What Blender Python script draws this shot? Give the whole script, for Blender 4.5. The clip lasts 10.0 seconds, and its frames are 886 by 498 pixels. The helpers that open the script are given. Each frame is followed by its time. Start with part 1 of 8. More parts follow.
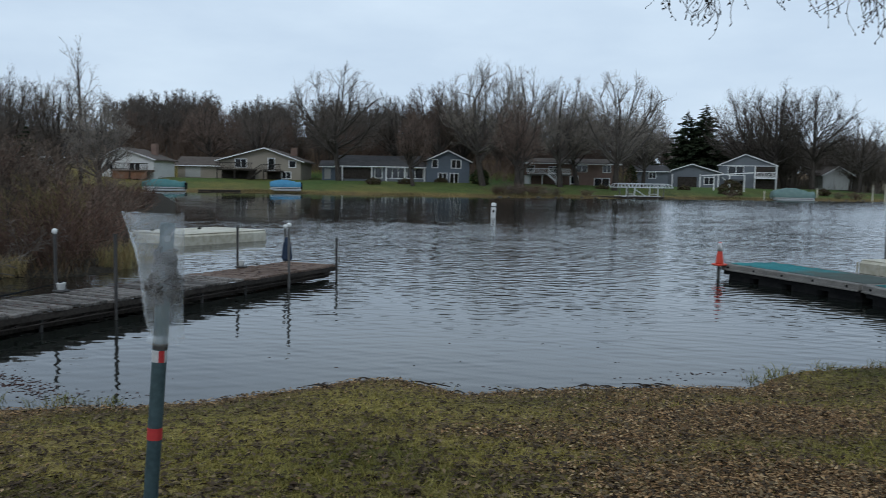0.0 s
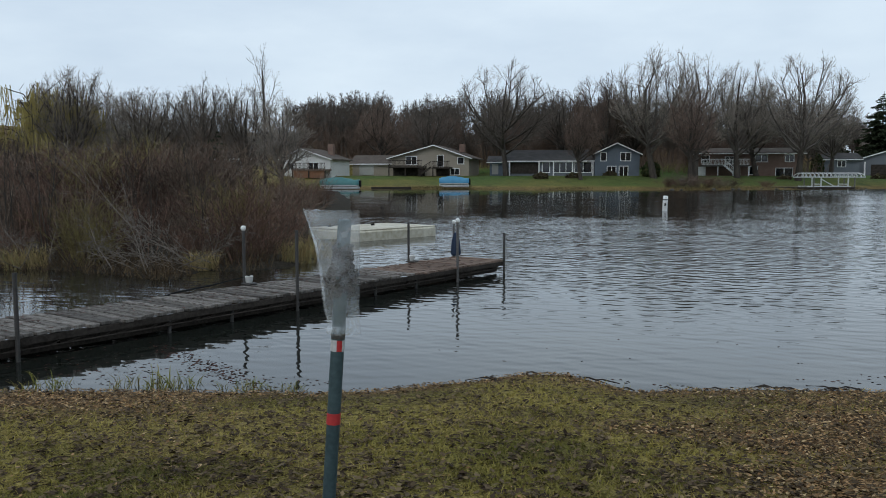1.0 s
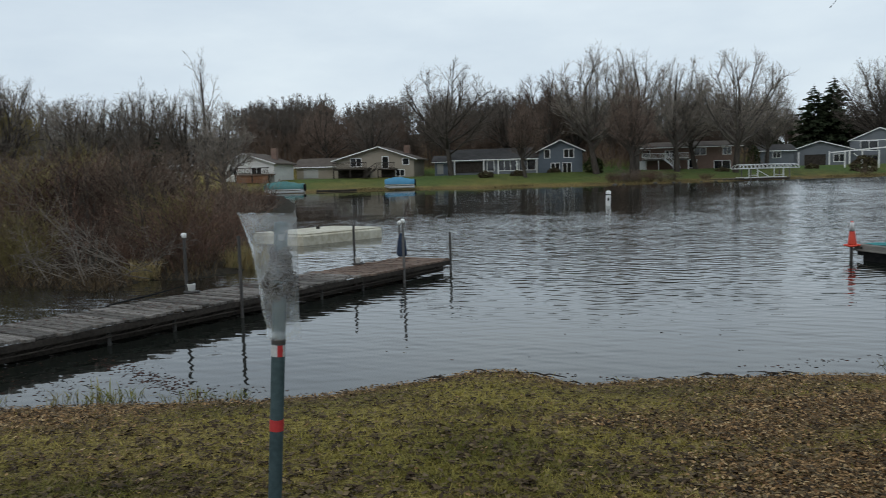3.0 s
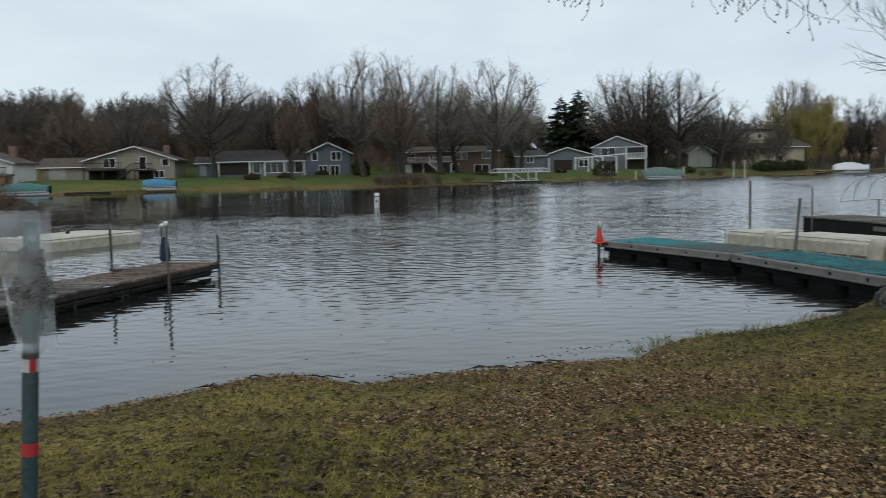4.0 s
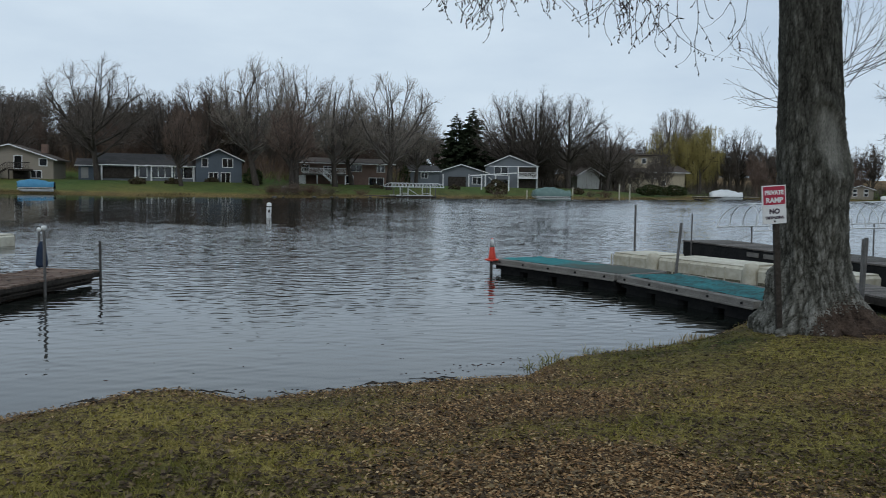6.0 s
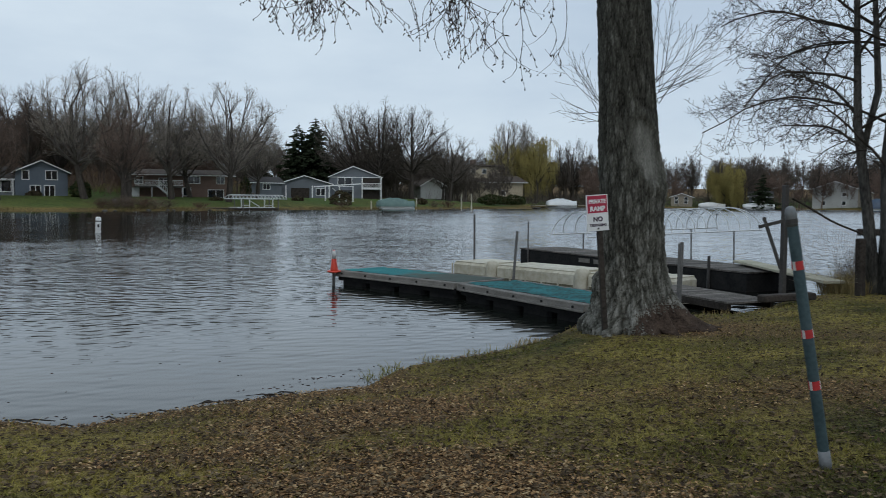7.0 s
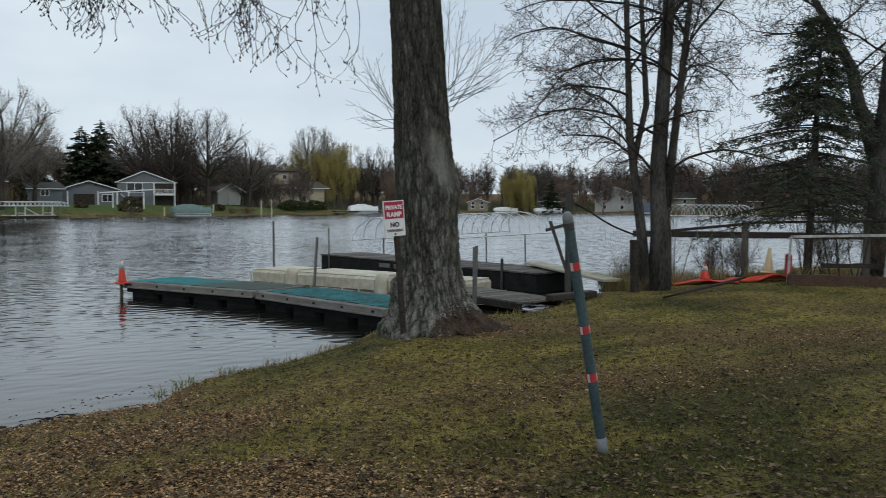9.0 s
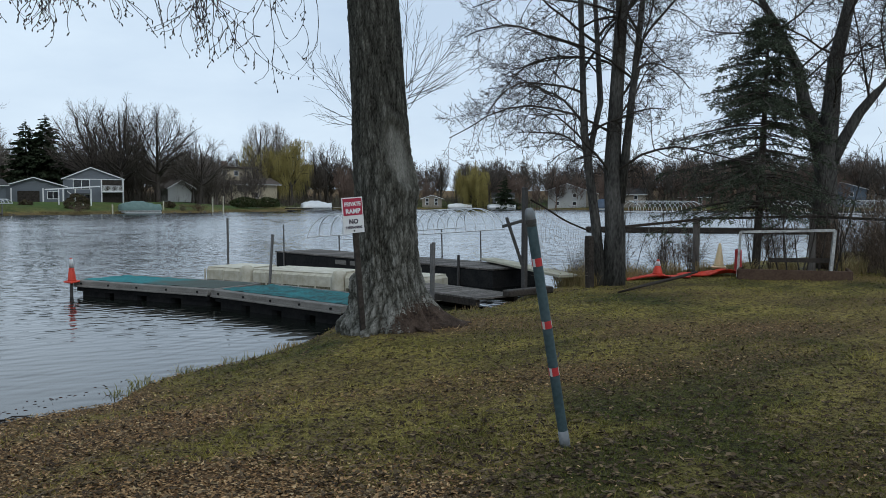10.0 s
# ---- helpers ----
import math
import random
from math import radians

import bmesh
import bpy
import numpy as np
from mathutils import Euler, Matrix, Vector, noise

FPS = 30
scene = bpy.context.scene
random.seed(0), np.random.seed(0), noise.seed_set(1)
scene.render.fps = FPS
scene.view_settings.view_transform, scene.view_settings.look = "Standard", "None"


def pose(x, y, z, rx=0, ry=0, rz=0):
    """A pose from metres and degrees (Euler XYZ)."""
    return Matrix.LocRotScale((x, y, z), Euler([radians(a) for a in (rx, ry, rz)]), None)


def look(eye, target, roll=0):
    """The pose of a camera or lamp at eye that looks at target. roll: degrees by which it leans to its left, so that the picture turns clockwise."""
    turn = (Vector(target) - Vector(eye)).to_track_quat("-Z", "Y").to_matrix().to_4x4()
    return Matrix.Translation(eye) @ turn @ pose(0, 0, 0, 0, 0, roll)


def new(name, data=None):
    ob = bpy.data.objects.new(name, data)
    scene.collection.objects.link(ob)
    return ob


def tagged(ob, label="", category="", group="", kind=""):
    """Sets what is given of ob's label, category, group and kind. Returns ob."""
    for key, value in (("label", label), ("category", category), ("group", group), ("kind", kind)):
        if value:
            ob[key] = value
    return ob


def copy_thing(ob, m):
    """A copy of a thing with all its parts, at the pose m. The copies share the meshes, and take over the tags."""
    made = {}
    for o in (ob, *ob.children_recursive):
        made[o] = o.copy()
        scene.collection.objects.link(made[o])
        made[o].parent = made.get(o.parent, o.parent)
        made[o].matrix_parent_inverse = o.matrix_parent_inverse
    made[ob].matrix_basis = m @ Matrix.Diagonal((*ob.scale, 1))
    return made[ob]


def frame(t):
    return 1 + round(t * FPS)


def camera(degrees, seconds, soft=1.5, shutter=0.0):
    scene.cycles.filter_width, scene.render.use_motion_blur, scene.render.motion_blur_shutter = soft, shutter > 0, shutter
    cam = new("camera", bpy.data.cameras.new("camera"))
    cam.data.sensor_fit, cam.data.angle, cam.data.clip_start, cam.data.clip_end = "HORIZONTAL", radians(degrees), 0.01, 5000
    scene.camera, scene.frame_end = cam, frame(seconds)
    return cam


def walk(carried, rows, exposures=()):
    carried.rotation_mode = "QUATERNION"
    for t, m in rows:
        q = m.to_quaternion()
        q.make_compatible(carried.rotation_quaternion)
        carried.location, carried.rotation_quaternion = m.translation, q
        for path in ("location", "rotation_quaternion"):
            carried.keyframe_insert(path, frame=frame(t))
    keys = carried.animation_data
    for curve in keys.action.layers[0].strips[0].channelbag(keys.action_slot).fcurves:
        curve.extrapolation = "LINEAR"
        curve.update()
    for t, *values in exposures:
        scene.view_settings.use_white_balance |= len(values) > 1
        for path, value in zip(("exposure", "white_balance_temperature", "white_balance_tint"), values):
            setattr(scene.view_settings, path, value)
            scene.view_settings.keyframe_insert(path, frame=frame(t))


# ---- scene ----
cam = camera(55.9, 10.0, soft=0.75, shutter=0.3)
PATH = [
    (0, (-0.001, 0.001, 1.963), (-0.001, 1.995, 1.804), 1.1),
    (0.5, (0.016, 0.013, 1.957), (-0.19, 1.995, 1.781), 0.8),
    (1, (0.005, -0.034, 1.965), (-0.392, 1.919, 1.79), -0.0),
    (1.5, (0.015, -0.056, 1.967), (-0.403, 1.891, 1.79), -0.3),
    (2, (0.022, -0.064, 1.97), (-0.383, 1.887, 1.797), -0.5),
    (2.2, (0.029, -0.06, 1.97), (-0.365, 1.893, 1.796), -0.7),
    (3.3, (0.039, 0.022, 1.944), (-0.103, 2.009, 1.763), -1.3),
    (3.5, (0.007, 0.032, 1.938), (-0.004, 2.023, 1.752), -0.7),
    (4, (-0.028, 0.084, 1.921), (0.246, 2.057, 1.739), -1.2),
    (4.5, (-0.061, 0.141, 1.917), (0.398, 2.078, 1.73), -0.6),
    (4.8, (-0.071, 0.148, 1.914), (0.394, 2.084, 1.727), 0.4),
    (5, (-0.076, 0.154, 1.92), (0.391, 2.09, 1.736), 0.8),
    (5.2, (-0.069, 0.145, 1.924), (0.398, 2.081, 1.741), 1.3),
    (6.3, (-0.074, 0.056, 1.95), (0.542, 1.954, 1.816), 0.6),
    (6.5, (-0.056, 0.034, 1.951), (0.655, 1.899, 1.82), 0.5),
    (7, (-0.003, 0.021, 1.954), (0.868, 1.817, 1.835), 0.5),
    (7.5, (0.085, -0.011, 1.957), (1.009, 1.759, 1.847), 0.4),
    (8, (0.148, -0.05, 1.96), (1.1, 1.706, 1.853), 0.5),
    (8.5, (0.137, -0.043, 1.96), (1.25, 1.615, 1.854), 0.8),
    (9, (0.035, -0.016, 1.962), (1.302, 1.528, 1.859), 0.2),
    (9.5, (-0.01, -0.009, 1.958), (1.332, 1.47, 1.85), -0.1),
    (10, (-0.029, 0.0, 1.963), (1.321, 1.472, 1.852), 0.1),
]
walk(cam, [(t, look(eye, target, roll)) for t, eye, target, roll in PATH], [(0, 0.0, 6150, 10), (0.5, 0.04, 6350, 10), (1, 0.1, 6450, 10), (2, 0.12, 6680, 10), (3.5, 0.08, 6750, 10), (5, 0.08, 6650, 10), (6.5, -0.09, 6350, 10), (7.5, -0.03, 6650, 10), (8.5, 0.03, 6800, 10), (9.5, 0.1, 6600, 10), (10, 0.14, 6300, 10)])

# ---------- light: an overcast day ----------
world = bpy.data.worlds.new("overcast_sky")
scene.world = world
world.use_nodes = True
wn, wl = world.node_tree.nodes, world.node_tree.links
wn.clear()
w_out = wn.new("ShaderNodeOutputWorld")
w_bg = wn.new("ShaderNodeBackground")
w_sky = wn.new("ShaderNodeTexSky")
w_sky.sky_type = "NISHITA"
w_sky.sun_disc = False
w_sky.sun_elevation, w_sky.sun_rotation = radians(42), radians(200)
w_co = wn.new("ShaderNodeTexCoord")
w_map = wn.new("ShaderNodeMapping")
w_map.inputs["Scale"].default_value = (1.0, 1.0, 3.2)
w_cloud = wn.new("ShaderNodeTexNoise")
w_cloud.inputs["Scale"].default_value = 2.3
w_cloud.inputs["Detail"].default_value = 6.0
w_cloud.inputs["Roughness"].default_value = 0.55
w_ramp = wn.new("ShaderNodeValToRGB")
w_ramp.color_ramp.elements[0].position, w_ramp.color_ramp.elements[0].color = 0.30, (7.0, 8.5, 10.2, 1)
w_ramp.color_ramp.elements[1].position, w_ramp.color_ramp.elements[1].color = 0.72, (9.7, 11.2, 12.4, 1)
w_mix = wn.new("ShaderNodeMixRGB")
w_mix.inputs["Fac"].default_value = 0.93
w_bg.inputs["Strength"].default_value = 0.076
wl.new(w_co.outputs["Generated"], w_map.inputs["Vector"])
wl.new(w_map.outputs["Vector"], w_cloud.inputs["Vector"])
wl.new(w_cloud.outputs["Fac"], w_ramp.inputs["Fac"])
wl.new(w_sky.outputs["Color"], w_mix.inputs["Color1"])
wl.new(w_ramp.outputs["Color"], w_mix.inputs["Color2"])
wl.new(w_mix.outputs["Color"], w_bg.inputs["Color"])
wl.new(w_bg.outputs["Background"], w_out.inputs["Surface"])

sun = new("sun", bpy.data.lights.new("sun", "SUN"))
sun.data.energy, sun.data.angle, sun.data.color = 0.5, radians(25), (1.0, 0.97, 0.93)
sun.rotation_euler = (radians(48), 0, radians(-20))

# ---------- materials ----------
def mat(name, c1, c2=None, rough=0.8, scale=4.0, fine=40.0, bump=0.0, metal=0.0, stretch=(1, 1, 1), vary=0.0, spec=0.5, space="Object"):
    """Two colours mixed by coarse and fine noise, with fine relief; vary: brightness from object to object."""
    m = bpy.data.materials.new(name)
    m.use_nodes = True
    n, l = m.node_tree.nodes, m.node_tree.links
    b = n["Principled BSDF"]
    b.inputs["Roughness"].default_value, b.inputs["Metallic"].default_value = rough, metal
    b.inputs["Specular IOR Level"].default_value = 0.12 if rough > 0.68 else spec
    c2 = c2 or tuple(v * 0.7 for v in c1)
    co, mp = n.new("ShaderNodeTexCoord"), n.new("ShaderNodeMapping")
    mp.inputs["Scale"].default_value = stretch
    big, small = n.new("ShaderNodeTexNoise"), n.new("ShaderNodeTexNoise")
    big.inputs["Scale"].default_value, big.inputs["Detail"].default_value = scale, 4
    small.inputs["Scale"].default_value, small.inputs["Detail"].default_value = fine, 3
    add, ramp = n.new("ShaderNodeMath"), n.new("ShaderNodeValToRGB")
    half = n.new("ShaderNodeMath")
    add.operation, half.operation = "ADD", "MULTIPLY"
    half.inputs[1].default_value = 0.5
    ramp.color_ramp.elements[0].position, ramp.color_ramp.elements[0].color = 0.36, (*c1, 1)
    ramp.color_ramp.elements[1].position, ramp.color_ramp.elements[1].color = 0.64, (*c2, 1)
    l.new(co.outputs[space], mp.inputs["Vector"])
    l.new(mp.outputs["Vector"], big.inputs["Vector"])
    l.new(mp.outputs["Vector"], small.inputs["Vector"])
    l.new(big.outputs["Fac"], add.inputs[0])
    l.new(small.outputs["Fac"], add.inputs[1])
    l.new(add.outputs[0], half.inputs[0])
    l.new(half.outputs[0], ramp.inputs["Fac"])
    colour = ramp.outputs["Color"]
    if vary:
        info, hsv, rng = n.new("ShaderNodeObjectInfo"), n.new("ShaderNodeHueSaturation"), n.new("ShaderNodeMapRange")
        rng.inputs["To Min"].default_value, rng.inputs["To Max"].default_value = 1 - vary, 1 + vary
        l.new(info.outputs["Random"], rng.inputs["Value"])
        l.new(rng.outputs["Result"], hsv.inputs["Value"])
        l.new(colour, hsv.inputs["Color"])
        colour = hsv.outputs["Color"]
    l.new(colour, b.inputs["Base Color"])
    if bump:
        bp = n.new("ShaderNodeBump")
        bp.inputs["Strength"].default_value, bp.inputs["Distance"].default_value = 0.8, bump
        l.new(half.outputs[0], bp.inputs["Height"])
        l.new(bp.outputs["Normal"], b.inputs["Normal"])
    return m


def island_mat(name, colours, rough=0.8, sheen=0.0):
    """Each loose piece of the mesh takes one of the colours at random."""
    m = bpy.data.materials.new(name)
    m.use_nodes = True
    n, l = m.node_tree.nodes, m.node_tree.links
    b = n["Principled BSDF"]
    b.inputs["Roughness"].default_value = rough
    b.inputs["Specular IOR Level"].default_value = 0.12
    geo, ramp = n.new("ShaderNodeNewGeometry"), n.new("ShaderNodeValToRGB")
    els = ramp.color_ramp.elements
    for k, c in enumerate(colours):
        e = els[k] if k < 2 else els.new(0.5)
        e.position, e.color = k / (len(colours) - 1), (*c, 1)
    for k, c in enumerate(colours):
        els[k].position = k / (len(colours) - 1)
        els[k].color = (*c, 1)
    l.new(geo.outputs["Random Per Island"], ramp.inputs["Fac"])
    l.new(ramp.outputs["Color"], b.inputs["Base Color"])
    return m


def lawn_mat():
    """Grass blades: green in some patches, straw-coloured in others, by the mesh's share of straw."""
    m = island_mat("lawn_blades", ((0.024, 0.034, 0.006), (0.052, 0.068, 0.011), (0.088, 0.093, 0.019), (0.030, 0.024, 0.010)))
    n, l = m.node_tree.nodes, m.node_tree.links
    b = n["Principled BSDF"]
    geo, ramp, at, mix = n.new("ShaderNodeNewGeometry"), n.new("ShaderNodeValToRGB"), n.new("ShaderNodeAttribute"), n.new("ShaderNodeMixRGB")
    at.attribute_name = "straw"
    els = ramp.color_ramp.elements
    els.new(0.35)
    els.new(0.7)
    for e, c in zip(els, ((0.160, 0.140, 0.027), (0.28, 0.234, 0.052), (0.40, 0.322, 0.105), (0.110, 0.076, 0.030))):
        e.color = (*c, 1)
    l.new(geo.outputs["Random Per Island"], ramp.inputs["Fac"])
    l.new(b.inputs["Base Color"].links[0].from_socket, mix.inputs["Color1"])
    l.new(ramp.outputs["Color"], mix.inputs["Color2"])
    l.new(at.outputs["Fac"], mix.inputs["Fac"])
    l.new(mix.outputs["Color"], b.inputs["Base Color"])
    return m


def ground_mat():
    """Thin lawn, green or straw-coloured, leaf litter and wet soil; the shares come from the mesh."""
    m = bpy.data.materials.new("lawn_and_litter")
    m.use_nodes = True
    n, l = m.node_tree.nodes, m.node_tree.links
    b = n["Principled BSDF"]
    b.inputs["Roughness"].default_value = 0.95
    b.inputs["Specular IOR Level"].default_value = 0.15
    co = n.new("ShaderNodeNewGeometry")
    n1, n2, n3 = (n.new("ShaderNodeTexNoise") for _ in range(3))
    for k, s, d in ((n1, 1.6, 5), (n2, 15, 5), (n3, 60, 4)):
        k.inputs["Scale"].default_value, k.inputs["Detail"].default_value = s, d
        l.new(co.outputs["Position"], k.inputs["Vector"])
    s2, s1 = n.new("ShaderNodeMath"), n.new("ShaderNodeMath")
    s1.operation = s2.operation = "MULTIPLY_ADD"
    s1.inputs[1].default_value, s2.inputs[1].default_value = 0.4, 0.6
    s2.inputs[2].default_value = 0.0
    l.new(n2.outputs["Fac"], s2.inputs[0])
    l.new(n3.outputs["Fac"], s1.inputs[0])
    l.new(s2.outputs[0], s1.inputs[2])

    def ramp(value, places, colours):
        r = n.new("ShaderNodeValToRGB")
        while len(r.color_ramp.elements) < len(places):
            r.color_ramp.elements.new(0.5)
        for e, p, c in zip(r.color_ramp.elements, places, colours):
            e.position, e.color = p, (*c, 1)
        l.new(value, r.inputs["Fac"])
        return r.outputs["Color"]

    def blend(share, a, c):
        at, mix = n.new("ShaderNodeAttribute"), n.new("ShaderNodeMixRGB")
        at.attribute_name = share
        l.new(at.outputs["Fac"], mix.inputs["Fac"])
        l.new(a, mix.inputs["Color1"])
        l.new(c, mix.inputs["Color2"])
        return mix.outputs["Color"]

    fine = s1.outputs[0]
    # the darkest step paints small shadows between blades and leaves, besides bare soil
    green = ramp(fine, (0.40, 0.5, 0.62), ((0.011, 0.009, 0.004), (0.034, 0.039, 0.009), (0.064, 0.072, 0.016)))
    straw = ramp(fine, (0.40, 0.5, 0.62), ((0.028, 0.020, 0.008), (0.186, 0.149, 0.036), (0.340, 0.278, 0.086)))
    dead = ramp(n3.outputs["Fac"], (0.34, 0.5, 0.66), ((0.026, 0.016, 0.009), (0.122, 0.073, 0.034), (0.265, 0.168, 0.080)))
    lush = ramp(n1.outputs["Fac"], (0.35, 0.65), ((0.038, 0.070, 0.016), (0.078, 0.122, 0.030)))
    mud = ramp(fine, (0.40, 0.5, 0.62), ((0.008, 0.007, 0.005), (0.026, 0.021, 0.014), (0.055, 0.043, 0.027)))
    l.new(blend("mud", blend("lush", blend("litter", blend("straw", green, straw), dead), lush), mud), b.inputs["Base Color"])
    bp = n.new("ShaderNodeBump")
    bp.inputs["Strength"].default_value, bp.inputs["Distance"].default_value = 1.0, 0.04
    l.new(fine, bp.inputs["Height"])
    l.new(bp.outputs["Normal"], b.inputs["Normal"])
    return m


def bark_mat():
    """Grey ridges and dark furrows: the colour darkens with depth in the trunk's relief."""
    m = mat("furrowed_bark", (0.45, 0.45, 0.44), (1.0, 1.0, 1.0), 0.95, 12, 95, 0.03, stretch=(1, 1, 0.2))
    n, l = m.node_tree.nodes, m.node_tree.links
    at, ramp, mul = n.new("ShaderNodeAttribute"), n.new("ShaderNodeValToRGB"), n.new("ShaderNodeMixRGB")
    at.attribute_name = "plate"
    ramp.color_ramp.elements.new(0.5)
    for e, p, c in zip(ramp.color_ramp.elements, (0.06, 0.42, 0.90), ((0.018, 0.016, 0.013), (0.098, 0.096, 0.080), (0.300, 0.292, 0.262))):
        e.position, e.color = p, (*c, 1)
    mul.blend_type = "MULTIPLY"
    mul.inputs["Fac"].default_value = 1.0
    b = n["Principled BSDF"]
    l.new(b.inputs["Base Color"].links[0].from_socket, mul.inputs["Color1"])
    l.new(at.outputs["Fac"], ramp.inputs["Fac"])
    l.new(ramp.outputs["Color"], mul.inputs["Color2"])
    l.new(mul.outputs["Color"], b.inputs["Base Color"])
    return m


def water_mat():
    """Small wind waves: trains of several lengths and headings cross, calmer in the lee of both banks."""
    m = bpy.data.materials.new("lake_water")
    m.use_nodes = True
    n, l = m.node_tree.nodes, m.node_tree.links
    b = n["Principled BSDF"]
    b.inputs["Base Color"].default_value = (0.010, 0.012, 0.010, 1)
    b.inputs["Roughness"].default_value = 0.025
    b.inputs["IOR"].default_value = 1.45
    geo, sep = n.new("ShaderNodeNewGeometry"), n.new("ShaderNodeSeparateXYZ")
    place = geo.outputs["Position"]
    l.new(place, sep.inputs[0])

    def math_node(kind, a, c=None, d=None):
        k = n.new("ShaderNodeMath")
        k.operation = kind
        for slot, v in enumerate((a, c, d)):
            if v is None:
                continue
            if isinstance(v, (int, float)):
                k.inputs[slot].default_value = v
            else:
                l.new(v, k.inputs[slot])
        return k.outputs[0]

    def noise_node(scale, detail):
        k = n.new("ShaderNodeTexNoise")
        k.inputs["Scale"].default_value, k.inputs["Detail"].default_value = scale, detail
        l.new(place, k.inputs["Vector"])
        return k

    def ranged(value, a, c, lo, hi):
        k = n.new("ShaderNodeMapRange")
        k.interpolation_type = "SMOOTHSTEP"
        for slot, v in zip(("From Min", "From Max", "To Min", "To Max"), (a, c, lo, hi)):
            k.inputs[slot].default_value = v
        l.new(value, k.inputs["Value"])
        return k.outputs["Result"]

    warp = n.new("ShaderNodeSeparateXYZ")
    l.new(noise_node(0.5, 2).outputs["Color"], warp.inputs[0])
    total = None
    # wave length in metres, heading off the wind in degrees, slope
    for k, (length, heading, slope) in enumerate(((0.15, 21, 0.022), (0.19, -30, 0.026), (0.24, 6, 0.032), (0.29, -17, 0.032), (0.35, 29, 0.028), (0.43, -8, 0.026), (0.54, 14, 0.019), (0.72, -22, 0.011))):
        a = radians(heading + 8)
        way = (math.sin(a), math.cos(a), 0)
        dot, sc = n.new("ShaderNodeVectorMath"), n.new("ShaderNodeVectorMath")
        dot.operation, sc.operation = "DOT_PRODUCT", "SCALE"
        dot.inputs[1].default_value = tuple(v * 2 * math.pi / length for v in way)
        l.new(place, dot.inputs[0])
        wave = math_node("COSINE", math_node("MULTIPLY_ADD", warp.outputs["XYZ"[k % 3]], 24.0 if k % 2 else -21.0, math_node("ADD", dot.outputs["Value"], 1.9 * k)))
        sc.inputs[0].default_value = tuple(v * slope for v in way)
        l.new(wave, sc.inputs["Scale"])
        if total:
            add = n.new("ShaderNodeVectorMath")
            l.new(total, add.inputs[0])
            l.new(sc.outputs["Vector"], add.inputs[1])
            total = add.outputs["Vector"]
        else:
            total = sc.outputs["Vector"]
    # gusts, the lee of the near bank and of the far bank
    gust = math_node("MULTIPLY", ranged(noise_node(0.42, 3).outputs["Fac"], 0.36, 0.66, 0.65, 1.2), ranged(noise_node(0.05, 2).outputs["Fac"], 0.35, 0.65, 0.8, 1.15))
    near = math_node("MULTIPLY", ranged(sep.outputs["Y"], 8.3, 15.5, 0.34, 1.0), ranged(sep.outputs["X"], -9.0, -3.5, 0.55, 1.0))
    lee = math_node("MULTIPLY", ranged(sep.outputs["Y"], 30.0, 46.0, 0.0, 1.0), ranged(math_node("MULTIPLY_ADD", sep.outputs["X"], -2.86, sep.outputs["Y"]), 4.0, 44.0, 0.0, 1.0))
    far = math_node("MULTIPLY_ADD", lee, -0.62, 1.0)
    force = math_node("MULTIPLY", gust, math_node("MULTIPLY", near, far))
    sc, parts, steep = n.new("ShaderNodeVectorMath"), n.new("ShaderNodeSeparateXYZ"), n.new("ShaderNodeCombineXYZ")
    sc.operation = "SCALE"
    l.new(total, sc.inputs[0])
    l.new(force, sc.inputs["Scale"])
    l.new(sc.outputs["Vector"], parts.inputs[0])
    # slopes facing away are flattened, in place of wave backs hidden at a low view
    l.new(parts.outputs["X"], steep.inputs["X"])
    l.new(math_node("MINIMUM", parts.outputs["Y"], math_node("MULTIPLY", parts.outputs["Y"], 0.58)), steep.inputs["Y"])
    steep.inputs["Z"].default_value = 1.0
    # an added tilt towards the near bay, growing with distance, brightens the reflected sky
    bay, inward, lean, tilted = (n.new("ShaderNodeVectorMath") for _ in range(4))
    bay.operation, inward.operation, lean.operation, tilted.operation = "SUBTRACT", "NORMALIZE", "SCALE", "ADD"
    bay.inputs[0].default_value = (1.0, -2.0, 0.0)
    l.new(place, bay.inputs[1])
    l.new(bay.outputs["Vector"], inward.inputs[0])
    l.new(inward.outputs["Vector"], lean.inputs[0])
    reach = n.new("ShaderNodeVectorMath")
    reach.operation = "LENGTH"
    l.new(place, reach.inputs[0])
    l.new(math_node("MULTIPLY", ranged(reach.outputs["Value"], 11.0, 80.0, 0.018, 0.078), force), lean.inputs["Scale"])
    l.new(steep.outputs["Vector"], tilted.inputs[0])
    l.new(lean.outputs["Vector"], tilted.inputs[1])
    nm = n.new("ShaderNodeVectorMath")
    nm.operation = "NORMALIZE"
    l.new(tilted.outputs["Vector"], nm.inputs[0])
    l.new(nm.outputs["Vector"], b.inputs["Normal"])
    return m


def glass_mat(name, tint):
    m = mat(name, tint, tuple(v * 0.6 for v in tint), rough=0.06, scale=0.7, fine=3, spec=0.6)
    return m


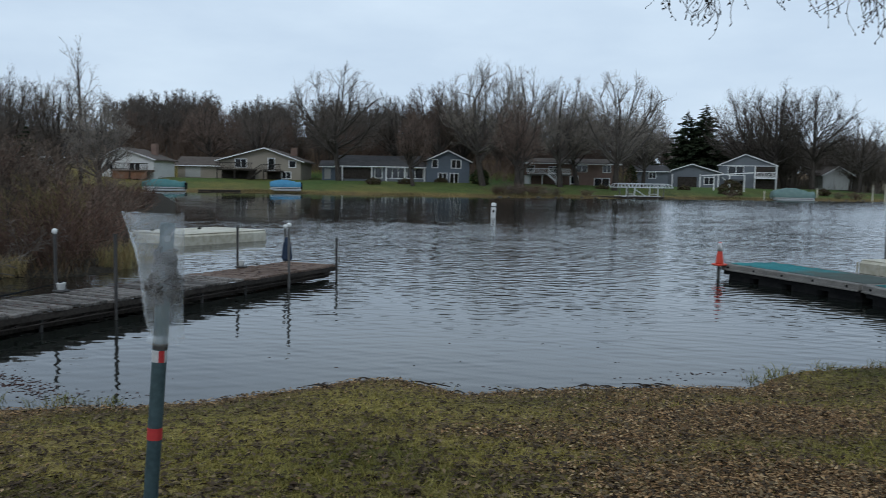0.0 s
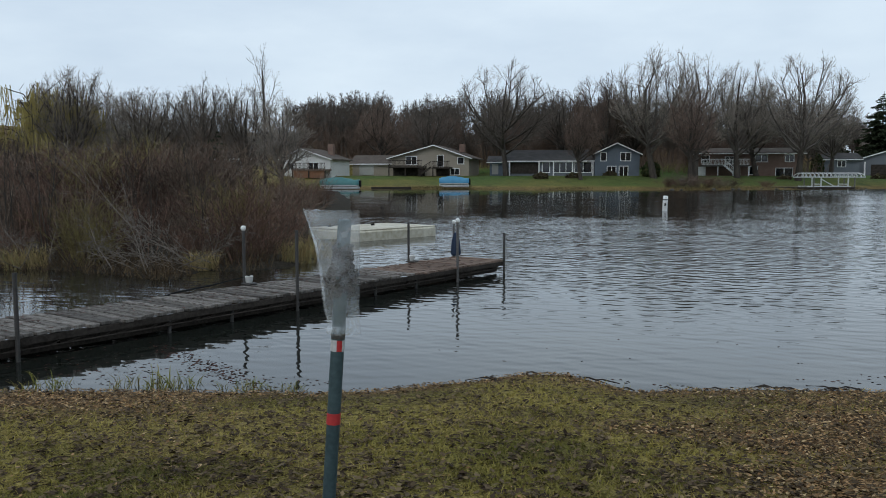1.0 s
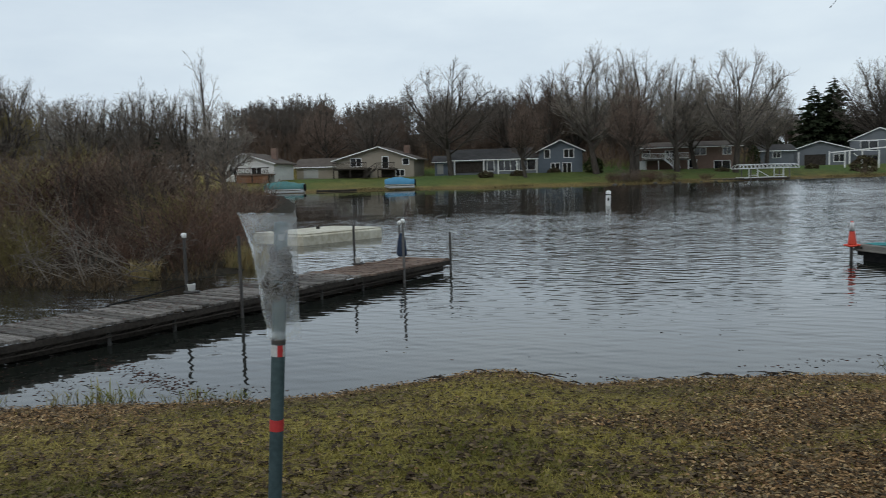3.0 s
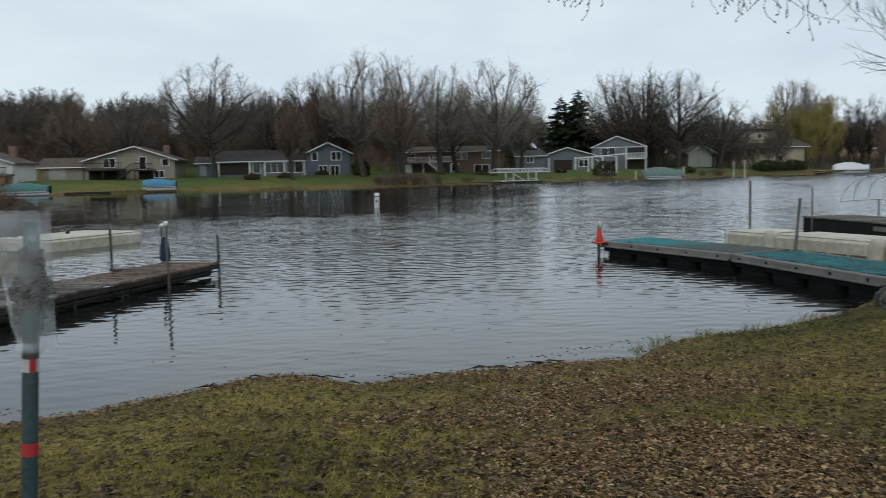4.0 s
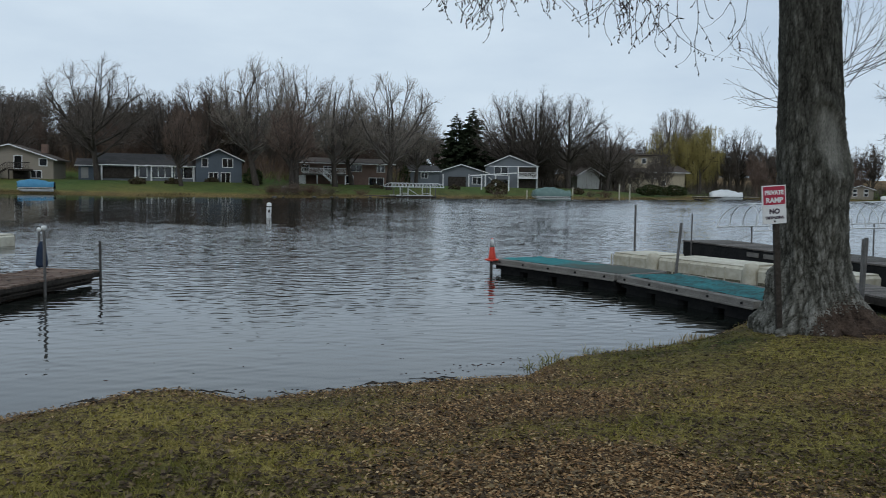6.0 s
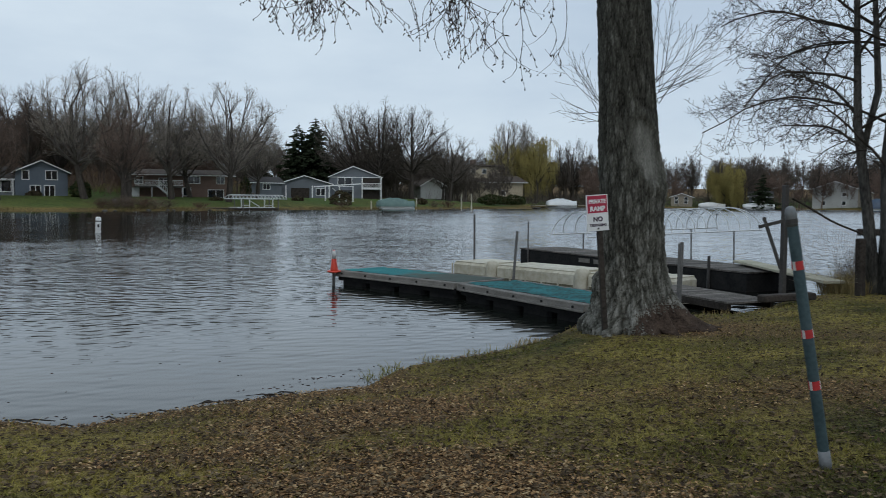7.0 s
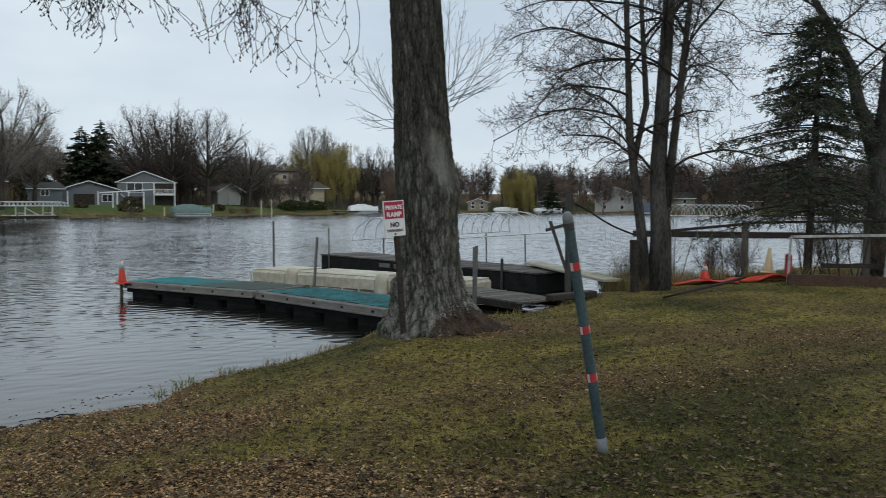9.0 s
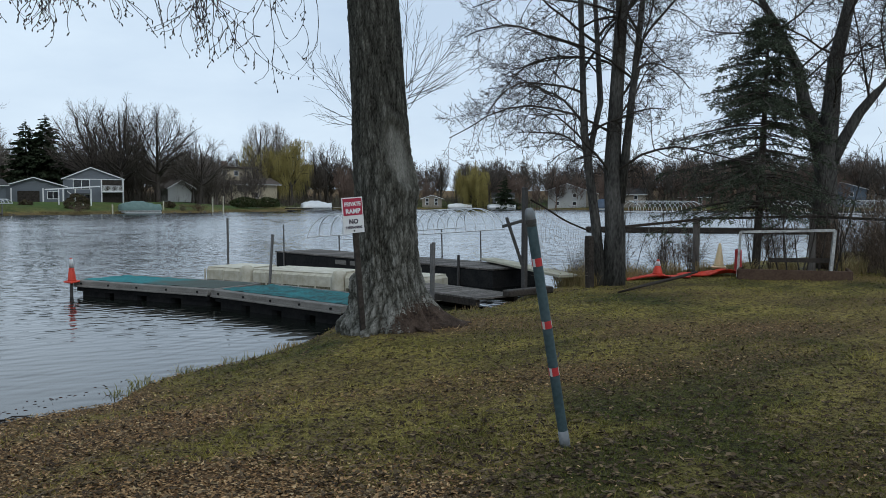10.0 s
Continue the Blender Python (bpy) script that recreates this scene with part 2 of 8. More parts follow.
M_GROUND, M_WATER = ground_mat(), water_mat()
M_BARK_BIG = bark_mat()
M_ROT = mat("rotten_brown_wood", (0.020, 0.014, 0.011), (0.085, 0.060, 0.045), 0.95, 8, 45, 0.03)
M_BARK = mat("grey_brown_bark", (0.034, 0.028, 0.024), (0.095, 0.082, 0.070), 0.95, 3, 25, 0.01, stretch=(1, 1, 0.3))
M_BARK_DARK = mat("dark_wet_bark", (0.024, 0.023, 0.021), (0.115, 0.110, 0.101), 0.95, 4, 30, 0.012, stretch=(1, 1, 0.3))
M_LIMB_GREY = mat("grey_limbs", (0.075, 0.066, 0.058), (0.16, 0.142, 0.125), 0.95, 1.0, 9)
M_TWIG = mat("bare_twigs", (0.080, 0.067, 0.056), (0.155, 0.132, 0.112), 0.9, 0.6, 6, vary=0.2)
M_TWIG_MID = mat("grey_brown_twigs", (0.115, 0.095, 0.078), (0.215, 0.185, 0.155), 0.9, 0.6, 6, vary=0.2)
M_TWIG_PALE = mat("pale_twigs", (0.20, 0.172, 0.145), (0.32, 0.28, 0.24), 0.9, 0.6, 6, vary=0.15)
M_TWIG_RED = mat("budding_red_twigs", (0.105, 0.074, 0.058), (0.19, 0.138, 0.110), 0.9, 0.6, 6, vary=0.2)
M_TWIG_NEAR = mat("dark_twigs", (0.030, 0.026, 0.022), (0.068, 0.059, 0.050), 0.9, 3, 20)
M_SHRUB = mat("reddish_brush", (0.048, 0.031, 0.025), (0.185, 0.112, 0.082), 0.9, 1.0, 8, vary=0.45)
M_DEADWOOD = mat("bleached_deadwood", (0.085, 0.072, 0.06), (0.20, 0.172, 0.146), 0.9, 0.6, 6, vary=0.15)
M_SHRUB_GREY = mat("grey_brush", (0.052, 0.039, 0.030), (0.205, 0.155, 0.118), 0.9, 1.0, 8, vary=0.4)
M_SALLOW = mat("yellow_green_brush", (0.13, 0.105, 0.045), (0.24, 0.20, 0.085), 0.9, 1.0, 8, vary=0.25)
M_WILLOW = mat("yellow_willow_strands", (0.19, 0.155, 0.052), (0.36, 0.30, 0.105), 0.85, 0.5, 5, vary=0.1)
M_NEEDLE = mat("spruce_needles", (0.016, 0.024, 0.013), (0.05, 0.064, 0.034), 0.9, 1.5, 12)
M_LEAF = island_mat("dead_leaves", ((0.064, 0.034, 0.016), (0.235, 0.134, 0.060), (0.37, 0.232, 0.112), (0.115, 0.062, 0.028), (0.50, 0.36, 0.195)))
# dark brown leaves; the blackest tones also stand for shadows under curled leaves
M_LEAF_DARK = island_mat("dark_dead_leaves", ((0.020, 0.013, 0.009), (0.060, 0.040, 0.024), (0.15, 0.11, 0.065), (0.022, 0.014, 0.008), (0.22, 0.160, 0.085)))
M_SOAKED = island_mat("soaked_leaves", ((0.012, 0.009, 0.008), (0.050, 0.022, 0.018), (0.085, 0.038, 0.028), (0.020, 0.015, 0.012)), 0.5)
M_GRASS = island_mat("grass_blades", ((0.105, 0.118, 0.020), (0.175, 0.175, 0.034), (0.26, 0.22, 0.065), (0.095, 0.070, 0.030)))
M_LAWN = lawn_mat()
M_STRAW = island_mat("dry_reed", ((0.24, 0.175, 0.075), (0.33, 0.25, 0.12), (0.19, 0.145, 0.07), (0.26, 0.24, 0.10)))
M_PLANK = mat("weathered_plank", (0.050, 0.044, 0.038), (0.205, 0.186, 0.168), 0.8, 4, 24, 0.006, stretch=(1.2, 6, 1), vary=0.4)
M_PLANK_BROWN = mat("brown_plank", (0.125, 0.085, 0.066), (0.19, 0.14, 0.112), 0.85, 3, 30, 0.003, stretch=(0.8, 6, 1), vary=0.2)
# dark timber; it also colours the panels that stand for shade on house fronts
M_TIMBER = mat("dark_wet_timber_and_shade", (0.022, 0.018, 0.015), (0.06, 0.05, 0.042), 0.7, 3, 24, 0.004)
M_RIM = mat("grey_dock_rim", (0.11, 0.10, 0.09), (0.25, 0.235, 0.21), 0.8, 2.5, 30, 0.002, stretch=(1, 1, 4))
M_TEAL_WORN = mat("mottled_teal_carpet", (0.030, 0.055, 0.055), (0.035, 0.190, 0.200), 0.95, 2.6, 16, 0.010)


def faded_carpet():
    """Bright teal at one end of the section, trodden to brown-grey at the other."""
    m = mat("faded_teal_carpet", (0.020, 0.110, 0.122), (0.050, 0.250, 0.255), 0.95, 1.3, 30, 0.006)
    n, l = m.node_tree.nodes, m.node_tree.links
    b = n["Principled BSDF"]
    co, sep, nz, add, ramp, mix = (n.new("ShaderNode" + k) for k in ("TexCoord", "SeparateXYZ", "TexNoise", "Math", "ValToRGB", "MixRGB"))
    add.operation, add.inputs[1].default_value = "MULTIPLY_ADD", 0.45
    nz.inputs["Scale"].default_value, nz.inputs["Detail"].default_value = 2.2, 4
    ramp.color_ramp.elements[0].position, ramp.color_ramp.elements[0].color = 0.30, (0, 0, 0, 1)
    ramp.color_ramp.elements[1].position, ramp.color_ramp.elements[1].color = 0.72, (0.85, 0.85, 0.85, 1)
    mix.inputs["Color2"].default_value = (0.085, 0.080, 0.066, 1)
    l.new(co.outputs["Object"], sep.inputs[0])
    l.new(co.outputs["Object"], nz.inputs["Vector"])
    l.new(sep.outputs["X"], add.inputs[0])
    l.new(nz.outputs["Fac"], add.inputs[2])
    l.new(add.outputs[0], ramp.inputs["Fac"])
    l.new(b.inputs["Base Color"].links[0].from_socket, mix.inputs["Color1"])
    l.new(ramp.outputs["Color"], mix.inputs["Fac"])
    l.new(mix.outputs["Color"], b.inputs["Base Color"])
    return m


M_TEAL_FADED = faded_carpet()
M_BLACK = mat("black_float", (0.009, 0.009, 0.010), (0.024, 0.023, 0.022), 0.85, 3, 20)
M_CREAM = mat("cream_plastic", (0.36, 0.32, 0.23), (0.58, 0.55, 0.45), 0.65, 1.2, 7, 0.002)
M_PIPE = mat("dull_steel_pipe", (0.10, 0.098, 0.095), (0.17, 0.16, 0.15), 0.55, 5, 30, metal=0.4)
M_PIPE_DARK = mat("dark_pipe", (0.030, 0.028, 0.027), (0.06, 0.055, 0.05), 0.6, 5, 30)
M_ALU = mat("white_aluminium", (0.55, 0.57, 0.57), (0.68, 0.69, 0.69), 0.45, 3, 20, metal=0.2)
M_WHITE = mat("white_paint", (0.66, 0.66, 0.64), (0.78, 0.78, 0.76), 0.6, 1.5, 12)
M_POST = mat("blue_grey_post_paint", (0.018, 0.040, 0.046), (0.050, 0.084, 0.092), 0.65, 4, 40, 0.002)
M_POST_TOP = mat("bare_galvanised_top", (0.12, 0.13, 0.135), (0.21, 0.22, 0.225), 0.6, 6, 30, metal=0.3)
M_RED = mat("red_tape", (0.36, 0.018, 0.022), (0.46, 0.035, 0.035), 0.5, 8, 60)
M_WTAPE = mat("white_tape", (0.42, 0.42, 0.42), (0.58, 0.57, 0.56), 0.5, 8, 60)
M_ORANGE = mat("orange_plastic", (0.50, 0.032, 0.014), (0.64, 0.060, 0.024), 0.55, 5, 40)
M_CONE_PALE = mat("faded_cone_plastic", (0.52, 0.40, 0.22), (0.64, 0.52, 0.33), 0.6, 6, 40)
M_CHAIN = mat("rusty_chain", (0.05, 0.045, 0.042), (0.12, 0.10, 0.09), 0.55, 20, 90, metal=0.7)
M_GLASS = glass_mat("window_glass", (0.018, 0.021, 0.024))
M_ROOF = mat("dark_shingles", (0.048, 0.046, 0.046), (0.085, 0.082, 0.08), 0.95, 1.0, 12)
M_ROOF_BR = mat("brown_shingles", (0.085, 0.07, 0.06), (0.125, 0.105, 0.09), 0.95, 1.0, 12)
M_TRIM = mat("white_trim", (0.70, 0.70, 0.69), (0.80, 0.80, 0.79), 0.6, 2, 12)


def siding(name, c, step=0.2):
    """Lapped boards: a fine shadow line under each board, as relief."""
    m = mat(name, c, tuple(v * 0.86 for v in c), 0.75, 0.8, 9)
    n, l = m.node_tree.nodes, m.node_tree.links
    wv, co, bp = n.new("ShaderNodeTexWave"), n.new("ShaderNodeTexCoord"), n.new("ShaderNodeBump")
    wv.bands_direction, wv.wave_profile = "Z", "SAW"
    wv.inputs["Scale"].default_value = 0.314 / step
    bp.inputs["Strength"].default_value, bp.inputs["Distance"].default_value = 0.7, 0.02
    l.new(co.outputs["Object"], wv.inputs["Vector"])
    l.new(wv.outputs["Fac"], bp.inputs["Height"])
    l.new(bp.outputs["Normal"], n["Principled BSDF"].inputs["Normal"])
    return m


S_WHITE = siding("white_siding", (0.66, 0.66, 0.63))
S_TAN = siding("tan_siding", (0.33, 0.29, 0.235))
S_GREYBLUE = siding("grey_blue_siding", (0.155, 0.19, 0.235))
S_BLUE = siding("blue_siding", (0.140, 0.165, 0.195))
S_SLATE = siding("slate_grey_siding", (0.170, 0.186, 0.205))
S_CREAM = siding("cream_siding", (0.47, 0.40, 0.29))
S_BRICK = mat("brown_brick", (0.16, 0.105, 0.085), (0.225, 0.155, 0.125), 0.9, 1.5, 14, 0.01)
S_PALE = siding("pale_grey_siding", (0.42, 0.42, 0.40))


# ---------- mesh tools ----------
def mesh_of(name, v, f, material, parent=None, label="", smooth=False, flags=None):
    me = bpy.data.meshes.new(name)
    me.from_pydata(v if isinstance(v, list) else v.tolist(), [], f if isinstance(f, list) else f.tolist())
    for k in material if isinstance(material, (list, tuple)) else (material,):
        me.materials.append(k)
    if smooth:
        me.polygons.foreach_set("use_smooth", [True] * len(me.polygons))
    if flags is not None:
        me.polygons.foreach_set("material_index", flags)
    ob = new(name, me)
    if parent:
        ob.parent = parent
    if label:
        ob["label"] = label
    return ob


def part(name, bm, material, parent=None, label="", smooth=False):
    me = bpy.data.meshes.new(name)
    if smooth:
        for k in bm.faces:
            k.smooth = True
    bm.to_mesh(me)
    bm.free()
    me.materials.append(material)
    ob = new(name, me)
    if parent:
        ob.parent = parent
    if label:
        ob["label"] = label
    return ob


def thing(name, m, label, category, group="", kind=""):
    """An Empty at the base of a thing, to hold its parts."""
    ob = new(name)
    ob.matrix_basis = m
    ob.empty_display_size = 0.2
    return tagged(ob, label, category, group, kind)


def box(x0, x1, y0, y1, z0, z1, bevel=0.0, bm=None):
    own = bmesh.new()
    bmesh.ops.create_cube(own, size=1)
    for v in own.verts:
        v.co = (x0 + (v.co.x + 0.5) * (x1 - x0), y0 + (v.co.y + 0.5) * (y1 - y0), z0 + (v.co.z + 0.5) * (z1 - z0))
    if bevel:
        bmesh.ops.bevel(own, geom=own.edges[:], offset=bevel, segments=1, affect="EDGES")
    return join(bm, own)


def join(bm, own):
    if bm is None:
        return own
    me = bpy.data.meshes.new("tmp")
    own.to_mesh(me)
    own.free()
    bm.from_mesh(me)
    bpy.data.meshes.remove(me)
    return bm


def rod(p, q, r0, r1=None, n=8, bm=None):
    """A round bar from p to q."""
    own = bmesh.new()
    p, q = Vector(p), Vector(q)
    d = q - p
    bmesh.ops.create_cone(own, cap_ends=True, segments=n, radius1=r0, radius2=r0 if r1 is None else r1, depth=d.length)
    own.transform(Matrix.Translation((p + q) / 2) @ d.to_track_quat("Z", "Y").to_matrix().to_4x4())
    return join(bm, own)


def beam(p, q, w, h, bm=None, bevel=0.0):
    """A square bar from p to q, w wide and h high."""
    p, q = Vector(p), Vector(q)
    d = q - p
    own = box(-w / 2, w / 2, -d.length / 2, d.length / 2, -h / 2, h / 2, bevel)
    x = d.normalized().cross(Vector((0, 0, 1)))
    x = x.normalized() if x.length > 1e-4 else Vector((1, 0, 0))
    z = x.cross(d.normalized())
    rot = Matrix((x, d.normalized(), z)).transposed().to_4x4()
    own.transform(Matrix.Translation((p + q) / 2) @ rot)
    return join(bm, own)


def poly_tube(bm, pts, r, n=6):
    """A bent round bar through the points."""
    rings = []
    for k, p in enumerate(pts):
        a, b = Vector(pts[max(k - 1, 0)]), Vector(pts[min(k + 1, len(pts) - 1)])
        d = (b - a).normalized()
        x = d.orthogonal().normalized()
        y = d.cross(x)
        rr = r[k] if isinstance(r, (list, tuple)) else r
        rings.append([bm.verts.new(Vector(p) + rr * (math.cos(2 * math.pi * i / n) * x + math.sin(2 * math.pi * i / n) * y)) for i in range(n)])
    for u, w in zip(rings, rings[1:]):
        off = min(range(n), key=lambda s: (u[0].co - w[s].co).length)
        for i in range(n):
            bm.faces.new((u[i], u[(i + 1) % n], w[(i + 1 + off) % n], w[(i + off) % n]))
    bm.faces.new(rings[0][::-1])
    bm.faces.new(rings[-1])
    return bm


def lathe(profile, n=20, bm=None):
    """A turned shape from (radius, height) pairs."""
    own = bmesh.new()
    rings = [[own.verts.new((r * math.cos(2 * math.pi * i / n), r * math.sin(2 * math.pi * i / n), z)) for i in range(n)] for r, z in profile]
    for u, w in zip(rings, rings[1:]):
        for i in range(n):
            own.faces.new((u[i], u[(i + 1) % n], w[(i + 1) % n], w[i]))
    own.faces.new(rings[0][::-1])
    own.faces.new(rings[-1])
    return join(bm, own)


def unit(v):
    return v / (math.sqrt(v[0] * v[0] + v[1] * v[1] + v[2] * v[2]) + 1e-9)


def cross(a, b):
    return np.array((a[1] * b[2] - a[2] * b[1], a[2] * b[0] - a[0] * b[2], a[0] * b[1] - a[1] * b[0]))


def ribbons(lines, seed=1):
    """Flat thin twigs, one strip each, turned every way: for crowns seen from afar."""
    rng = np.random.default_rng(seed)
    p, q = np.array([k[0][0] for k in lines]), np.array([k[0][-1] for k in lines])
    r0, r1 = np.array([k[1][0] for k in lines])[:, None], np.array([k[1][-1] for k in lines])[:, None]
    x = np.cross(q - p, rng.normal(0, 1, p.shape))
    x /= np.linalg.norm(x, axis=1)[:, None] + 1e-9
    v = np.stack([p - x * r0, p + x * r0, q + x * r1, q - x * r1], 1).reshape(-1, 3)
    return v, np.arange(len(v)).reshape(-1, 4)


def both(a, b):
    return np.concatenate([a[0], b[0]]), np.concatenate([a[1], b[1] + len(a[0])])


def tubes(lines, sides):
    """Vertices and quads for many bent bars at once: lines of (points, radii)."""
    vs, fs, base = [], [], 0
    ang = np.arange(sides) * 2 * math.pi / sides
    ca, sa = np.cos(ang)[:, None], np.sin(ang)[:, None]
    i = np.arange(sides)
    j = (i + 1) % sides
    for pts, rad in lines:
        d = unit(pts[-1] - pts[0])
        x = unit(cross(d, (0.31, 0.87, 0.13) if abs(d[2]) > 0.8 else (0, 0, 1.0)))
        y = cross(d, x)
        ring = ca * x + sa * y
        k = len(pts)
        vs.append((pts[:, None, :] + ring[None] * np.asarray(rad)[:, None, None]).reshape(-1, 3))
        for s in range(k - 1):
            o = base + s * sides
            fs.append(np.stack([o + i, o + j, o + sides + j, o + sides + i], 1))
        base += k * sides
    return np.concatenate(vs), np.concatenate(fs)


def grow(rng, start, way, length, radius, level, plan, out):
    """One branch and, from it, its side branches. plan: for each level (segments, wobble, lift, kids, from, angle, ratio, spread)."""
    seg, wob, lift, kids, low, angle, ratio = plan[level]
    pts, d = [np.array(start, float)], unit(np.array(way, float))
    for _ in range(seg):
        d = unit(d + rng.normal(0, wob, 3) + (0, 0, lift))
        pts.append(pts[-1] + d * length / seg)
    pts = np.array(pts)
    rad = radius * np.linspace(1, 0.35 if level == 0 else 0.3, seg + 1)
    out.append((level, pts, rad))
    if level + 1 >= len(plan):
        return
    turn = rng.uniform(0, 6.28)
    for k in range(kids):
        u = low + (1 - low) * (k + rng.uniform(0, 1)) / kids
        s = min(int(u * seg), seg - 1)
        w = u * seg - s
        p = pts[s] * (1 - w) + pts[s + 1] * w
        axis = unit(pts[s + 1] - pts[s])
        turn += 2.4 + rng.normal(0, 0.4)
        side = unit(cross(axis, (0.2, 0.9, 0.3)))
        side = math.cos(turn) * side + math.sin(turn) * cross(axis, side)
        a = radians(angle) * rng.uniform(0.75, 1.25)
        child = math.cos(a) * axis + math.sin(a) * side
        size = length * ratio * rng.uniform(0.7, 1.15) * (1 - 0.45 * max(0, u - 0.3))
        grow(rng, p, child, size, radius * (1 - 0.65 * u) * 0.55, level + 1, plan, out)


# level: segments, wobble, lift, kids, from, angle, ratio
OAK = ((5, 0.05, 0.02, 15, 0.2, 58, 0.60), (4, 0.12, 0.07, 8, 0.2, 40, 0.52), (3, 0.12, 0.06, 7, 0.15, 38, 0.55), (1, 0.2, 0.05, 6, 0.2, 34, 0.75), (1, 0.2, 0.05, 0, 0, 0, 0))
VASE = ((5, 0.03, 0.03, 17, 0.08, 34, 0.86), (4, 0.05, 0.09, 8, 0.2, 26, 0.42), (3, 0.08, 0.10, 7, 0.15, 26, 0.55), (1, 0.12, 0.10, 6, 0.2, 26, 0.75), (1, 0.2, 0.05, 0, 0, 0, 0))
SLIM = ((6, 0.04, 0.05, 13, 0.25, 34, 0.36), (3, 0.10, 0.12, 6, 0.2, 34, 0.42), (2, 0.14, 0.10, 4, 0.2, 34, 0.6), (1, 0.2, 0.05, 0, 0, 0, 0))


def crown_lines(rng, wide, low, counts, fork=0.10, rise=0.45, lift=0.28):
    """Trunk, limbs and finer branches of a tree one unit high, filling a rounded crown."""
    mid, half = np.array((0, 0, (1 + low) / 2)), np.array((wide, wide, (1 - low) / 2))
    bend = rng.normal(0, 0.02, 2)
    trunk = np.array([(0, 0, -0.02), (bend[0], bend[1], 0.2), (bend[0] * 2, bend[1] * 2, 0.42), (bend[0], bend[1] * 2, 0.66), (0, 0, 0.84)])
    out = [(0, trunk, np.array((0.030, 0.021, 0.015, 0.009, 0.004)))]
    level = []
    for k in range(counts[0]):
        a = k * 2.4 + rng.normal(0, 0.35)
        c = 1 - 1.7 * (k + rng.uniform(0, 1)) / counts[0]
        s = math.sqrt(max(0.0, 1 - c * c))
        end = mid + half * np.array((s * math.cos(a), s * math.sin(a), c)) * rng.uniform(0.6, 0.92)
        z0 = fork + (end[2] - fork) * rng.uniform(0.15, rise)
        p0 = np.array((np.interp(z0, trunk[:, 2], trunk[:, 0]), np.interp(z0, trunk[:, 2], trunk[:, 1]), z0))
        p1 = p0 + (end - p0) * np.array((0.62, 0.62, 0.36)) + rng.normal(0, 0.03, 3)
        level.append([(1 - t) ** 2 * p0 + 2 * t * (1 - t) * p1 + t * t * end + rng.normal(0, 0.003, 3) for t in (0, 0.25, 0.5, 0.75, 1.0)])
        out.append((1, np.array(level[-1]), 0.0105 * (1.15 - 0.5 * z0) * np.linspace(1, 0.28, 5)))
    level, size = np.array(level), 0.22
    for lv, n in enumerate(counts[1:], 2):
        m, seg = len(level), level.shape[1] - 1
        t = 0.22 + 0.78 * (np.arange(n)[None] + rng.uniform(0, 1, (m, n))) / n
        s = np.minimum((t * seg).astype(int), seg - 1)
        w, row = (t * seg - s)[..., None], np.arange(m)[:, None]
        a, b = level[row, s], level[row, s + 1]
        p = (a * (1 - w) + b * w).reshape(-1, 3)
        along = (b - a).reshape(-1, 3)
        along /= np.linalg.norm(along, axis=1)[:, None] + 1e-9
        away = along * 0.85 + rng.normal(0, 0.43, p.shape) + np.array((0, 0, lift))
        away /= np.linalg.norm(away, axis=1)[:, None] + 1e-9
        ln = size * rng.uniform(0.5, 1.15, len(p))
        beyond = np.linalg.norm((p + away * ln[:, None] - mid) / half, axis=1)
        ln *= np.where(beyond > 1, rng.uniform(0.3, 0.75, len(p)), 1.0)
        q = p + away * ln[:, None]
        if lv < 4:
            level = np.stack([p, (p + q) / 2 + rng.normal(0, 0.03 * size, p.shape), q], 1)
        else:
            level = np.stack([p, q], 1)
        rad = np.linspace(1, 0.45, level.shape[1]) * (0.0030, 0.0012, 0.0007)[min(lv - 2, 2)]
        out += [(lv, line, rad) for line in level]
        size *= 0.54
    return out


def bare_tree(name, seed, height, plan, twig, label, thick=0.028, fat=0.018, spread=1.0, group=""):
    """A leafless tree: trunk with limbs, and a crown of twigs."""
    rng = np.random.default_rng(seed)
    if plan is SLIM:
        out = []
        grow(rng, (0, 0, -0.3), (rng.normal(0, 0.04), rng.normal(0, 0.04), 1), height * 0.72, height * thick * 0.5, 0, plan, out)
        k = height / max(p[:, 2].max() for _, p, _ in out)
        lines = [(lv, p * np.array((k * spread, k * spread, k)), r) for lv, p, r in out]
    else:
        shape = (0.33, 0.20, (14, 11, 7, 4), 0.13, 0.36, 0.20) if plan is VASE else (0.35, 0.18, (15, 11, 7, 4), 0.14, 0.45, 0.10)
        lines = [(lv, p * height, r * height) for lv, p, r in crown_lines(rng, shape[0] * spread, shape[1], *shape[2:])]
    root = thing(name, pose(0, 0, 0), label, "tree", group)
    v, f = tubes([(p, r) for lv, p, r in lines if lv == 0], 8)
    mesh_of("trunk", v, f, M_BARK, root, smooth=True)
    limbs = tubes([(p, np.maximum(r, fat)) for lv, p, r in lines if 0 < lv < 3], 4)
    fine = ribbons([(p, np.maximum(r, fat * 0.8)) for lv, p, r in lines if lv >= 3], seed)
    mesh_of("branchwork", limbs[0], limbs[1], M_BARK if twig is not M_TWIG_PALE else M_LIMB_GREY, root)
    mesh_of("crown", fine[0], fine[1], twig, root)
    return root


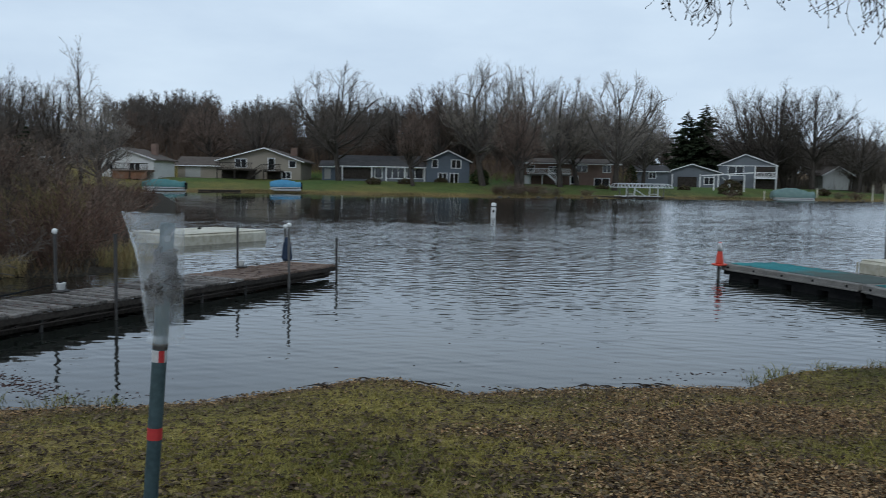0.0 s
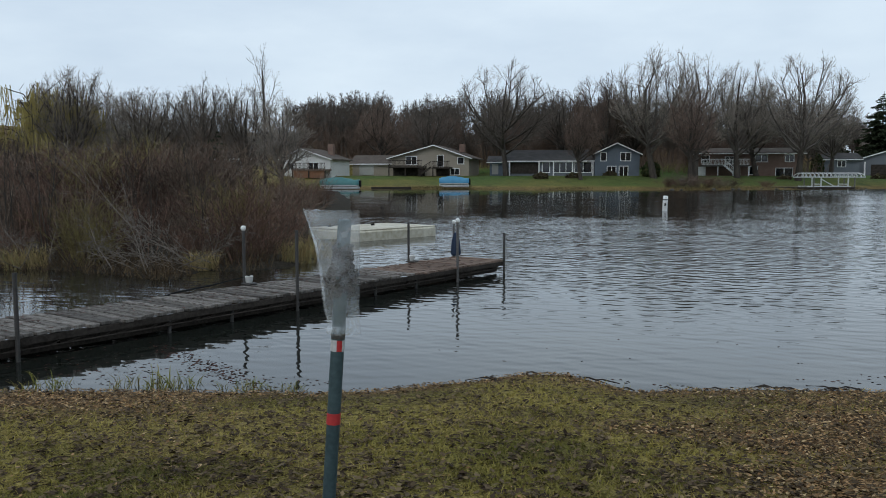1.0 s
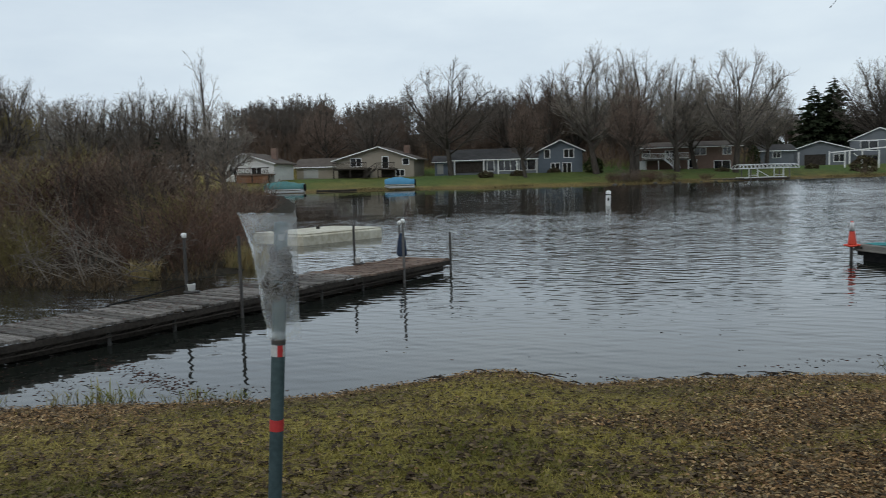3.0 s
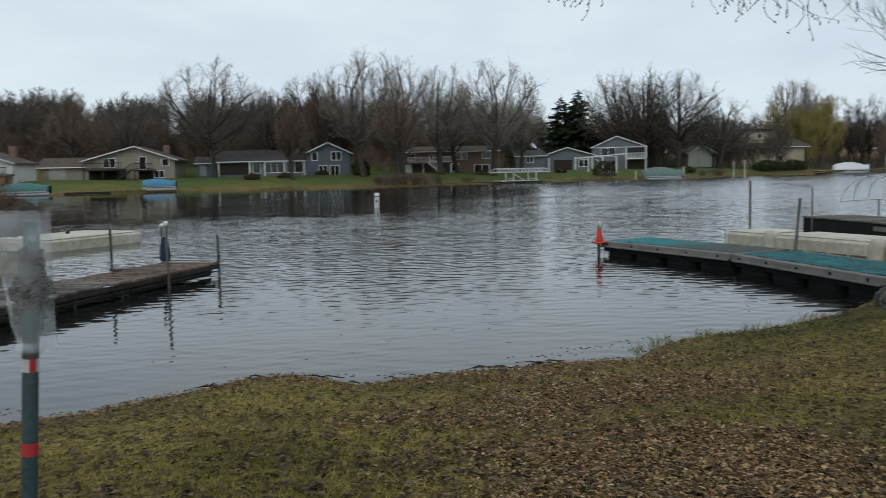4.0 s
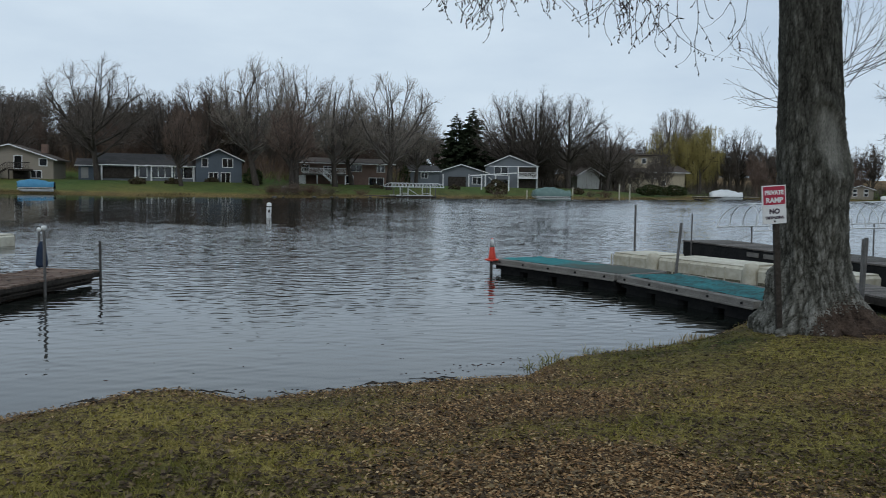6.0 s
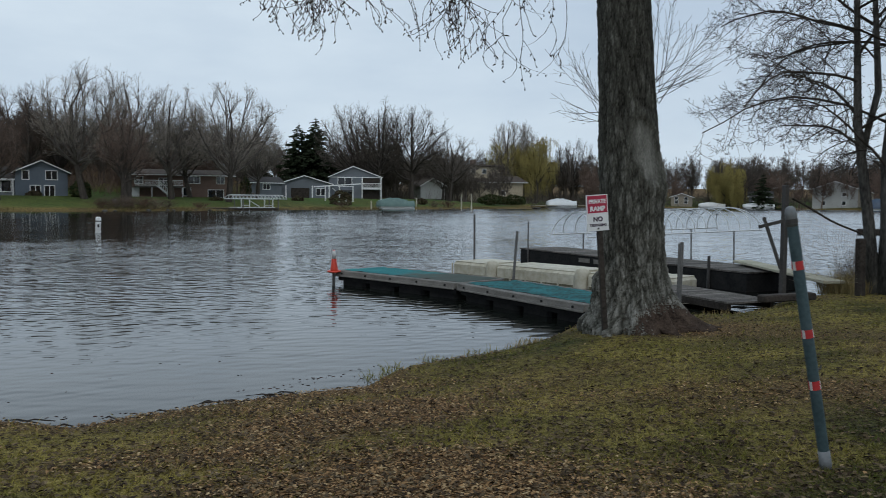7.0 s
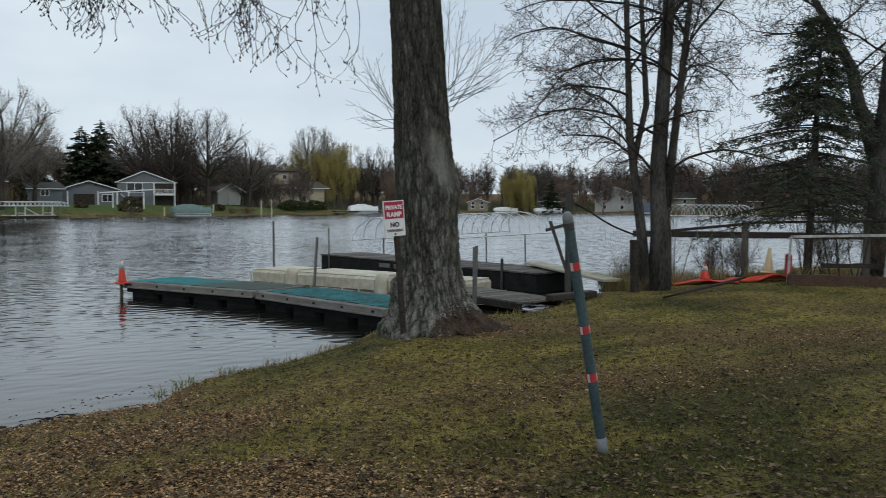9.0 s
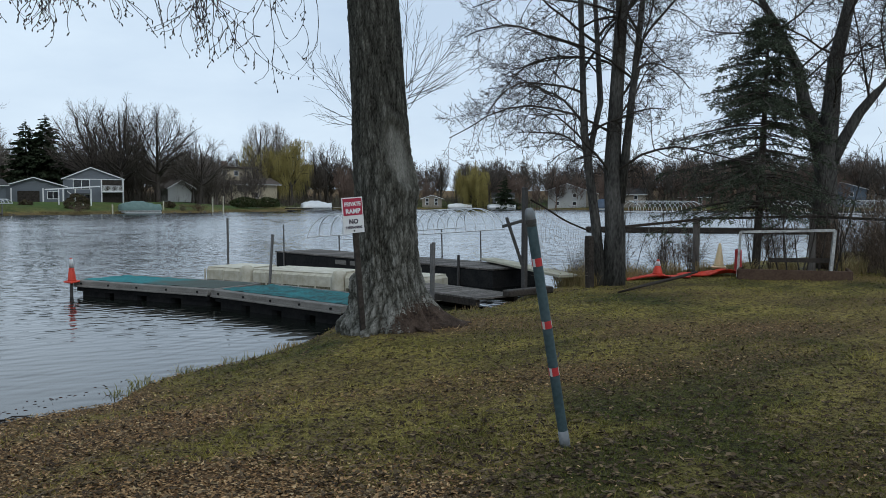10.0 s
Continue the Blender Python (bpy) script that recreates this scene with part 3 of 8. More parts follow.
def woods(name, seed, spots, twig, label, kinds=9, fat=0.023):
    """Far woods: many trees of a few kinds in one mesh."""
    rng = np.random.default_rng(seed)
    stock = []
    for _ in range(kinds):
        out = crown_lines(rng, rng.uniform(0.22, 0.36), rng.uniform(0.12, 0.3), (9, 8, 6, 3), 0.1, 0.45, 0.12)
        v, f = both(tubes([(p, np.maximum(r, fat / 12)) for lv, p, r in out if lv < 2], 3), ribbons([(p, np.maximum(r, fat / 12)) for lv, p, r in out if lv > 1]))
        stock.append((v / max(v[:, 2].max(), 0.1), f))
    vs, fs, base = [], [], 0
    for x, y, z, h in spots:
        v, f = stock[rng.integers(kinds)]
        a, wide = rng.uniform(0, 6.28), h * rng.uniform(0.75, 1.1)
        c, s = math.cos(a) * wide, math.sin(a) * wide
        vs.append(np.stack([x + v[:, 0] * c - v[:, 1] * s, y + v[:, 0] * s + v[:, 1] * c, z + v[:, 2] * h], 1))
        fs.append(f + base)
        base += len(v)
    return tagged(mesh_of(name, np.concatenate(vs), np.concatenate(fs), twig), label, "woods", kind="stuff")


# ---------- the lake and its land ----------
NEAR_SHORE = [(80, 16), (45, 13.5), (28, 12.6), (20, 12.4), (16, 12.2), (12.8, 11.45), (11.7, 11.1), (10.8, 10.45), (9.7, 10.2), (8.7, 10.7), (7.9, 11.1), (6.55, 9.95), (5.43, 9.27), (4.76, 9.15), (4.0, 8.95), (3.55, 8.65), (3.03, 8.07), (2.5, 8.1), (2.0, 8.04), (1.42, 7.96), (0.74, 7.81), (0.22, 7.66), (-0.13, 7.95), (-0.42, 8.2), (-0.85, 8.1), (-1.2, 7.8), (-1.66, 7.5), (-2.05, 7.22), (-2.46, 7.05), (-3.2, 6.92), (-4.0, 6.8), (-5.5, 6.5), (-8, 6.6), (-14, 8.2)]
MARSH_EDGE = [(-19, 11), (-20, 14), (-16, 15.4), (-12.9, 15.1), (-10.9, 15.2), (-9.2, 14.7), (-8.3, 14.3), (-8.3, 16), (-7.4, 15.9), (-6.8, 17), (-7.1, 20), (-8.3, 25), (-13.5, 42), (-22, 68), (-33, 98), (-44, 112)]
FAR_SHORE = [(-34, 117), (-25, 119), (-9, 115), (8, 116), (24, 126), (40, 133), (57, 139), (78, 148), (88, 153), (97, 157), (103, 163), (101, 172), (110, 187), (131, 197), (150, 193), (181, 174), (192, 140), (206, 112), (222, 88), (240, 60), (262, 20), (200, -20), (120, 5)]
LAKE = np.array(NEAR_SHORE + MARSH_EDGE + FAR_SHORE, float)


def shore_distance(x, y):
    """Metres to the shoreline, positive on land."""
    best, inside = np.full(x.shape, 1e9), np.zeros(x.shape, bool)
    for (ax, ay), (bx, by) in zip(LAKE, np.roll(LAKE, -1, 0)):
        dx, dy = bx - ax, by - ay
        u = np.clip(((x - ax) * dx + (y - ay) * dy) / (dx * dx + dy * dy), 0, 1)
        best = np.minimum(best, np.hypot(x - ax - u * dx, y - ay - u * dy))
        if ay != by:
            inside ^= ((ay > y) != (by > y)) & (x < (bx - ax) * (y - ay) / (by - ay) + ax)
    return np.where(inside, -best, best)


def soft_noise(x, y, scale, seed):
    """Smooth noise of about -1 to 1 from crossing waves."""
    rng = np.random.default_rng(seed)
    total = np.zeros(np.shape(x))
    for k in range(7):
        a, w = rng.uniform(0, 6.28), rng.uniform(0.6, 1.8) / scale
        total = total + np.sin(x * w * math.cos(a) + y * w * math.sin(a) + rng.uniform(0, 6.28) + 1.3 * np.sin(y * w * 0.7 + k))
    return total / 3.2


def step(a, b, v):
    t = np.clip((v - a) / (b - a), 0, 1)
    return t * t * (3 - 2 * t)


def land(x, y):
    """Height of the ground."""
    x, y = np.asarray(x, float), np.asarray(y, float)
    s = shore_distance(x, y)
    far = step(45, 75, np.hypot(x, y))
    bank = 0.46 * (1 - np.exp(-np.maximum(s, 0) / 2.6)) + 0.16 * step(4.2, 6.5, x) * step(0.0, 0.7, s) * np.exp(-np.maximum(s, 0) / 5)
    near = bank + 0.018 * soft_noise(x, y, 0.8, 3) * step(0, 0.6, s) + 0.006 * soft_noise(x, y, 0.15, 4)
    slope = 0.18 * step(0, 0.5, s) + 0.085 * np.clip(s, 0, 21) + (0.15 - 0.07 * step(35, 75, x)) * np.clip(s - 30, 0, 75)
    slope = np.where((x < -9) & (y < 112), 0.04 + (slope - 0.04) * step(98, 112, y) + 0.012 * np.clip(s, 0, 40), slope)
    marsh = step(-3, -9, x) * step(9, 14, y)
    near = near * (1 - marsh) + marsh * (0.035 + 0.03 * soft_noise(x, y, 1.2, 8))
    up = near * (1 - far) + far * slope
    return np.where(s > 0, up, np.maximum(-1.6, 0.22 * s - 0.005))


def litter(x, y):
    """Share of dead leaves on the lawn."""
    s = shore_distance(x, y)
    trail = np.exp(-(((x - 1.9 - 0.12 * (y - 5)) / 1.25) ** 2)) * step(9.5, 6.5, y)
    corner = np.exp(-(((x + 4.6) / 1.6) ** 2 + ((y - 6.0) / 0.75) ** 2))
    foot = np.exp(-(((x - 7.1) / 0.9) ** 2 + ((y - 8.0) / 0.8) ** 2))
    rim = np.exp(-np.abs(s - 0.12) / 0.22)
    # extra litter at the right also darkens the lawn for the trees' shade
    right = 0.20 * step(3.5, 8, x) * step(7.5, 4.5, y) + 0.38 * np.exp(-(((x - 8.8) / 2.2) ** 2 + ((y - 4.6) / 0.9) ** 2)) + 0.25 * np.exp(-(((x - 5.2) / 1.2) ** 2 + ((y - 5.8) / 0.7) ** 2))
    spots = 0.30 * soft_noise(x, y, 0.55, 11) + 0.22 * soft_noise(x, y, 0.22, 12)
    return np.clip(0.92 * trail + 0.9 * corner + 0.8 * rim + 0.8 * foot + right + spots * (0.6 + 1.1 * trail) + 0.16, 0, 1)


def straw(x, y):
    """Share of dry straw-coloured grass on the lawn; the rest is dark green."""
    # greener grass at the right; its darkness also stands for shade under trees
    shaded = 0.62 * np.exp(-(((x - 4.7) / 1.9) ** 2 + ((y - 2.3) / 1.5) ** 2)) + 0.5 * np.exp(-(((x - 7.2) / 1.7) ** 2 + ((y - 3.9) / 0.6) ** 2)) + 0.27 * step(2.4, 5.0, x)
    return np.clip(0.78 - shaded + 0.32 * soft_noise(x, y, 0.75, 41) + 0.28 * soft_noise(x, y, 0.2, 42) + 0.1 * step(2, -2, x), 0, 1)


def build_ground():
    turn = np.concatenate([np.linspace(-180, -48, 34)[:-1], np.linspace(-48, 80, 350), np.linspace(80, 180, 27)[1:-1]])
    ring = np.concatenate([[0.0, 0.6, 1.2, 1.8], np.geomspace(2.3, 14, 130), np.geomspace(14.3, 60, 70), np.geomspace(61.5, 320, 90), np.geomspace(340, 3000, 10)])
    a, r = np.meshgrid(np.radians(turn), ring)
    x, y = r * np.sin(a), r * np.cos(a)
    z = land(x, y)
    rows, cols = x.shape
    i, j = np.meshgrid(np.arange(rows - 1), np.arange(cols), indexing="ij")
    k = (j + 1) % cols
    f = np.stack([i * cols + j, (i + 1) * cols + j, (i + 1) * cols + k, i * cols + k], -1).reshape(-1, 4)[:, ::-1]
    ob = mesh_of("ground", np.stack([x, y, z], -1).reshape(-1, 3), f, M_GROUND, smooth=True)
    share = litter(x, y)
    share = np.where(np.hypot(x, y) > 40, 0.10 + 0.55 * step(4, 0.5, shore_distance(x, y)) + 0.8 * step(40, 55, shore_distance(x, y)), share)
    share = np.where((x < -6) & (y > 12) & (y < 110), 1.0, share)
    ob.data.attributes.new("mud", "FLOAT", "POINT").data.foreach_set("value", (step(-5.5, -6.5, x) * step(11.5, 12.5, y) * step(112, 100, y)).ravel())
    d = shore_distance(x, y)
    green = step(60, 90, np.hypot(x, y)) * step(2.0, 6.0, d) * step(48, 34, d) * step(-48, -40, x) * np.clip(0.75 + 0.35 * soft_noise(x, y, 4, 33), 0, 1)
    ob.data.attributes.new("lush", "FLOAT", "POINT").data.foreach_set("value", np.clip(green, 0, 1).ravel())
    ob.data.attributes.new("straw", "FLOAT", "POINT").data.foreach_set("value", straw(x, y).ravel())
    at = ob.data.attributes.new("litter", "FLOAT", "POINT")
    at.data.foreach_set("value", np.clip(share, 0, 1).ravel())
    return tagged(ob, "thin spring lawn with dead leaves sloping to a lake", "ground", kind="structure")


build_ground()
tagged(mesh_of("water", [(-60, -30, 0), (330, -30, 0), (330, 260, 0), (-60, 260, 0)], [(0, 1, 2, 3)], M_WATER), "dark lake water with small wind ripples", "water", kind="structure")


def ground_z(x, y):
    return float(land(np.array([x]), np.array([y]))[0])


# ---------- woods on the far shores ----------
def scatter(seed, count, xs, ys, low, high, keep=lambda x, y: x == x):
    rng = np.random.default_rng(seed)
    x, y, h = rng.uniform(*xs, count * 12), rng.uniform(*ys, count * 12), rng.uniform(low, high, count * 12)
    good = keep(x, y) & (shore_distance(x, y) > 2)
    x, y, h = x[good][:count], y[good][:count], h[good][:count]
    return list(zip(x, y, land(x, y), h))


woods("hill_woods", 21, scatter(1, 190, (-130, 40), (160, 225), 8, 12.5, lambda x, y: x > -0.40 * y), M_TWIG, "bare brown woods on the hill behind the houses")
woods("hill_woods", 22, scatter(2, 120, (-110, 30), (150, 178), 6, 10, lambda x, y: ((x < -45) | (y > 158)) & (x > -0.38 * y)), M_TWIG_RED, "reddish budding woods behind the far houses")
woods("point_woods", 23, scatter(3, 130, (38, 112), (185, 235), 8, 14, lambda x, y: (x > 62) | (y > 202)), M_TWIG, "bare grey woods behind the houses on the point")
woods("point_woods", 28, scatter(8, 80, (104, 158), (216, 262), 9, 14), M_TWIG, "bare woods behind the willow")
woods("marsh_woods", 24, scatter(4, 60, (-105, -24), (48, 105), 3.5, 6.5, lambda x, y: x < -16 - 0.31 * y), M_TWIG_MID, "tangled bare young trees in the marsh")
woods("marsh_woods", 25, scatter(5, 44, (-95, -18), (36, 90), 2.4, 4.4, lambda x, y: x < -14 - 0.31 * y), M_SHRUB_GREY, "grey brush and saplings in the marsh")
woods("east_woods", 26, scatter(6, 210, (140, 300), (60, 245), 10, 16, lambda x, y: abs(np.hypot(x, y) - 266) < 34), M_TWIG, "bare woods along the distant shore")
woods("east_woods", 27, scatter(7, 110, (140, 300), (60, 245), 7, 13, lambda x, y: abs(np.hypot(x, y) - 244) < 18), M_TWIG_RED, "brown budding woods along the distant shore")

def understory(name, seed, spots, material, label):
    """Thickets of thin upright saplings under the woods."""
    rng = np.random.default_rng(seed)
    x, y, z, h = (np.array(k) for k in zip(*spots))
    n = 9
    x, y, z, h = (np.repeat(k, n) for k in (x, y, z, h))
    x, y = x + rng.normal(0, 1.3, len(x)), y + rng.normal(0, 1.3, len(x))
    a, w, h = rng.uniform(0, 6.28, len(x)), rng.uniform(0.025, 0.06, len(x)), h * rng.uniform(0.3, 0.8, len(x))
    lx, ly = rng.normal(0, 0.4, len(x)) * h, rng.normal(0, 0.4, len(x)) * h
    v = np.stack([np.stack([x - np.cos(a) * w, y - np.sin(a) * w, z - 0.3], 1), np.stack([x + np.cos(a) * w, y + np.sin(a) * w, z - 0.3], 1), np.stack([x + lx, y + ly, z + h], 1)], 1).reshape(-1, 3)
    tagged(mesh_of(name, v, np.arange(len(v)).reshape(-1, 3), material), label, "undergrowth", kind="stuff")


understory("undergrowth", 31, scatter(31, 1500, (140, 300), (60, 245), 2.5, 6.5, lambda x, y: abs(np.hypot(x, y) - 258) < 34), M_TWIG, "brown undergrowth along the distant shore")
understory("undergrowth", 32, scatter(32, 1500, (-130, 35), (155, 200), 3.5, 8.0, lambda x, y: x > -0.42 * y), M_TWIG_RED, "reddish undergrowth on the hill")
understory("undergrowth", 33, scatter(33, 1100, (38, 150), (186, 240), 3.0, 7.0), M_TWIG, "brown undergrowth on the point")
understory("undergrowth", 34, scatter(34, 520, (-105, -20), (40, 105), 2.0, 4.5, lambda x, y: x < -15 - 0.31 * y), M_TWIG_MID, "tangled undergrowth in the marsh")

# ---------- single trees on the far shore ----------
FAR_TREES = [
    # x, y, height, kind, twigs, spread
    (-17.5, 139, 18.6, OAK, M_TWIG, 1.35), (-1.6, 141, 17.5, VASE, M_TWIG_RED, 1.1), (6.2, 134, 20.0, VASE, M_TWIG_PALE, 1.15),
    (12.4, 136, 19.4, VASE, M_TWIG_PALE, 1.05), (19.6, 142, 18.8, VASE, M_TWIG_PALE, 1.1), (28.6, 141, 20.0, VASE, M_TWIG_PALE, 1.3),
    (10.8, 125, 14.0, OAK, M_TWIG_RED, 0.75), (-4.8, 129, 11.5, OAK, M_TWIG_RED, 0.7), (62, 177, 20.8, OAK, M_TWIG, 1.0),
    (67.5, 172, 21.6, OAK, M_TWIG, 1.05), (75.5, 172, 21.0, OAK, M_TWIG, 1.15), (83, 168, 15.6, OAK, M_TWIG, 1.5),
    (-33, 150, 13.5, OAK, M_TWIG, 1.2), (-42, 152, 13.0, OAK, M_TWIG_RED, 1.2), (-9, 150, 15, OAK, M_TWIG, 1.2), (23.5, 148, 16.5, VASE, M_TWIG, 1.0),
    (126, 216, 24, VASE, M_TWIG_PALE, 0.8), (132, 217, 23.5, VASE, M_TWIG_PALE, 0.7), (146, 211, 19, OAK, M_TWIG, 1.0), (100, 205, 14, OAK, M_TWIG_PALE, 1.1),
    (71, 182, 19, OAK, M_TWIG, 1.1), (90, 186, 13, OAK, M_TWIG, 1.2), (2.5, 143, 15, VASE, M_TWIG, 1.0), (36, 152, 15, VASE, M_TWIG_PALE, 1.1),
    (178, 176, 13, OAK, M_TWIG, 1.2), (190, 158, 12, OAK, M_TWIG, 1.2), (203, 141, 13, OAK, M_TWIG_RED, 1.3), (214, 122, 13, OAK, M_TWIG, 1.2),
]
for k, (x, y, h, plan, twig, wide) in enumerate(FAR_TREES):
    bare_tree("tree", 100 + k, h, plan, twig, "tall pale bare tree on the far shore" if twig is M_TWIG_PALE else "bare brown tree on the far lawn", 0.03, 0.0125, wide, "trees on the far shore").matrix_basis = pose(x, y, ground_z(x, y), 0, 0, 40 * k)

MARSH_TREES = [(-27.0, 62, 12.4, SLIM, M_TWIG_PALE, 0.8), (-24.6, 60, 7.9, OAK, M_TWIG_PALE, 0.9), (-44, 62, 10.8, OAK, M_TWIG_MID, 0.8), (-38.5, 64, 9.4, OAK, M_TWIG_MID, 0.8), (-34, 66, 9.6, VASE, M_TWIG_MID, 0.9), (-31, 68, 9.9, VASE, M_TWIG_MID, 0.9), (-52, 60, 9.0, OAK, M_TWIG_MID, 0.9), (-49, 66, 10.0, VASE, M_TWIG_MID, 0.8)]
rng = np.random.default_rng(80)
for k in range(9):
    y = rng.uniform(84, 112)
    MARSH_TREES.append((-y * (0.46 + 0.32 * (k + 0.6 * rng.uniform()) / 9), y, rng.uniform(10.5, 14.0), (OAK, VASE)[k % 2], (M_TWIG_MID, M_TWIG, M_TWIG_PALE)[k % 3], rng.uniform(0.8, 1.1)))
for k, (x, y, h, plan, twig, wide) in enumerate(MARSH_TREES):
    bare_tree("tree", 150 + k, h, plan, twig, "thin bare tree standing out of the marsh", 0.026, 0.009, wide, "trees in the marsh").matrix_basis = pose(x, y, ground_z(x, y), 0, 0, 70 * k)


def spruce(name, seed, height, radius, label, needle=M_NEEDLE, step_z=0.35, low=0.05, blades=26, fine=9.0):
    """A conifer: tapered trunk, whorls of drooping boughs, each a spray of needle blades."""
    rng = np.random.default_rng(seed)
    root = thing(name, pose(0, 0, 0), label, "tree")
    v, f = tubes([(np.array([(0, 0, -0.2), (0, 0, height * 0.5), (0, 0, height)]), (height * 0.018, height * 0.012, 0.02))], 8)
    mesh_of("trunk", v, f, M_BARK, root, smooth=True)
    vs, fs, base = [], [], 0
    z = height * low
    while z < height * 0.985:
        u = 1 - z / height
        for _ in range(int(5 + 4 * u)):
            a, ln = rng.uniform(0, 6.28), radius * (u**0.72) * rng.uniform(0.55, 1.15) + 0.05
            ln *= 1 + 0.22 * math.sin(3 * a + 4 * z) + 0.15 * math.sin(2 * a + seed)
            d = np.array((math.cos(a), math.sin(a), 0))
            side = np.array((-d[1], d[0], 0))
            for b in range(blades):
                w = rng.uniform(0.12, 1.0)
                mid = d * ln * w + np.array((0, 0, z - 0.28 * ln * w + 0.12 * ln * w * w + rng.normal(0, 0.03)))
                way = unit(d * rng.uniform(0.3, 1) + side * rng.uniform(-1, 1) + np.array((0, 0, rng.uniform(-0.55, 0.12))))
                size = min(ln * 0.24, fine) * rng.uniform(0.6, 1.3) * (1.15 - 0.5 * w) + 0.03
                across = unit(cross(way, rng.normal(0, 1, 3))) * size * 0.30
                vs.append(np.array([mid - across * 0.6, mid + way * size * 0.6 - across, mid + way * size, mid + way * size * 0.5 + across]))
                fs.append((base, base + 1, base + 2, base + 3))
                base += 4
        z += step_z * rng.uniform(0.75, 1.2)
    mesh_of("crown", np.concatenate(vs), [tuple(k) for k in fs], needle, root)
    return root


for k, (x, y, h, r) in enumerate(((54.6, 189.5, 15.4, 6.2), (58.2, 188.5, 17.2, 6.6), (46.5, 194, 11.5, 2.8), (43.0, 190, 8.5, 2.4), (176.5, 166, 11.5, 4.2), (20, 173, 9, 3), (-31.5, 63, 5.6, 1.9), (-44, 70, 6.5, 2.2))):
    spruce("spruce", 300 + k, h, r, "dark green spruce behind the houses", step_z=0.36, blades=50).matrix_basis = pose(x, y, ground_z(x, y), 0, 0, 50 * k)


def willow(seed, height, radius, label, strands=2600, lean=0.0, dense=1.0):
    """A weeping willow: spreading limbs and long hanging yellow strands in uneven masses."""
    rng = np.random.default_rng(seed)
    root = thing("willow_tree", pose(0, 0, 0), label, "tree")
    out = []
    grow(rng, (0, 0, -0.3), (0.03 + lean, 0, 1), height * 0.66, height * 0.03, 0, ((4, 0.06, 0.02, 15, 0.2, 50, radius / height * 1.5), (4, 0.12, 0.10, 6, 0.3, 45, 0.55), (2, 0.2, 0, 0, 0, 0, 0)), out)
    v, f = tubes([(p, np.maximum(r, 0.04)) for lv, p, r in out], 5)
    mesh_of("trunk", v, f, M_BARK, root, smooth=True)
    lines = []
    tops = [p[k] for lv, p, r in out if lv >= 1 for k in range(1, len(p))]
    for q in tops:
        if rng.uniform() < 0.2:
            continue
        reach = radius * rng.uniform(0.06, 0.22)
        drop = height * rng.uniform(0.10, 0.40) * dense
        for k in range(int(strands / len(tops) * rng.uniform(0.3, 1.8))):
            a, u = rng.uniform(0, 6.28), math.sqrt(rng.uniform(0, 1))
            x, y = q[0] + reach * u * math.cos(a), q[1] + reach * u * math.sin(a)
            top = q[2] + reach * (0.6 - 0.8 * u) + rng.normal(0, 0.15)
            ln = min(max(0.3, top - height * 0.05), drop * rng.uniform(0.4, 1.1))
            bend = rng.normal(0, 0.25, 2)
            lines.append((np.array([(x, y, top), (x + 0.3 * bend[0], y, top - ln * 0.4), (x + bend[0], y + bend[1], top - ln)]), (0.030, 0.032, 0.016)))
    v, f = tubes(lines, 3)
    mesh_of("crown", v, f, M_WILLOW, root)
    return root


willow(1, 22.0, 9.0, "large weeping willow with yellow spring strands", 3300, 0.0, 0.8).matrix_basis = pose(131.0, 208, ground_z(131.0, 208))
willow(5, 20.0, 7.0, "airy pale willow with few yellow strands", 1500, -0.05, 0.5).matrix_basis = pose(122.0, 213, ground_z(122.0, 213))
willow(2, 14.5, 7.0, "rounded yellow willow on the distant shore", 4200).matrix_basis = pose(172, 173, ground_z(172, 173) - 0.3)
willow(3, 9.5, 5.0, "yellowish willow behind the marsh", 2600).matrix_basis = pose(-46.5, 64, 0.3)
willow(4, 10.5, 5.0, "yellow willow half hidden on the distant shore", 2000).matrix_basis = pose(153, 197, ground_z(153, 197))


# ---------- houses ----------
def window(parent, x, y, z, w, h, bars=1, face=-1, sill=False):
    """A window in a wall that faces -y: frame, panes between bars."""
    win = part("window", box(x - w / 2, x + w / 2, y - 0.03, y + 0.02, z, z + h), M_GLASS, parent)
    bm = bmesh.new()
    t = 0.11
    for a, b, c, d in ((x - w / 2 - t, x + w / 2 + t, z - t, z), (x - w / 2 - t, x + w / 2 + t, z + h, z + h + t), (x - w / 2 - t, x - w / 2, z, z + h), (x + w / 2, x + w / 2 + t, z, z + h)):
        box(a, b, y - 0.09, y + 0.01, c, d, bm=bm)
    for k in range(1, bars + 1):
        q = x - w / 2 + w * k / (bars + 1)
        box(q - 0.05, q + 0.05, y - 0.07, y, z, z + h, bm=bm)
    part("frame", bm, M_TRIM, win, "white window frame")
    return win


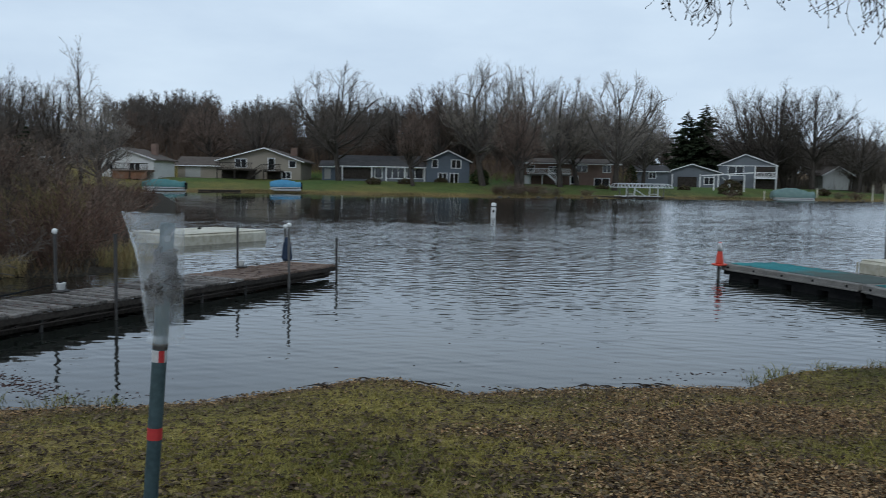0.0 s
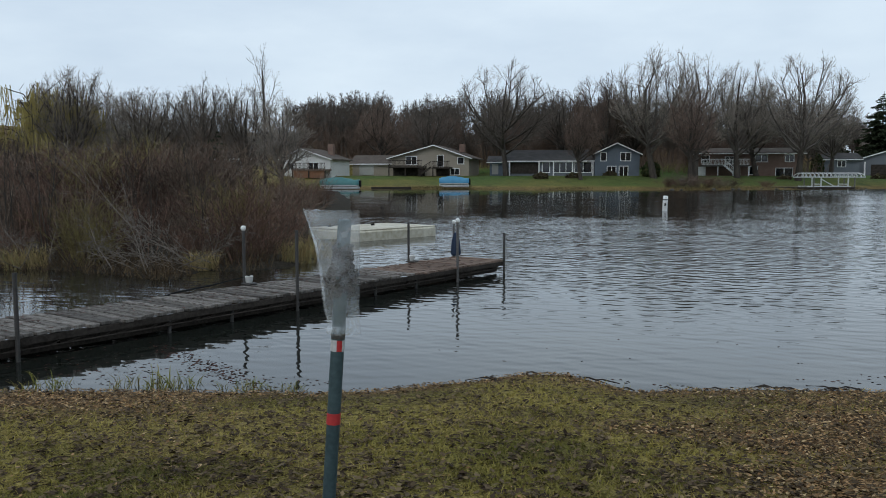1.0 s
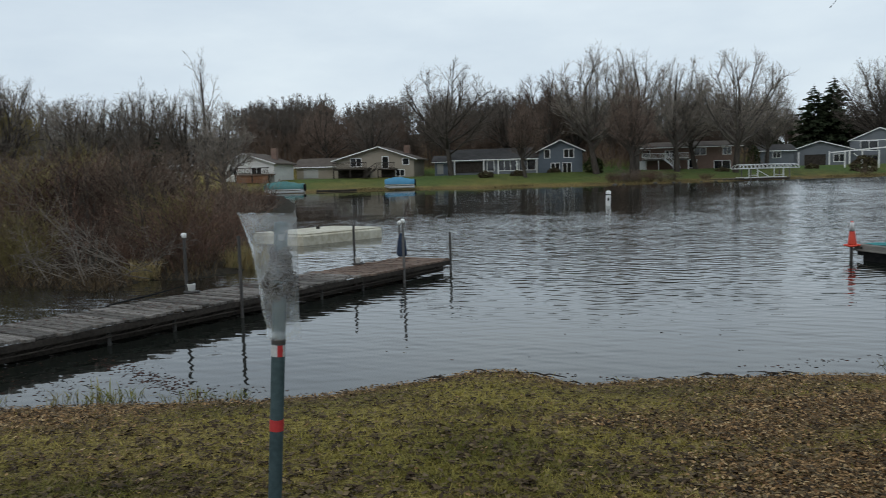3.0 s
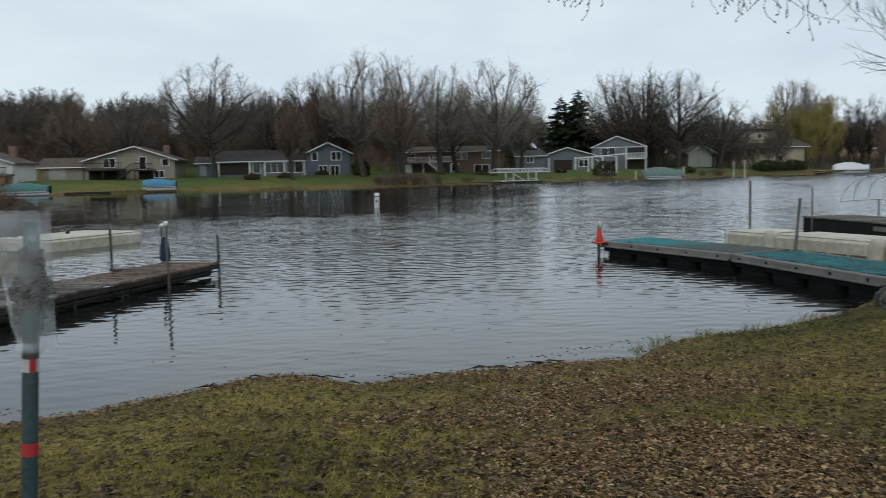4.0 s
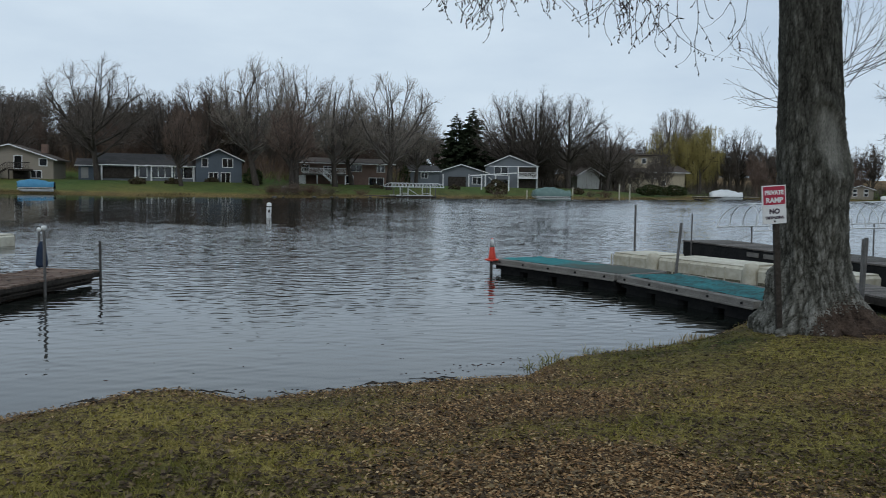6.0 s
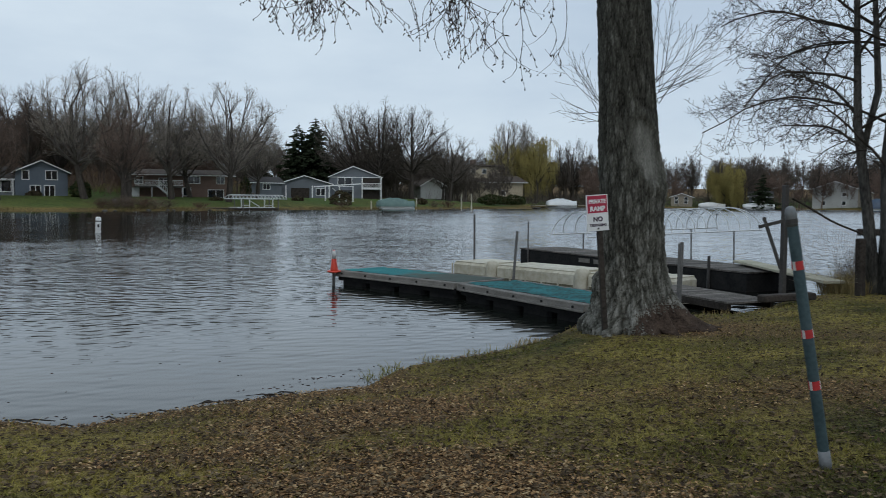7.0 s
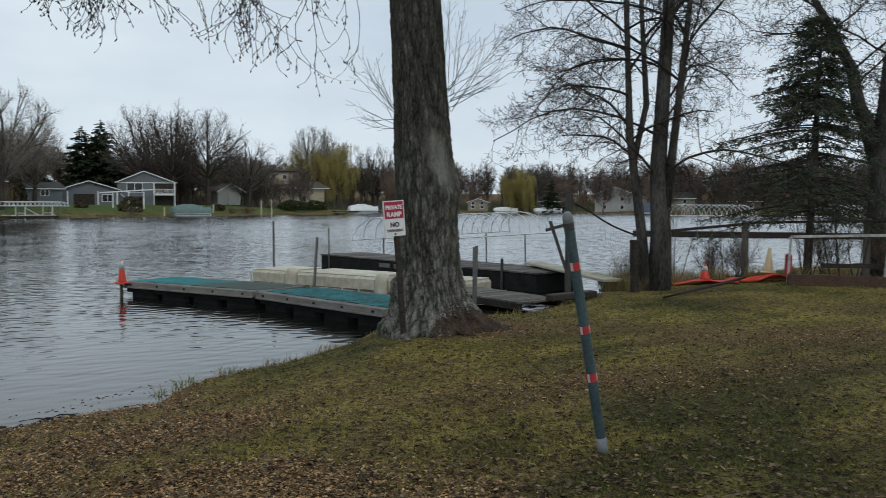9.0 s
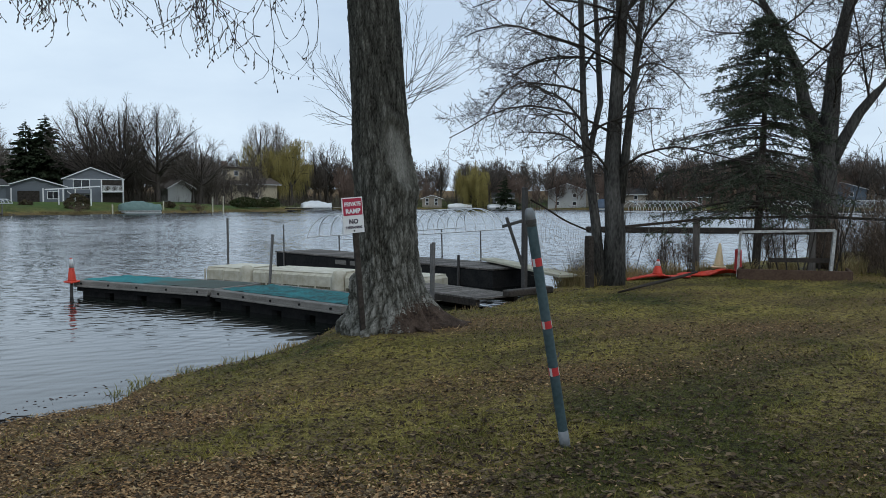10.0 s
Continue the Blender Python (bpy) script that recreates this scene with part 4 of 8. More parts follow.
def gable_house(name, x0, x1, y, deep, z0, eave, ridge, wall, roof, label, along=False, over=0.5, mid=None):
    """A house whose front stands at y and faces -y. along: the ridge runs along the front, else a gable faces front."""
    root = thing(name, pose(0, 0, 0), label, "house")
    bm = bmesh.new()
    mid = (x0 + x1) / 2 if mid is None else mid
    yb, ym = y + deep, y + deep / 2
    if along:
        prof = [(y, z0 - 1), (yb, z0 - 1), (yb, eave), (ym, ridge), (y, eave)]
        ends = [[bm.verts.new((x, a, b)) for a, b in prof] for x in (x0, x1)]
    else:
        prof = [(x0, z0 - 1), (x1, z0 - 1), (x1, eave), (mid, ridge), (x0, eave)]
        ends = [[bm.verts.new((a, q, b)) for a, b in prof] for q in (y, yb)]
    for k in range(5):
        bm.faces.new((ends[0][k], ends[0][(k + 1) % 5], ends[1][(k + 1) % 5], ends[1][k]))
    bm.faces.new(ends[0][::-1])
    bm.faces.new(ends[1])
    bmesh.ops.recalc_face_normals(bm, faces=bm.faces[:])
    part("wall", bm, wall, root)
    th = 0.22
    for side in (0, 1):
        bm = bmesh.new()
        if along:
            ey = y - over if side == 0 else yb + over
            drop = (ridge - eave) / (deep / 2) * over
            pts = [(x0 - over, ey, eave - drop), (x1 + over, ey, eave - drop), (x1 + over, ym, ridge), (x0 - over, ym, ridge)]
        else:
            ex, run = (x0 - over, mid - x0) if side == 0 else (x1 + over, x1 - mid)
            drop = (ridge - eave) / run * over
            pts = [(ex, y - over, eave - drop), (mid, y - over, ridge), (mid, yb + over, ridge), (ex, yb + over, eave - drop)]
        lo = [bm.verts.new((a, b, c + 0.03)) for a, b, c in pts]
        hi = [bm.verts.new((a, b, c + 0.03 + th)) for a, b, c in pts]
        bm.faces.new(lo)
        bm.faces.new(hi[::-1])
        for k in range(4):
            bm.faces.new((lo[k], lo[(k + 1) % 4], hi[(k + 1) % 4], hi[k]))
        bmesh.ops.recalc_face_normals(bm, faces=bm.faces[:])
        part("roof", bm, roof, root)
    bm = bmesh.new()
    if along:
        drop = (ridge - eave) / (deep / 2) * over
        beam((x0 - over, y - over - 0.04, eave - drop + 0.08), (x1 + over, y - over - 0.04, eave - drop + 0.08), 0.08, 0.17, bm)
    else:
        for ex, run in ((x0 - over, mid - x0), (x1 + over, x1 - mid)):
            drop = (ridge - eave) / run * over
            beam((ex, y - over - 0.04, eave - drop + 0.10), (mid, y - over - 0.04, ridge + 0.10), 0.08, 0.17, bm)
    part("fascia", bm, M_TRIM, root, "white fascia board")
    return root


def deck(parent, x0, x1, y0, y1, z, ground, rail, floor=M_PLANK_BROWN, stairs=None):
    part("deck_floor", box(x0, x1, y0, y1, z - 0.25, z), floor, parent)
    n = max(2, int((x1 - x0) / 2.4) + 1)
    for k in range(n):
        x = x0 + 0.1 + (x1 - x0 - 0.2) * k / (n - 1)
        part("deck_post", box(x - 0.08, x + 0.08, y0, y0 + 0.16, ground - 0.3, z - 0.25), rail, parent)
    bm = bmesh.new()
    box(x0, x1, y0, y0 + 0.08, z + 0.92, z + 1.02, bm=bm)
    box(x0, x1, y0, y0 + 0.06, z + 0.1, z + 0.17, bm=bm)
    k = x0
    while k <= x1:
        box(k - 0.03, k + 0.03, y0 + 0.01, y0 + 0.05, z, z + 0.95, bm=bm)
        k += 0.22
    part("railing", bm, rail, parent)
    if stairs:
        xa, xb, w = stairs
        bm = bmesh.new()
        for k in range(9):
            u = k / 8
            x = xa + (xb - xa) * u
            box(x - 0.2, x + 0.2, y0 - w, y0, z + (ground - z) * u - 0.06, z + (ground - z) * u, bm=bm)
        beam((xa, y0 - w, z), (xb, y0 - w, ground), 0.08, 0.28, bm)
        beam((xa, y0 - w, z + 0.95), (xb, y0 - w, ground + 0.95), 0.08, 0.1, bm)
        for k in range(10):
            u = k / 9
            x, zz = xa + (xb - xa) * u, z + (ground - z) * u
            box(x - 0.03, x + 0.03, y0 - w - 0.02, y0 - w + 0.02, zz, zz + 0.95, bm=bm)
        part("stairs", bm, rail, parent)


# white house beside the marsh
h = gable_house("white_house", -53.5, -45.1, 130, 10, 2.1, 4.6, 6.25, S_WHITE, M_ROOF_BR, "white sided house with brown roof and wooden deck", mid=-50.1)
for x, w in ((-52.0, 1.2), (-48.0, 1.6)):
    window(h, x, 130, 2.95, w, 1.1, 1)
deck(h, -50.6, -44.9, 127, 130, 3.0, 1.9, M_TIMBER, M_PLANK_BROWN)
part("deck_skirt", box(-50.4, -45.2, 127.2, 127.3, 1.6, 2.8), mat("rust_brown_boards", (0.19, 0.095, 0.055), (0.25, 0.135, 0.085), 0.85, 2, 20), h, "rust brown board skirt")
part("chimney", box(-47.6, -46.7, 136, 137, 5.2, 7.3, 0.03), S_BRICK, h)

# tan house with a broad low gable
h = gable_house("tan_house", -37.5, -24.0, 140, 11, 2.15, 4.95, 7.0, S_TAN, M_ROOF_BR, "broad tan house with low gable and decks", mid=-30.0, over=0.7)
window(h, -34.0, 140, 3.9, 1.8, 1.3, 1)
window(h, -28.9, 140, 3.5, 1.0, 1.9, 0)
window(h, -25.4, 140, 4.0, 1.0, 1.0, 0)
# dark slabs on the wall stand for the shade below the decks
part("porch_shade_panel", box(-37.2, -31.6, 139.86, 140.02, 1.9, 3.4), M_TIMBER, h, "dark panel standing for the shade under the deck")
part("porch_shade_panel", box(-29.6, -27.4, 139.86, 140.02, 1.9, 3.2), M_TIMBER, h, "dark panel standing for the shade under the deck")
window(h, -26.4, 140, 2.15, 1.4, 1.0, 1)
deck(h, -37.3, -31.4, 137, 140, 3.55, 2.0, M_TIMBER, M_TIMBER)
deck(h, -29.8, -26.8, 137.5, 140, 3.4, 2.0, M_TIMBER, M_TIMBER, (-29.8, -32.0, 0.9))
part("chimney", box(-26.4, -25.4, 144, 145, 6.0, 7.4, 0.03), S_BRICK, h)

h = gable_house("garage", -45.5, -38.3, 143, 7, 2.3, 4.1, 5.4, S_TAN, M_ROOF_BR, "low tan garage with brown roof", along=True)
part("garage_door", box(-44.2, -41.6, 142.9, 143.02, 2.1, 3.8), S_PALE, h)
h = gable_house("shed", -21.3, -18.6, 146, 4, 2.4, 4.4, 5.2, S_GREYBLUE, M_ROOF, "small grey shed with pale door", along=True)
part("door", box(-20.9, -19.8, 145.92, 146.02, 2.2, 4.0), S_PALE, h)

# long grey ranch house with its two-storey wing
h = gable_house("ranch_house", -17.6, -3.1, 140, 10, 2.1, 4.5, 6.1, S_SLATE, M_ROOF, "long grey single-storey house with dark roof", along=True, over=0.7)
for x, w, b in ((-11.0, 1.1, 0), (-8.2, 3.0, 2), (-4.9, 2.6, 1)):
    window(h, x, 140, 2.55, w, 1.6, b)
# the porch's shade is a dark slab on the wall
part("porch_shade_panel", box(-16.9, -12.2, 139.85, 140.02, 2.3, 4.1), M_TIMBER, h, "dark panel standing for the shade inside the porch")
for x in (-17.0, -12.1, -9.7, -6.6, -3.3):
    part("porch_post", box(x - 0.1, x + 0.1, 139.3, 139.5, 1.7, 4.4), M_TRIM, h)
h = gable_house("blue_house", -3.0, 4.1, 138.6, 9, 1.9, 5.45, 7.1, S_BLUE, M_ROOF, "blue two-storey house with white trim")
for x, z, w, b in ((-1.6, 4.4, 0.8, 0), (1.9, 4.4, 1.5, 1), (-0.3, 1.95, 1.3, 1), (1.6, 1.95, 1.3, 1)):
    window(h, x, 138.6, z, w, 1.25 if z > 3 else 1.5, b)

# brown brick house with a white deck and stair
h = gable_house("brick_house", 13.6, 30.8, 150, 9, 1.6, 5.75, 6.55, S_BRICK, M_ROOF_BR, "brown brick two-storey house with white deck", along=True, over=0.8)
for x, z, w, b in ((24.5, 4.35, 1.9, 1), (29.0, 4.35, 1.3, 1), (23.3, 2.2, 1.2, 0), (28.2, 1.9, 2.6, 1), (19.4, 4.0, 1.4, 1), (15.4, 4.2, 1.2, 0)):
    window(h, x, 150, z, w, 1.1 if z > 3 else 1.3, b)
deck(h, 14.6, 22.2, 147, 150, 3.75, 1.5, M_TRIM, M_PLANK, (18.0, 20.6, 1.0))
part("door", box(14.0, 15.5, 149.9, 150.02, 1.5, 3.5), M_TRIM, h, "white panel door")

# small grey house, garage wing and the grey two-storey house
h = gable_house("grey_cottage", 37.4, 43.4, 163, 7, 2.2, 4.9, 5.9, S_SLATE, M_ROOF, "small grey house with dark roof", along=True)
window(h, 40.4, 163, 3.6, 1.3, 1.0, 1)
h = gable_house("grey_garage", 44.0, 54.4, 166, 8, 1.6, 4.8, 6.4, S_SLATE, M_ROOF, "grey garage wing with dark open doorway", mid=49.0)
# no real opening: a dark slab stands for the garage's unlit inside
part("garage_door", box(46.3, 50.0, 165.9, 166.02, 1.4, 4.0), M_TIMBER, h, "dark panel standing for the shade inside the garage doorway")
window(h, 52.3, 166, 2.6, 1.8, 1.3, 1)
for x in (45.3, 50.6, 54.0):
    part("porch_post", box(x - 0.12, x + 0.12, 165.2, 165.4, 1.2, 4.5), M_TRIM, h)
h.matrix_basis = Matrix.Translation((50.0, 166, 0)) @ Matrix.Rotation(radians(-16), 4, "Z") @ Matrix.Translation((-50.0, -166, 0))
h = gable_house("slate_house", 53.9, 65.2, 165, 9, 1.6, 6.35, 8.5, S_SLATE, M_ROOF, "slate grey two-storey house with white trim and balcony", mid=59.1, over=0.35)
part("gable_band", box(54.0, 65.1, 164.95, 165.02, 6.28, 6.42), M_TRIM, h, "white board under the gable")
window(h, 57.3, 165, 4.5, 2.9, 1.7, 1)
window(h, 57.4, 165, 1.6, 2.9, 1.8, 2)
# dark slabs paint in the shade behind balcony and patio
part("balcony_shade_panel", box(61.2, 64.9, 164.85, 165.03, 4.1, 6.2), M_TIMBER, h, "dark panel standing for the shade inside the balcony")
part("patio_shade_panel", box(61.2, 64.9, 164.85, 165.03, 1.2, 3.7), M_TIMBER, h, "dark panel standing for the shade inside the patio")
deck(h, 60.9, 65.2, 163.2, 164.85, 4.1, 1.4, M_TRIM, M_TRIM)
for x in (61.0, 65.1):
    part("corner_post", box(x - 0.12, x + 0.12, 163.2, 163.45, 1.0, 6.3), M_TRIM, h)
part("awning", box(55.6, 59.2, 163.9, 165, 3.45, 3.62), M_ROOF, h)
FACE = Matrix.Translation((59.5, 165, 0)) @ Matrix.Rotation(radians(-18), 4, "Z") @ Matrix.Diagonal((0.95, 1, 1, 1)) @ Matrix.Translation((-59.5, -165, 0))
h.matrix_basis = FACE
gable_house("rear_house", 53.5, 64.5, 196, 8, 5, 7.9, 10.0, S_TAN, M_ROOF_BR, "house roof behind the slate house", along=True)
h = gable_house("cottage", 84, 90.5, 186, 7, 3, 5.2, 7.0, S_PALE, M_ROOF_BR, "pale small house under the trees")

# cream house on the point
h = gable_house("cream_house", 106.5, 124, 204, 10, 2.6, 7.0, 8.6, S_CREAM, M_ROOF_BR, "cream two-storey house on the point", along=True, over=1.0)
for x, z in ((108.5, 5.2), (112.5, 5.2), (115.0, 5.2), (117.5, 3.2)):
    window(h, x, 204, z, 1.3, 1.3, 0)
part("upper_storey", box(107.5, 117.5, 206, 212, 7.2, 11.2), S_CREAM, h)
part("upper_roof", box(106.6, 118.4, 205, 213, 11.2, 11.6, 0.15), M_ROOF_BR, h)
window(h, 109.0, 206, 9.2, 1.2, 1.2, 0)
window(h, 112.5, 206, 9.2, 1.2, 1.2, 0)
part("chimney", box(109.5, 111.0, 208, 209, 11.4, 13.1, 0.05), S_BRICK, h)

# houses on the distant eastern shore
for k, (x, y, w, hh, wall) in enumerate(((191, 155, 11, 7.0, S_PALE), (199, 139, 9, 5.2, S_TAN), (167, 187, 6, 3.6, S_TAN), (210, 125, 8, 3.6, S_BRICK), (230, 93, 12, 6.5, S_GREYBLUE), (182, 172, 6, 4.6, S_SLATE), (196, 151, 6, 5.0, S_TAN), (238, 83, 9, 4.5, S_PALE))):
    z0 = ground_z(x, y)
    h = gable_house("house", -w / 2, w / 2, 0, 6, 0, hh * 0.72, hh, wall, M_ROOF, "small house among trees on the distant shore", along=k % 2 == 1)
    for q in (-w * 0.25, w * 0.2):
        for zz in (0.8, hh * 0.45):
            window(h, q, 0, zz, 0.9, 1.0, 0)
    h.matrix_basis = pose(x, y, z0, 0, 0, -math.degrees(math.atan2(x, y)))

# hidden houses behind the marsh
for x, y, w, hh, wall in ((-37, 76, 4.0, 3.9, S_PALE), (-52, 74, 4.6, 3.8, S_TAN)):
    h = gable_house("house", -w / 2, w / 2, 0, 5, 0, hh * 0.75, hh, wall, M_ROOF, "small house half hidden behind the marsh", along=True)
    h.matrix_basis = pose(x, y, ground_z(x, y) + 0.6, 0, 0, 25)


# ---------- boats, lifts and small things on the far shore ----------
def leafy(name, seed, x0, x1, y0, y1, z0, z1, count, material, label, category):
    """A clipped or rounded bush of small leaf blades."""
    rng = np.random.default_rng(seed)
    u = rng.normal(0, 1, (count, 3))
    u /= np.linalg.norm(u, axis=1)[:, None]
    u *= rng.uniform(0.55, 1.0, count)[:, None] ** 0.4 * (1 + 0.12 * np.sin(5 * u[:, :1] + 3 * u[:, 2:]))
    p = np.stack([(x0 + x1) / 2 + u[:, 0] * (x1 - x0) / 2, (y0 + y1) / 2 + u[:, 1] * (y1 - y0) / 2, z0 + (z1 - z0) * np.maximum(0.02, 0.45 + 0.55 * u[:, 2])], 1)
    a, b = rng.normal(0, 0.13, (count, 3)), rng.normal(0, 0.13, (count, 3))
    v = np.stack([p - a, p + b, p + a, p - b], 1).reshape(-1, 3)
    return tagged(mesh_of(name, v, np.arange(len(v)).reshape(-1, 4), material), label, category)


M_BUSH = island_mat("bush_leaves", ((0.02, 0.035, 0.014), (0.05, 0.065, 0.025), (0.075, 0.06, 0.03)))
M_BUSH_BR = island_mat("brown_bush", ((0.045, 0.035, 0.022), (0.085, 0.065, 0.04), (0.06, 0.06, 0.025)))
leafy("hedge", 1, 86, 93, 158.5, 161, 1.0, 3.0, 1500, M_BUSH, "dark green clipped hedge on the point", "hedge")
leafy("hedge", 2, 93, 99, 160, 163, 1.0, 3.0, 1400, M_BUSH, "dark green rounded hedge on the point", "hedge")
leafy("bush", 3, 47.5, 51.6, 143, 146, 0.4, 3.3, 900, M_BUSH_BR, "brown round bush at the water's edge", "bush")
leafy("bush", 4, 4.4, 7.4, 136, 138.5, 1.6, 4.4, 900, M_BUSH, "dark evergreen bush beside the blue house", "bush")
leafy("bush", 5, -1.5, 0.6, 136.5, 138, 1.7, 2.6, 300, M_BUSH_BR, "low brown bush before the blue house", "bush")
leafy("bush", 6, 34.5, 36.6, 158, 160, 2.0, 5.8, 800, M_BUSH, "tall dark evergreen beside the brick house", "bush")
for k, (x, y, z) in enumerate(((-11, 131, 1.6), (-6, 132, 1.6), (27, 143, 1.2), (43, 150, 1.4), (62, 151, 1.2), (69, 152, 1.2))):
    leafy("bush", 20 + k, x - 1.2, x + 1.2, y - 0.7, y + 0.7, z - 0.2, z + 0.8, 260, M_BUSH_BR, "low brown bush on the far lawn", "bush")


def covered_boat(m, length, width, cover, hull, label, height=1.5, motor=True):
    """A moored boat under a fitted cover: two floats, deck, rails and the sagging cover."""
    root = thing("covered_boat", m, label, "boat")
    for s in (-1, 1):
        bm = bmesh.new()
        poly_tube(bm, [(-length / 2, s * width * 0.36, 0.22), (-length * 0.35, s * width * 0.36, 0.12), (length / 2, s * width * 0.36, 0.12)], [0.08, 0.2, 0.2], 10)
        part("float", bm, M_ALU, root, smooth=True)
    part("side_panel", box(-length * 0.47, length * 0.47, -width / 2, width / 2, 0.4, 0.85, 0.04), hull, root)
    part("rub_rail", box(-length * 0.48, length * 0.48, -width / 2 - 0.04, width / 2 + 0.04, 0.36, 0.46, 0.01), M_ALU, root, "pale rub rail")
    bm = bmesh.new()
    rings = []
    n = 14
    for k in range(n + 1):
        u = k / n
        x = (u - 0.5) * length
        top = 0.85 + (height - 0.85) * (0.55 + 0.45 * math.sin(math.pi * min(1, u * 1.15)) - 0.05 * math.cos(9 * u * math.pi))
        rings.append([bm.verts.new((x, y * width * 0.53, z)) for y, z in ((-1, 0.52), (-0.98, 0.9), (-0.55, top - 0.05), (0, top), (0.55, top - 0.05), (0.98, 0.9), (1, 0.52))])
    for a, b in zip(rings, rings[1:]):
        for i in range(6):
            bm.faces.new((a[i], a[i + 1], b[i + 1], b[i]))
    bm.faces.new(rings[0])
    bm.faces.new(rings[-1][::-1])
    bmesh.ops.recalc_face_normals(bm, faces=bm.faces[:])
    part("cover", bm, cover, root, "fitted fabric cover", smooth=True)
    if motor:
        part("outboard_motor", box(length * 0.5, length * 0.56, -0.22, 0.22, 0.2, 1.15, 0.06), M_BLACK, root, "black outboard motor")
    return root


M_BLUECOVER = mat("blue_cover", (0.03, 0.17, 0.30), (0.06, 0.25, 0.40), 0.6, 1.2, 12, 0.01)
M_GREENCOVER = mat("grey_green_cover", (0.075, 0.135, 0.12), (0.14, 0.21, 0.19), 0.65, 1.2, 12, 0.01)
M_AQUACOVER = mat("aqua_cover", (0.03, 0.125, 0.125), (0.06, 0.19, 0.185), 0.6, 1.2, 12, 0.01)
M_NAVY = mat("navy_hull", (0.03, 0.05, 0.085), (0.05, 0.08, 0.12), 0.4, 1.5, 12)
covered_boat(pose(-22.2, 117.0, 0.42, 0, 0, 12), 4.2, 2.2, M_BLUECOVER, M_NAVY, "blue covered boat at the lawn's edge", 1.5)
covered_boat(pose(-38.0, 113.6, 0.15, 0, 0, 8), 5.4, 2.3, M_AQUACOVER, M_WHITE, "white boat with aqua cover beside the marsh", 1.6)
covered_boat(pose(57.6, 138.5, 0.05, 0, 0, -4), 6.6, 2.4, M_GREENCOVER, M_WHITE, "white pontoon boat under a grey-green cover", 2.1)
covered_boat(pose(127, 189, 0.05, 0, 0, -20), 8, 2.4, M_ALU, M_PIPE_DARK, "silver covered boat on a lift", 2.4)
covered_boat(pose(188, 139, 0.05, 0, 0, -50), 8, 2.6, M_NAVY, M_NAVY, "navy boat on the distant shore", 3.0)
covered_boat(pose(168, 176, 0.05, 0, 0, -40), 7, 2.4, M_WHITE, M_WHITE, "white boat on the distant shore", 1.7)
covered_boat(pose(175, 166, 0.05, 0, 0, -40), 8, 2.4, M_ALU, M_ALU, "long silver covered boat on the distant shore", 1.6)


def canopy(m, length, width, z, rise, hoops, r, label, legs=True, foot=-0.6):
    """A boat lift's bare canopy: hoops on a rail frame, with legs into the water."""
    root = thing("canopy_frame", m, label, "boat lift")
    for s in (-1, 1):
        part("rail", rod((-length / 2, s * width / 2, z), (length / 2, s * width / 2, z), r * 1.2, n=8), M_ALU, root)
    part("ridge_rail", rod((-length / 2 + 0.4, 0, z + rise), (length / 2 - 0.4, 0, z + rise), r, n=6), M_ALU, root)
    for k in range(hoops):
        u = k / (hoops - 1)
        x, h = (u - 0.5) * length, rise
        lean = 0.35 * (0.5 - u) * 2 if k in (0, hoops - 1) else 0
        pts = [(x + lean * math.sin(math.pi * i / 10), -width / 2 * math.cos(math.pi * i / 10), z + h * math.sin(math.pi * i / 10) ** 0.8) for i in range(11)]
        part("hoop", poly_tube(bmesh.new(), pts, r, 6), M_ALU, root)
    if legs:
        for x in (-length * 0.32, length * 0.33):
            for s in (-1, 1):
                part("leg", rod((x, s * width / 2, foot), (x, s * width / 2, z), r * 1.5, n=8), M_PIPE, root)
    return root


def span(p, q, z=0):
    """The pose of a thing whose x axis runs from p to q."""
    return pose((p[0] + q[0]) / 2, (p[1] + q[1]) / 2, z, 0, 0, math.degrees(math.atan2(q[1] - p[1], q[0] - p[0])))


canopy(span((15.05, 22.0), (21.75, 21.45)) @ pose(0, 0, 0, 0, -1.7, 0), 6.7, 2.2, 0.93, 0.74, 16, 0.017, "bare white canopy hoops of a boat lift")
canopy(span((25.8, 128), (35.2, 131)), 9.5, 2.6, 1.75, 0.6, 16, 0.06, "white boat lift canopy at the far shore")
canopy(span((47.2, 33.4), (53.4, 31.8)), 6.4, 2.4, 1.35, 0.75, 15, 0.018, "white canopy hoops over a distant lift")
canopy(span((51.4, 26.3), (57.4, 24.6)), 6.2, 2.4, 1.35, 0.75, 15, 0.018, "white canopy hoops beside the fence shore")
canopy(span((53.2, 21.4), (59.8, 19.1)), 7.0, 2.4, 1.3, 0.85, 16, 0.018, "white canopy hoops beside the fence shore")


def simple_dock(p, q, width, z, label, top=M_PLANK, side=M_TIMBER, legs=4):
    root = thing("dock", span(p, q), label, "dock")
    ln = math.dist(p, q)
    part("deck_board", box(-ln / 2, ln / 2, -width / 2, width / 2, z - 0.08, z), top, root)
    part("skirt", box(-ln / 2 + 0.02, ln / 2 - 0.02, -width / 2 + 0.03, width / 2 - 0.03, z - 0.3, z - 0.085), side, root)
    for k in range(legs):
        x = -ln / 2 + 0.3 + (ln - 0.6) * k / (legs - 1)
        for s in (-1, 1):
            part("leg", rod((x, s * (width / 2 - 0.12), -1.0), (x, s * (width / 2 - 0.12), z - 0.05), 0.05, n=6), M_PIPE, root)
    return root


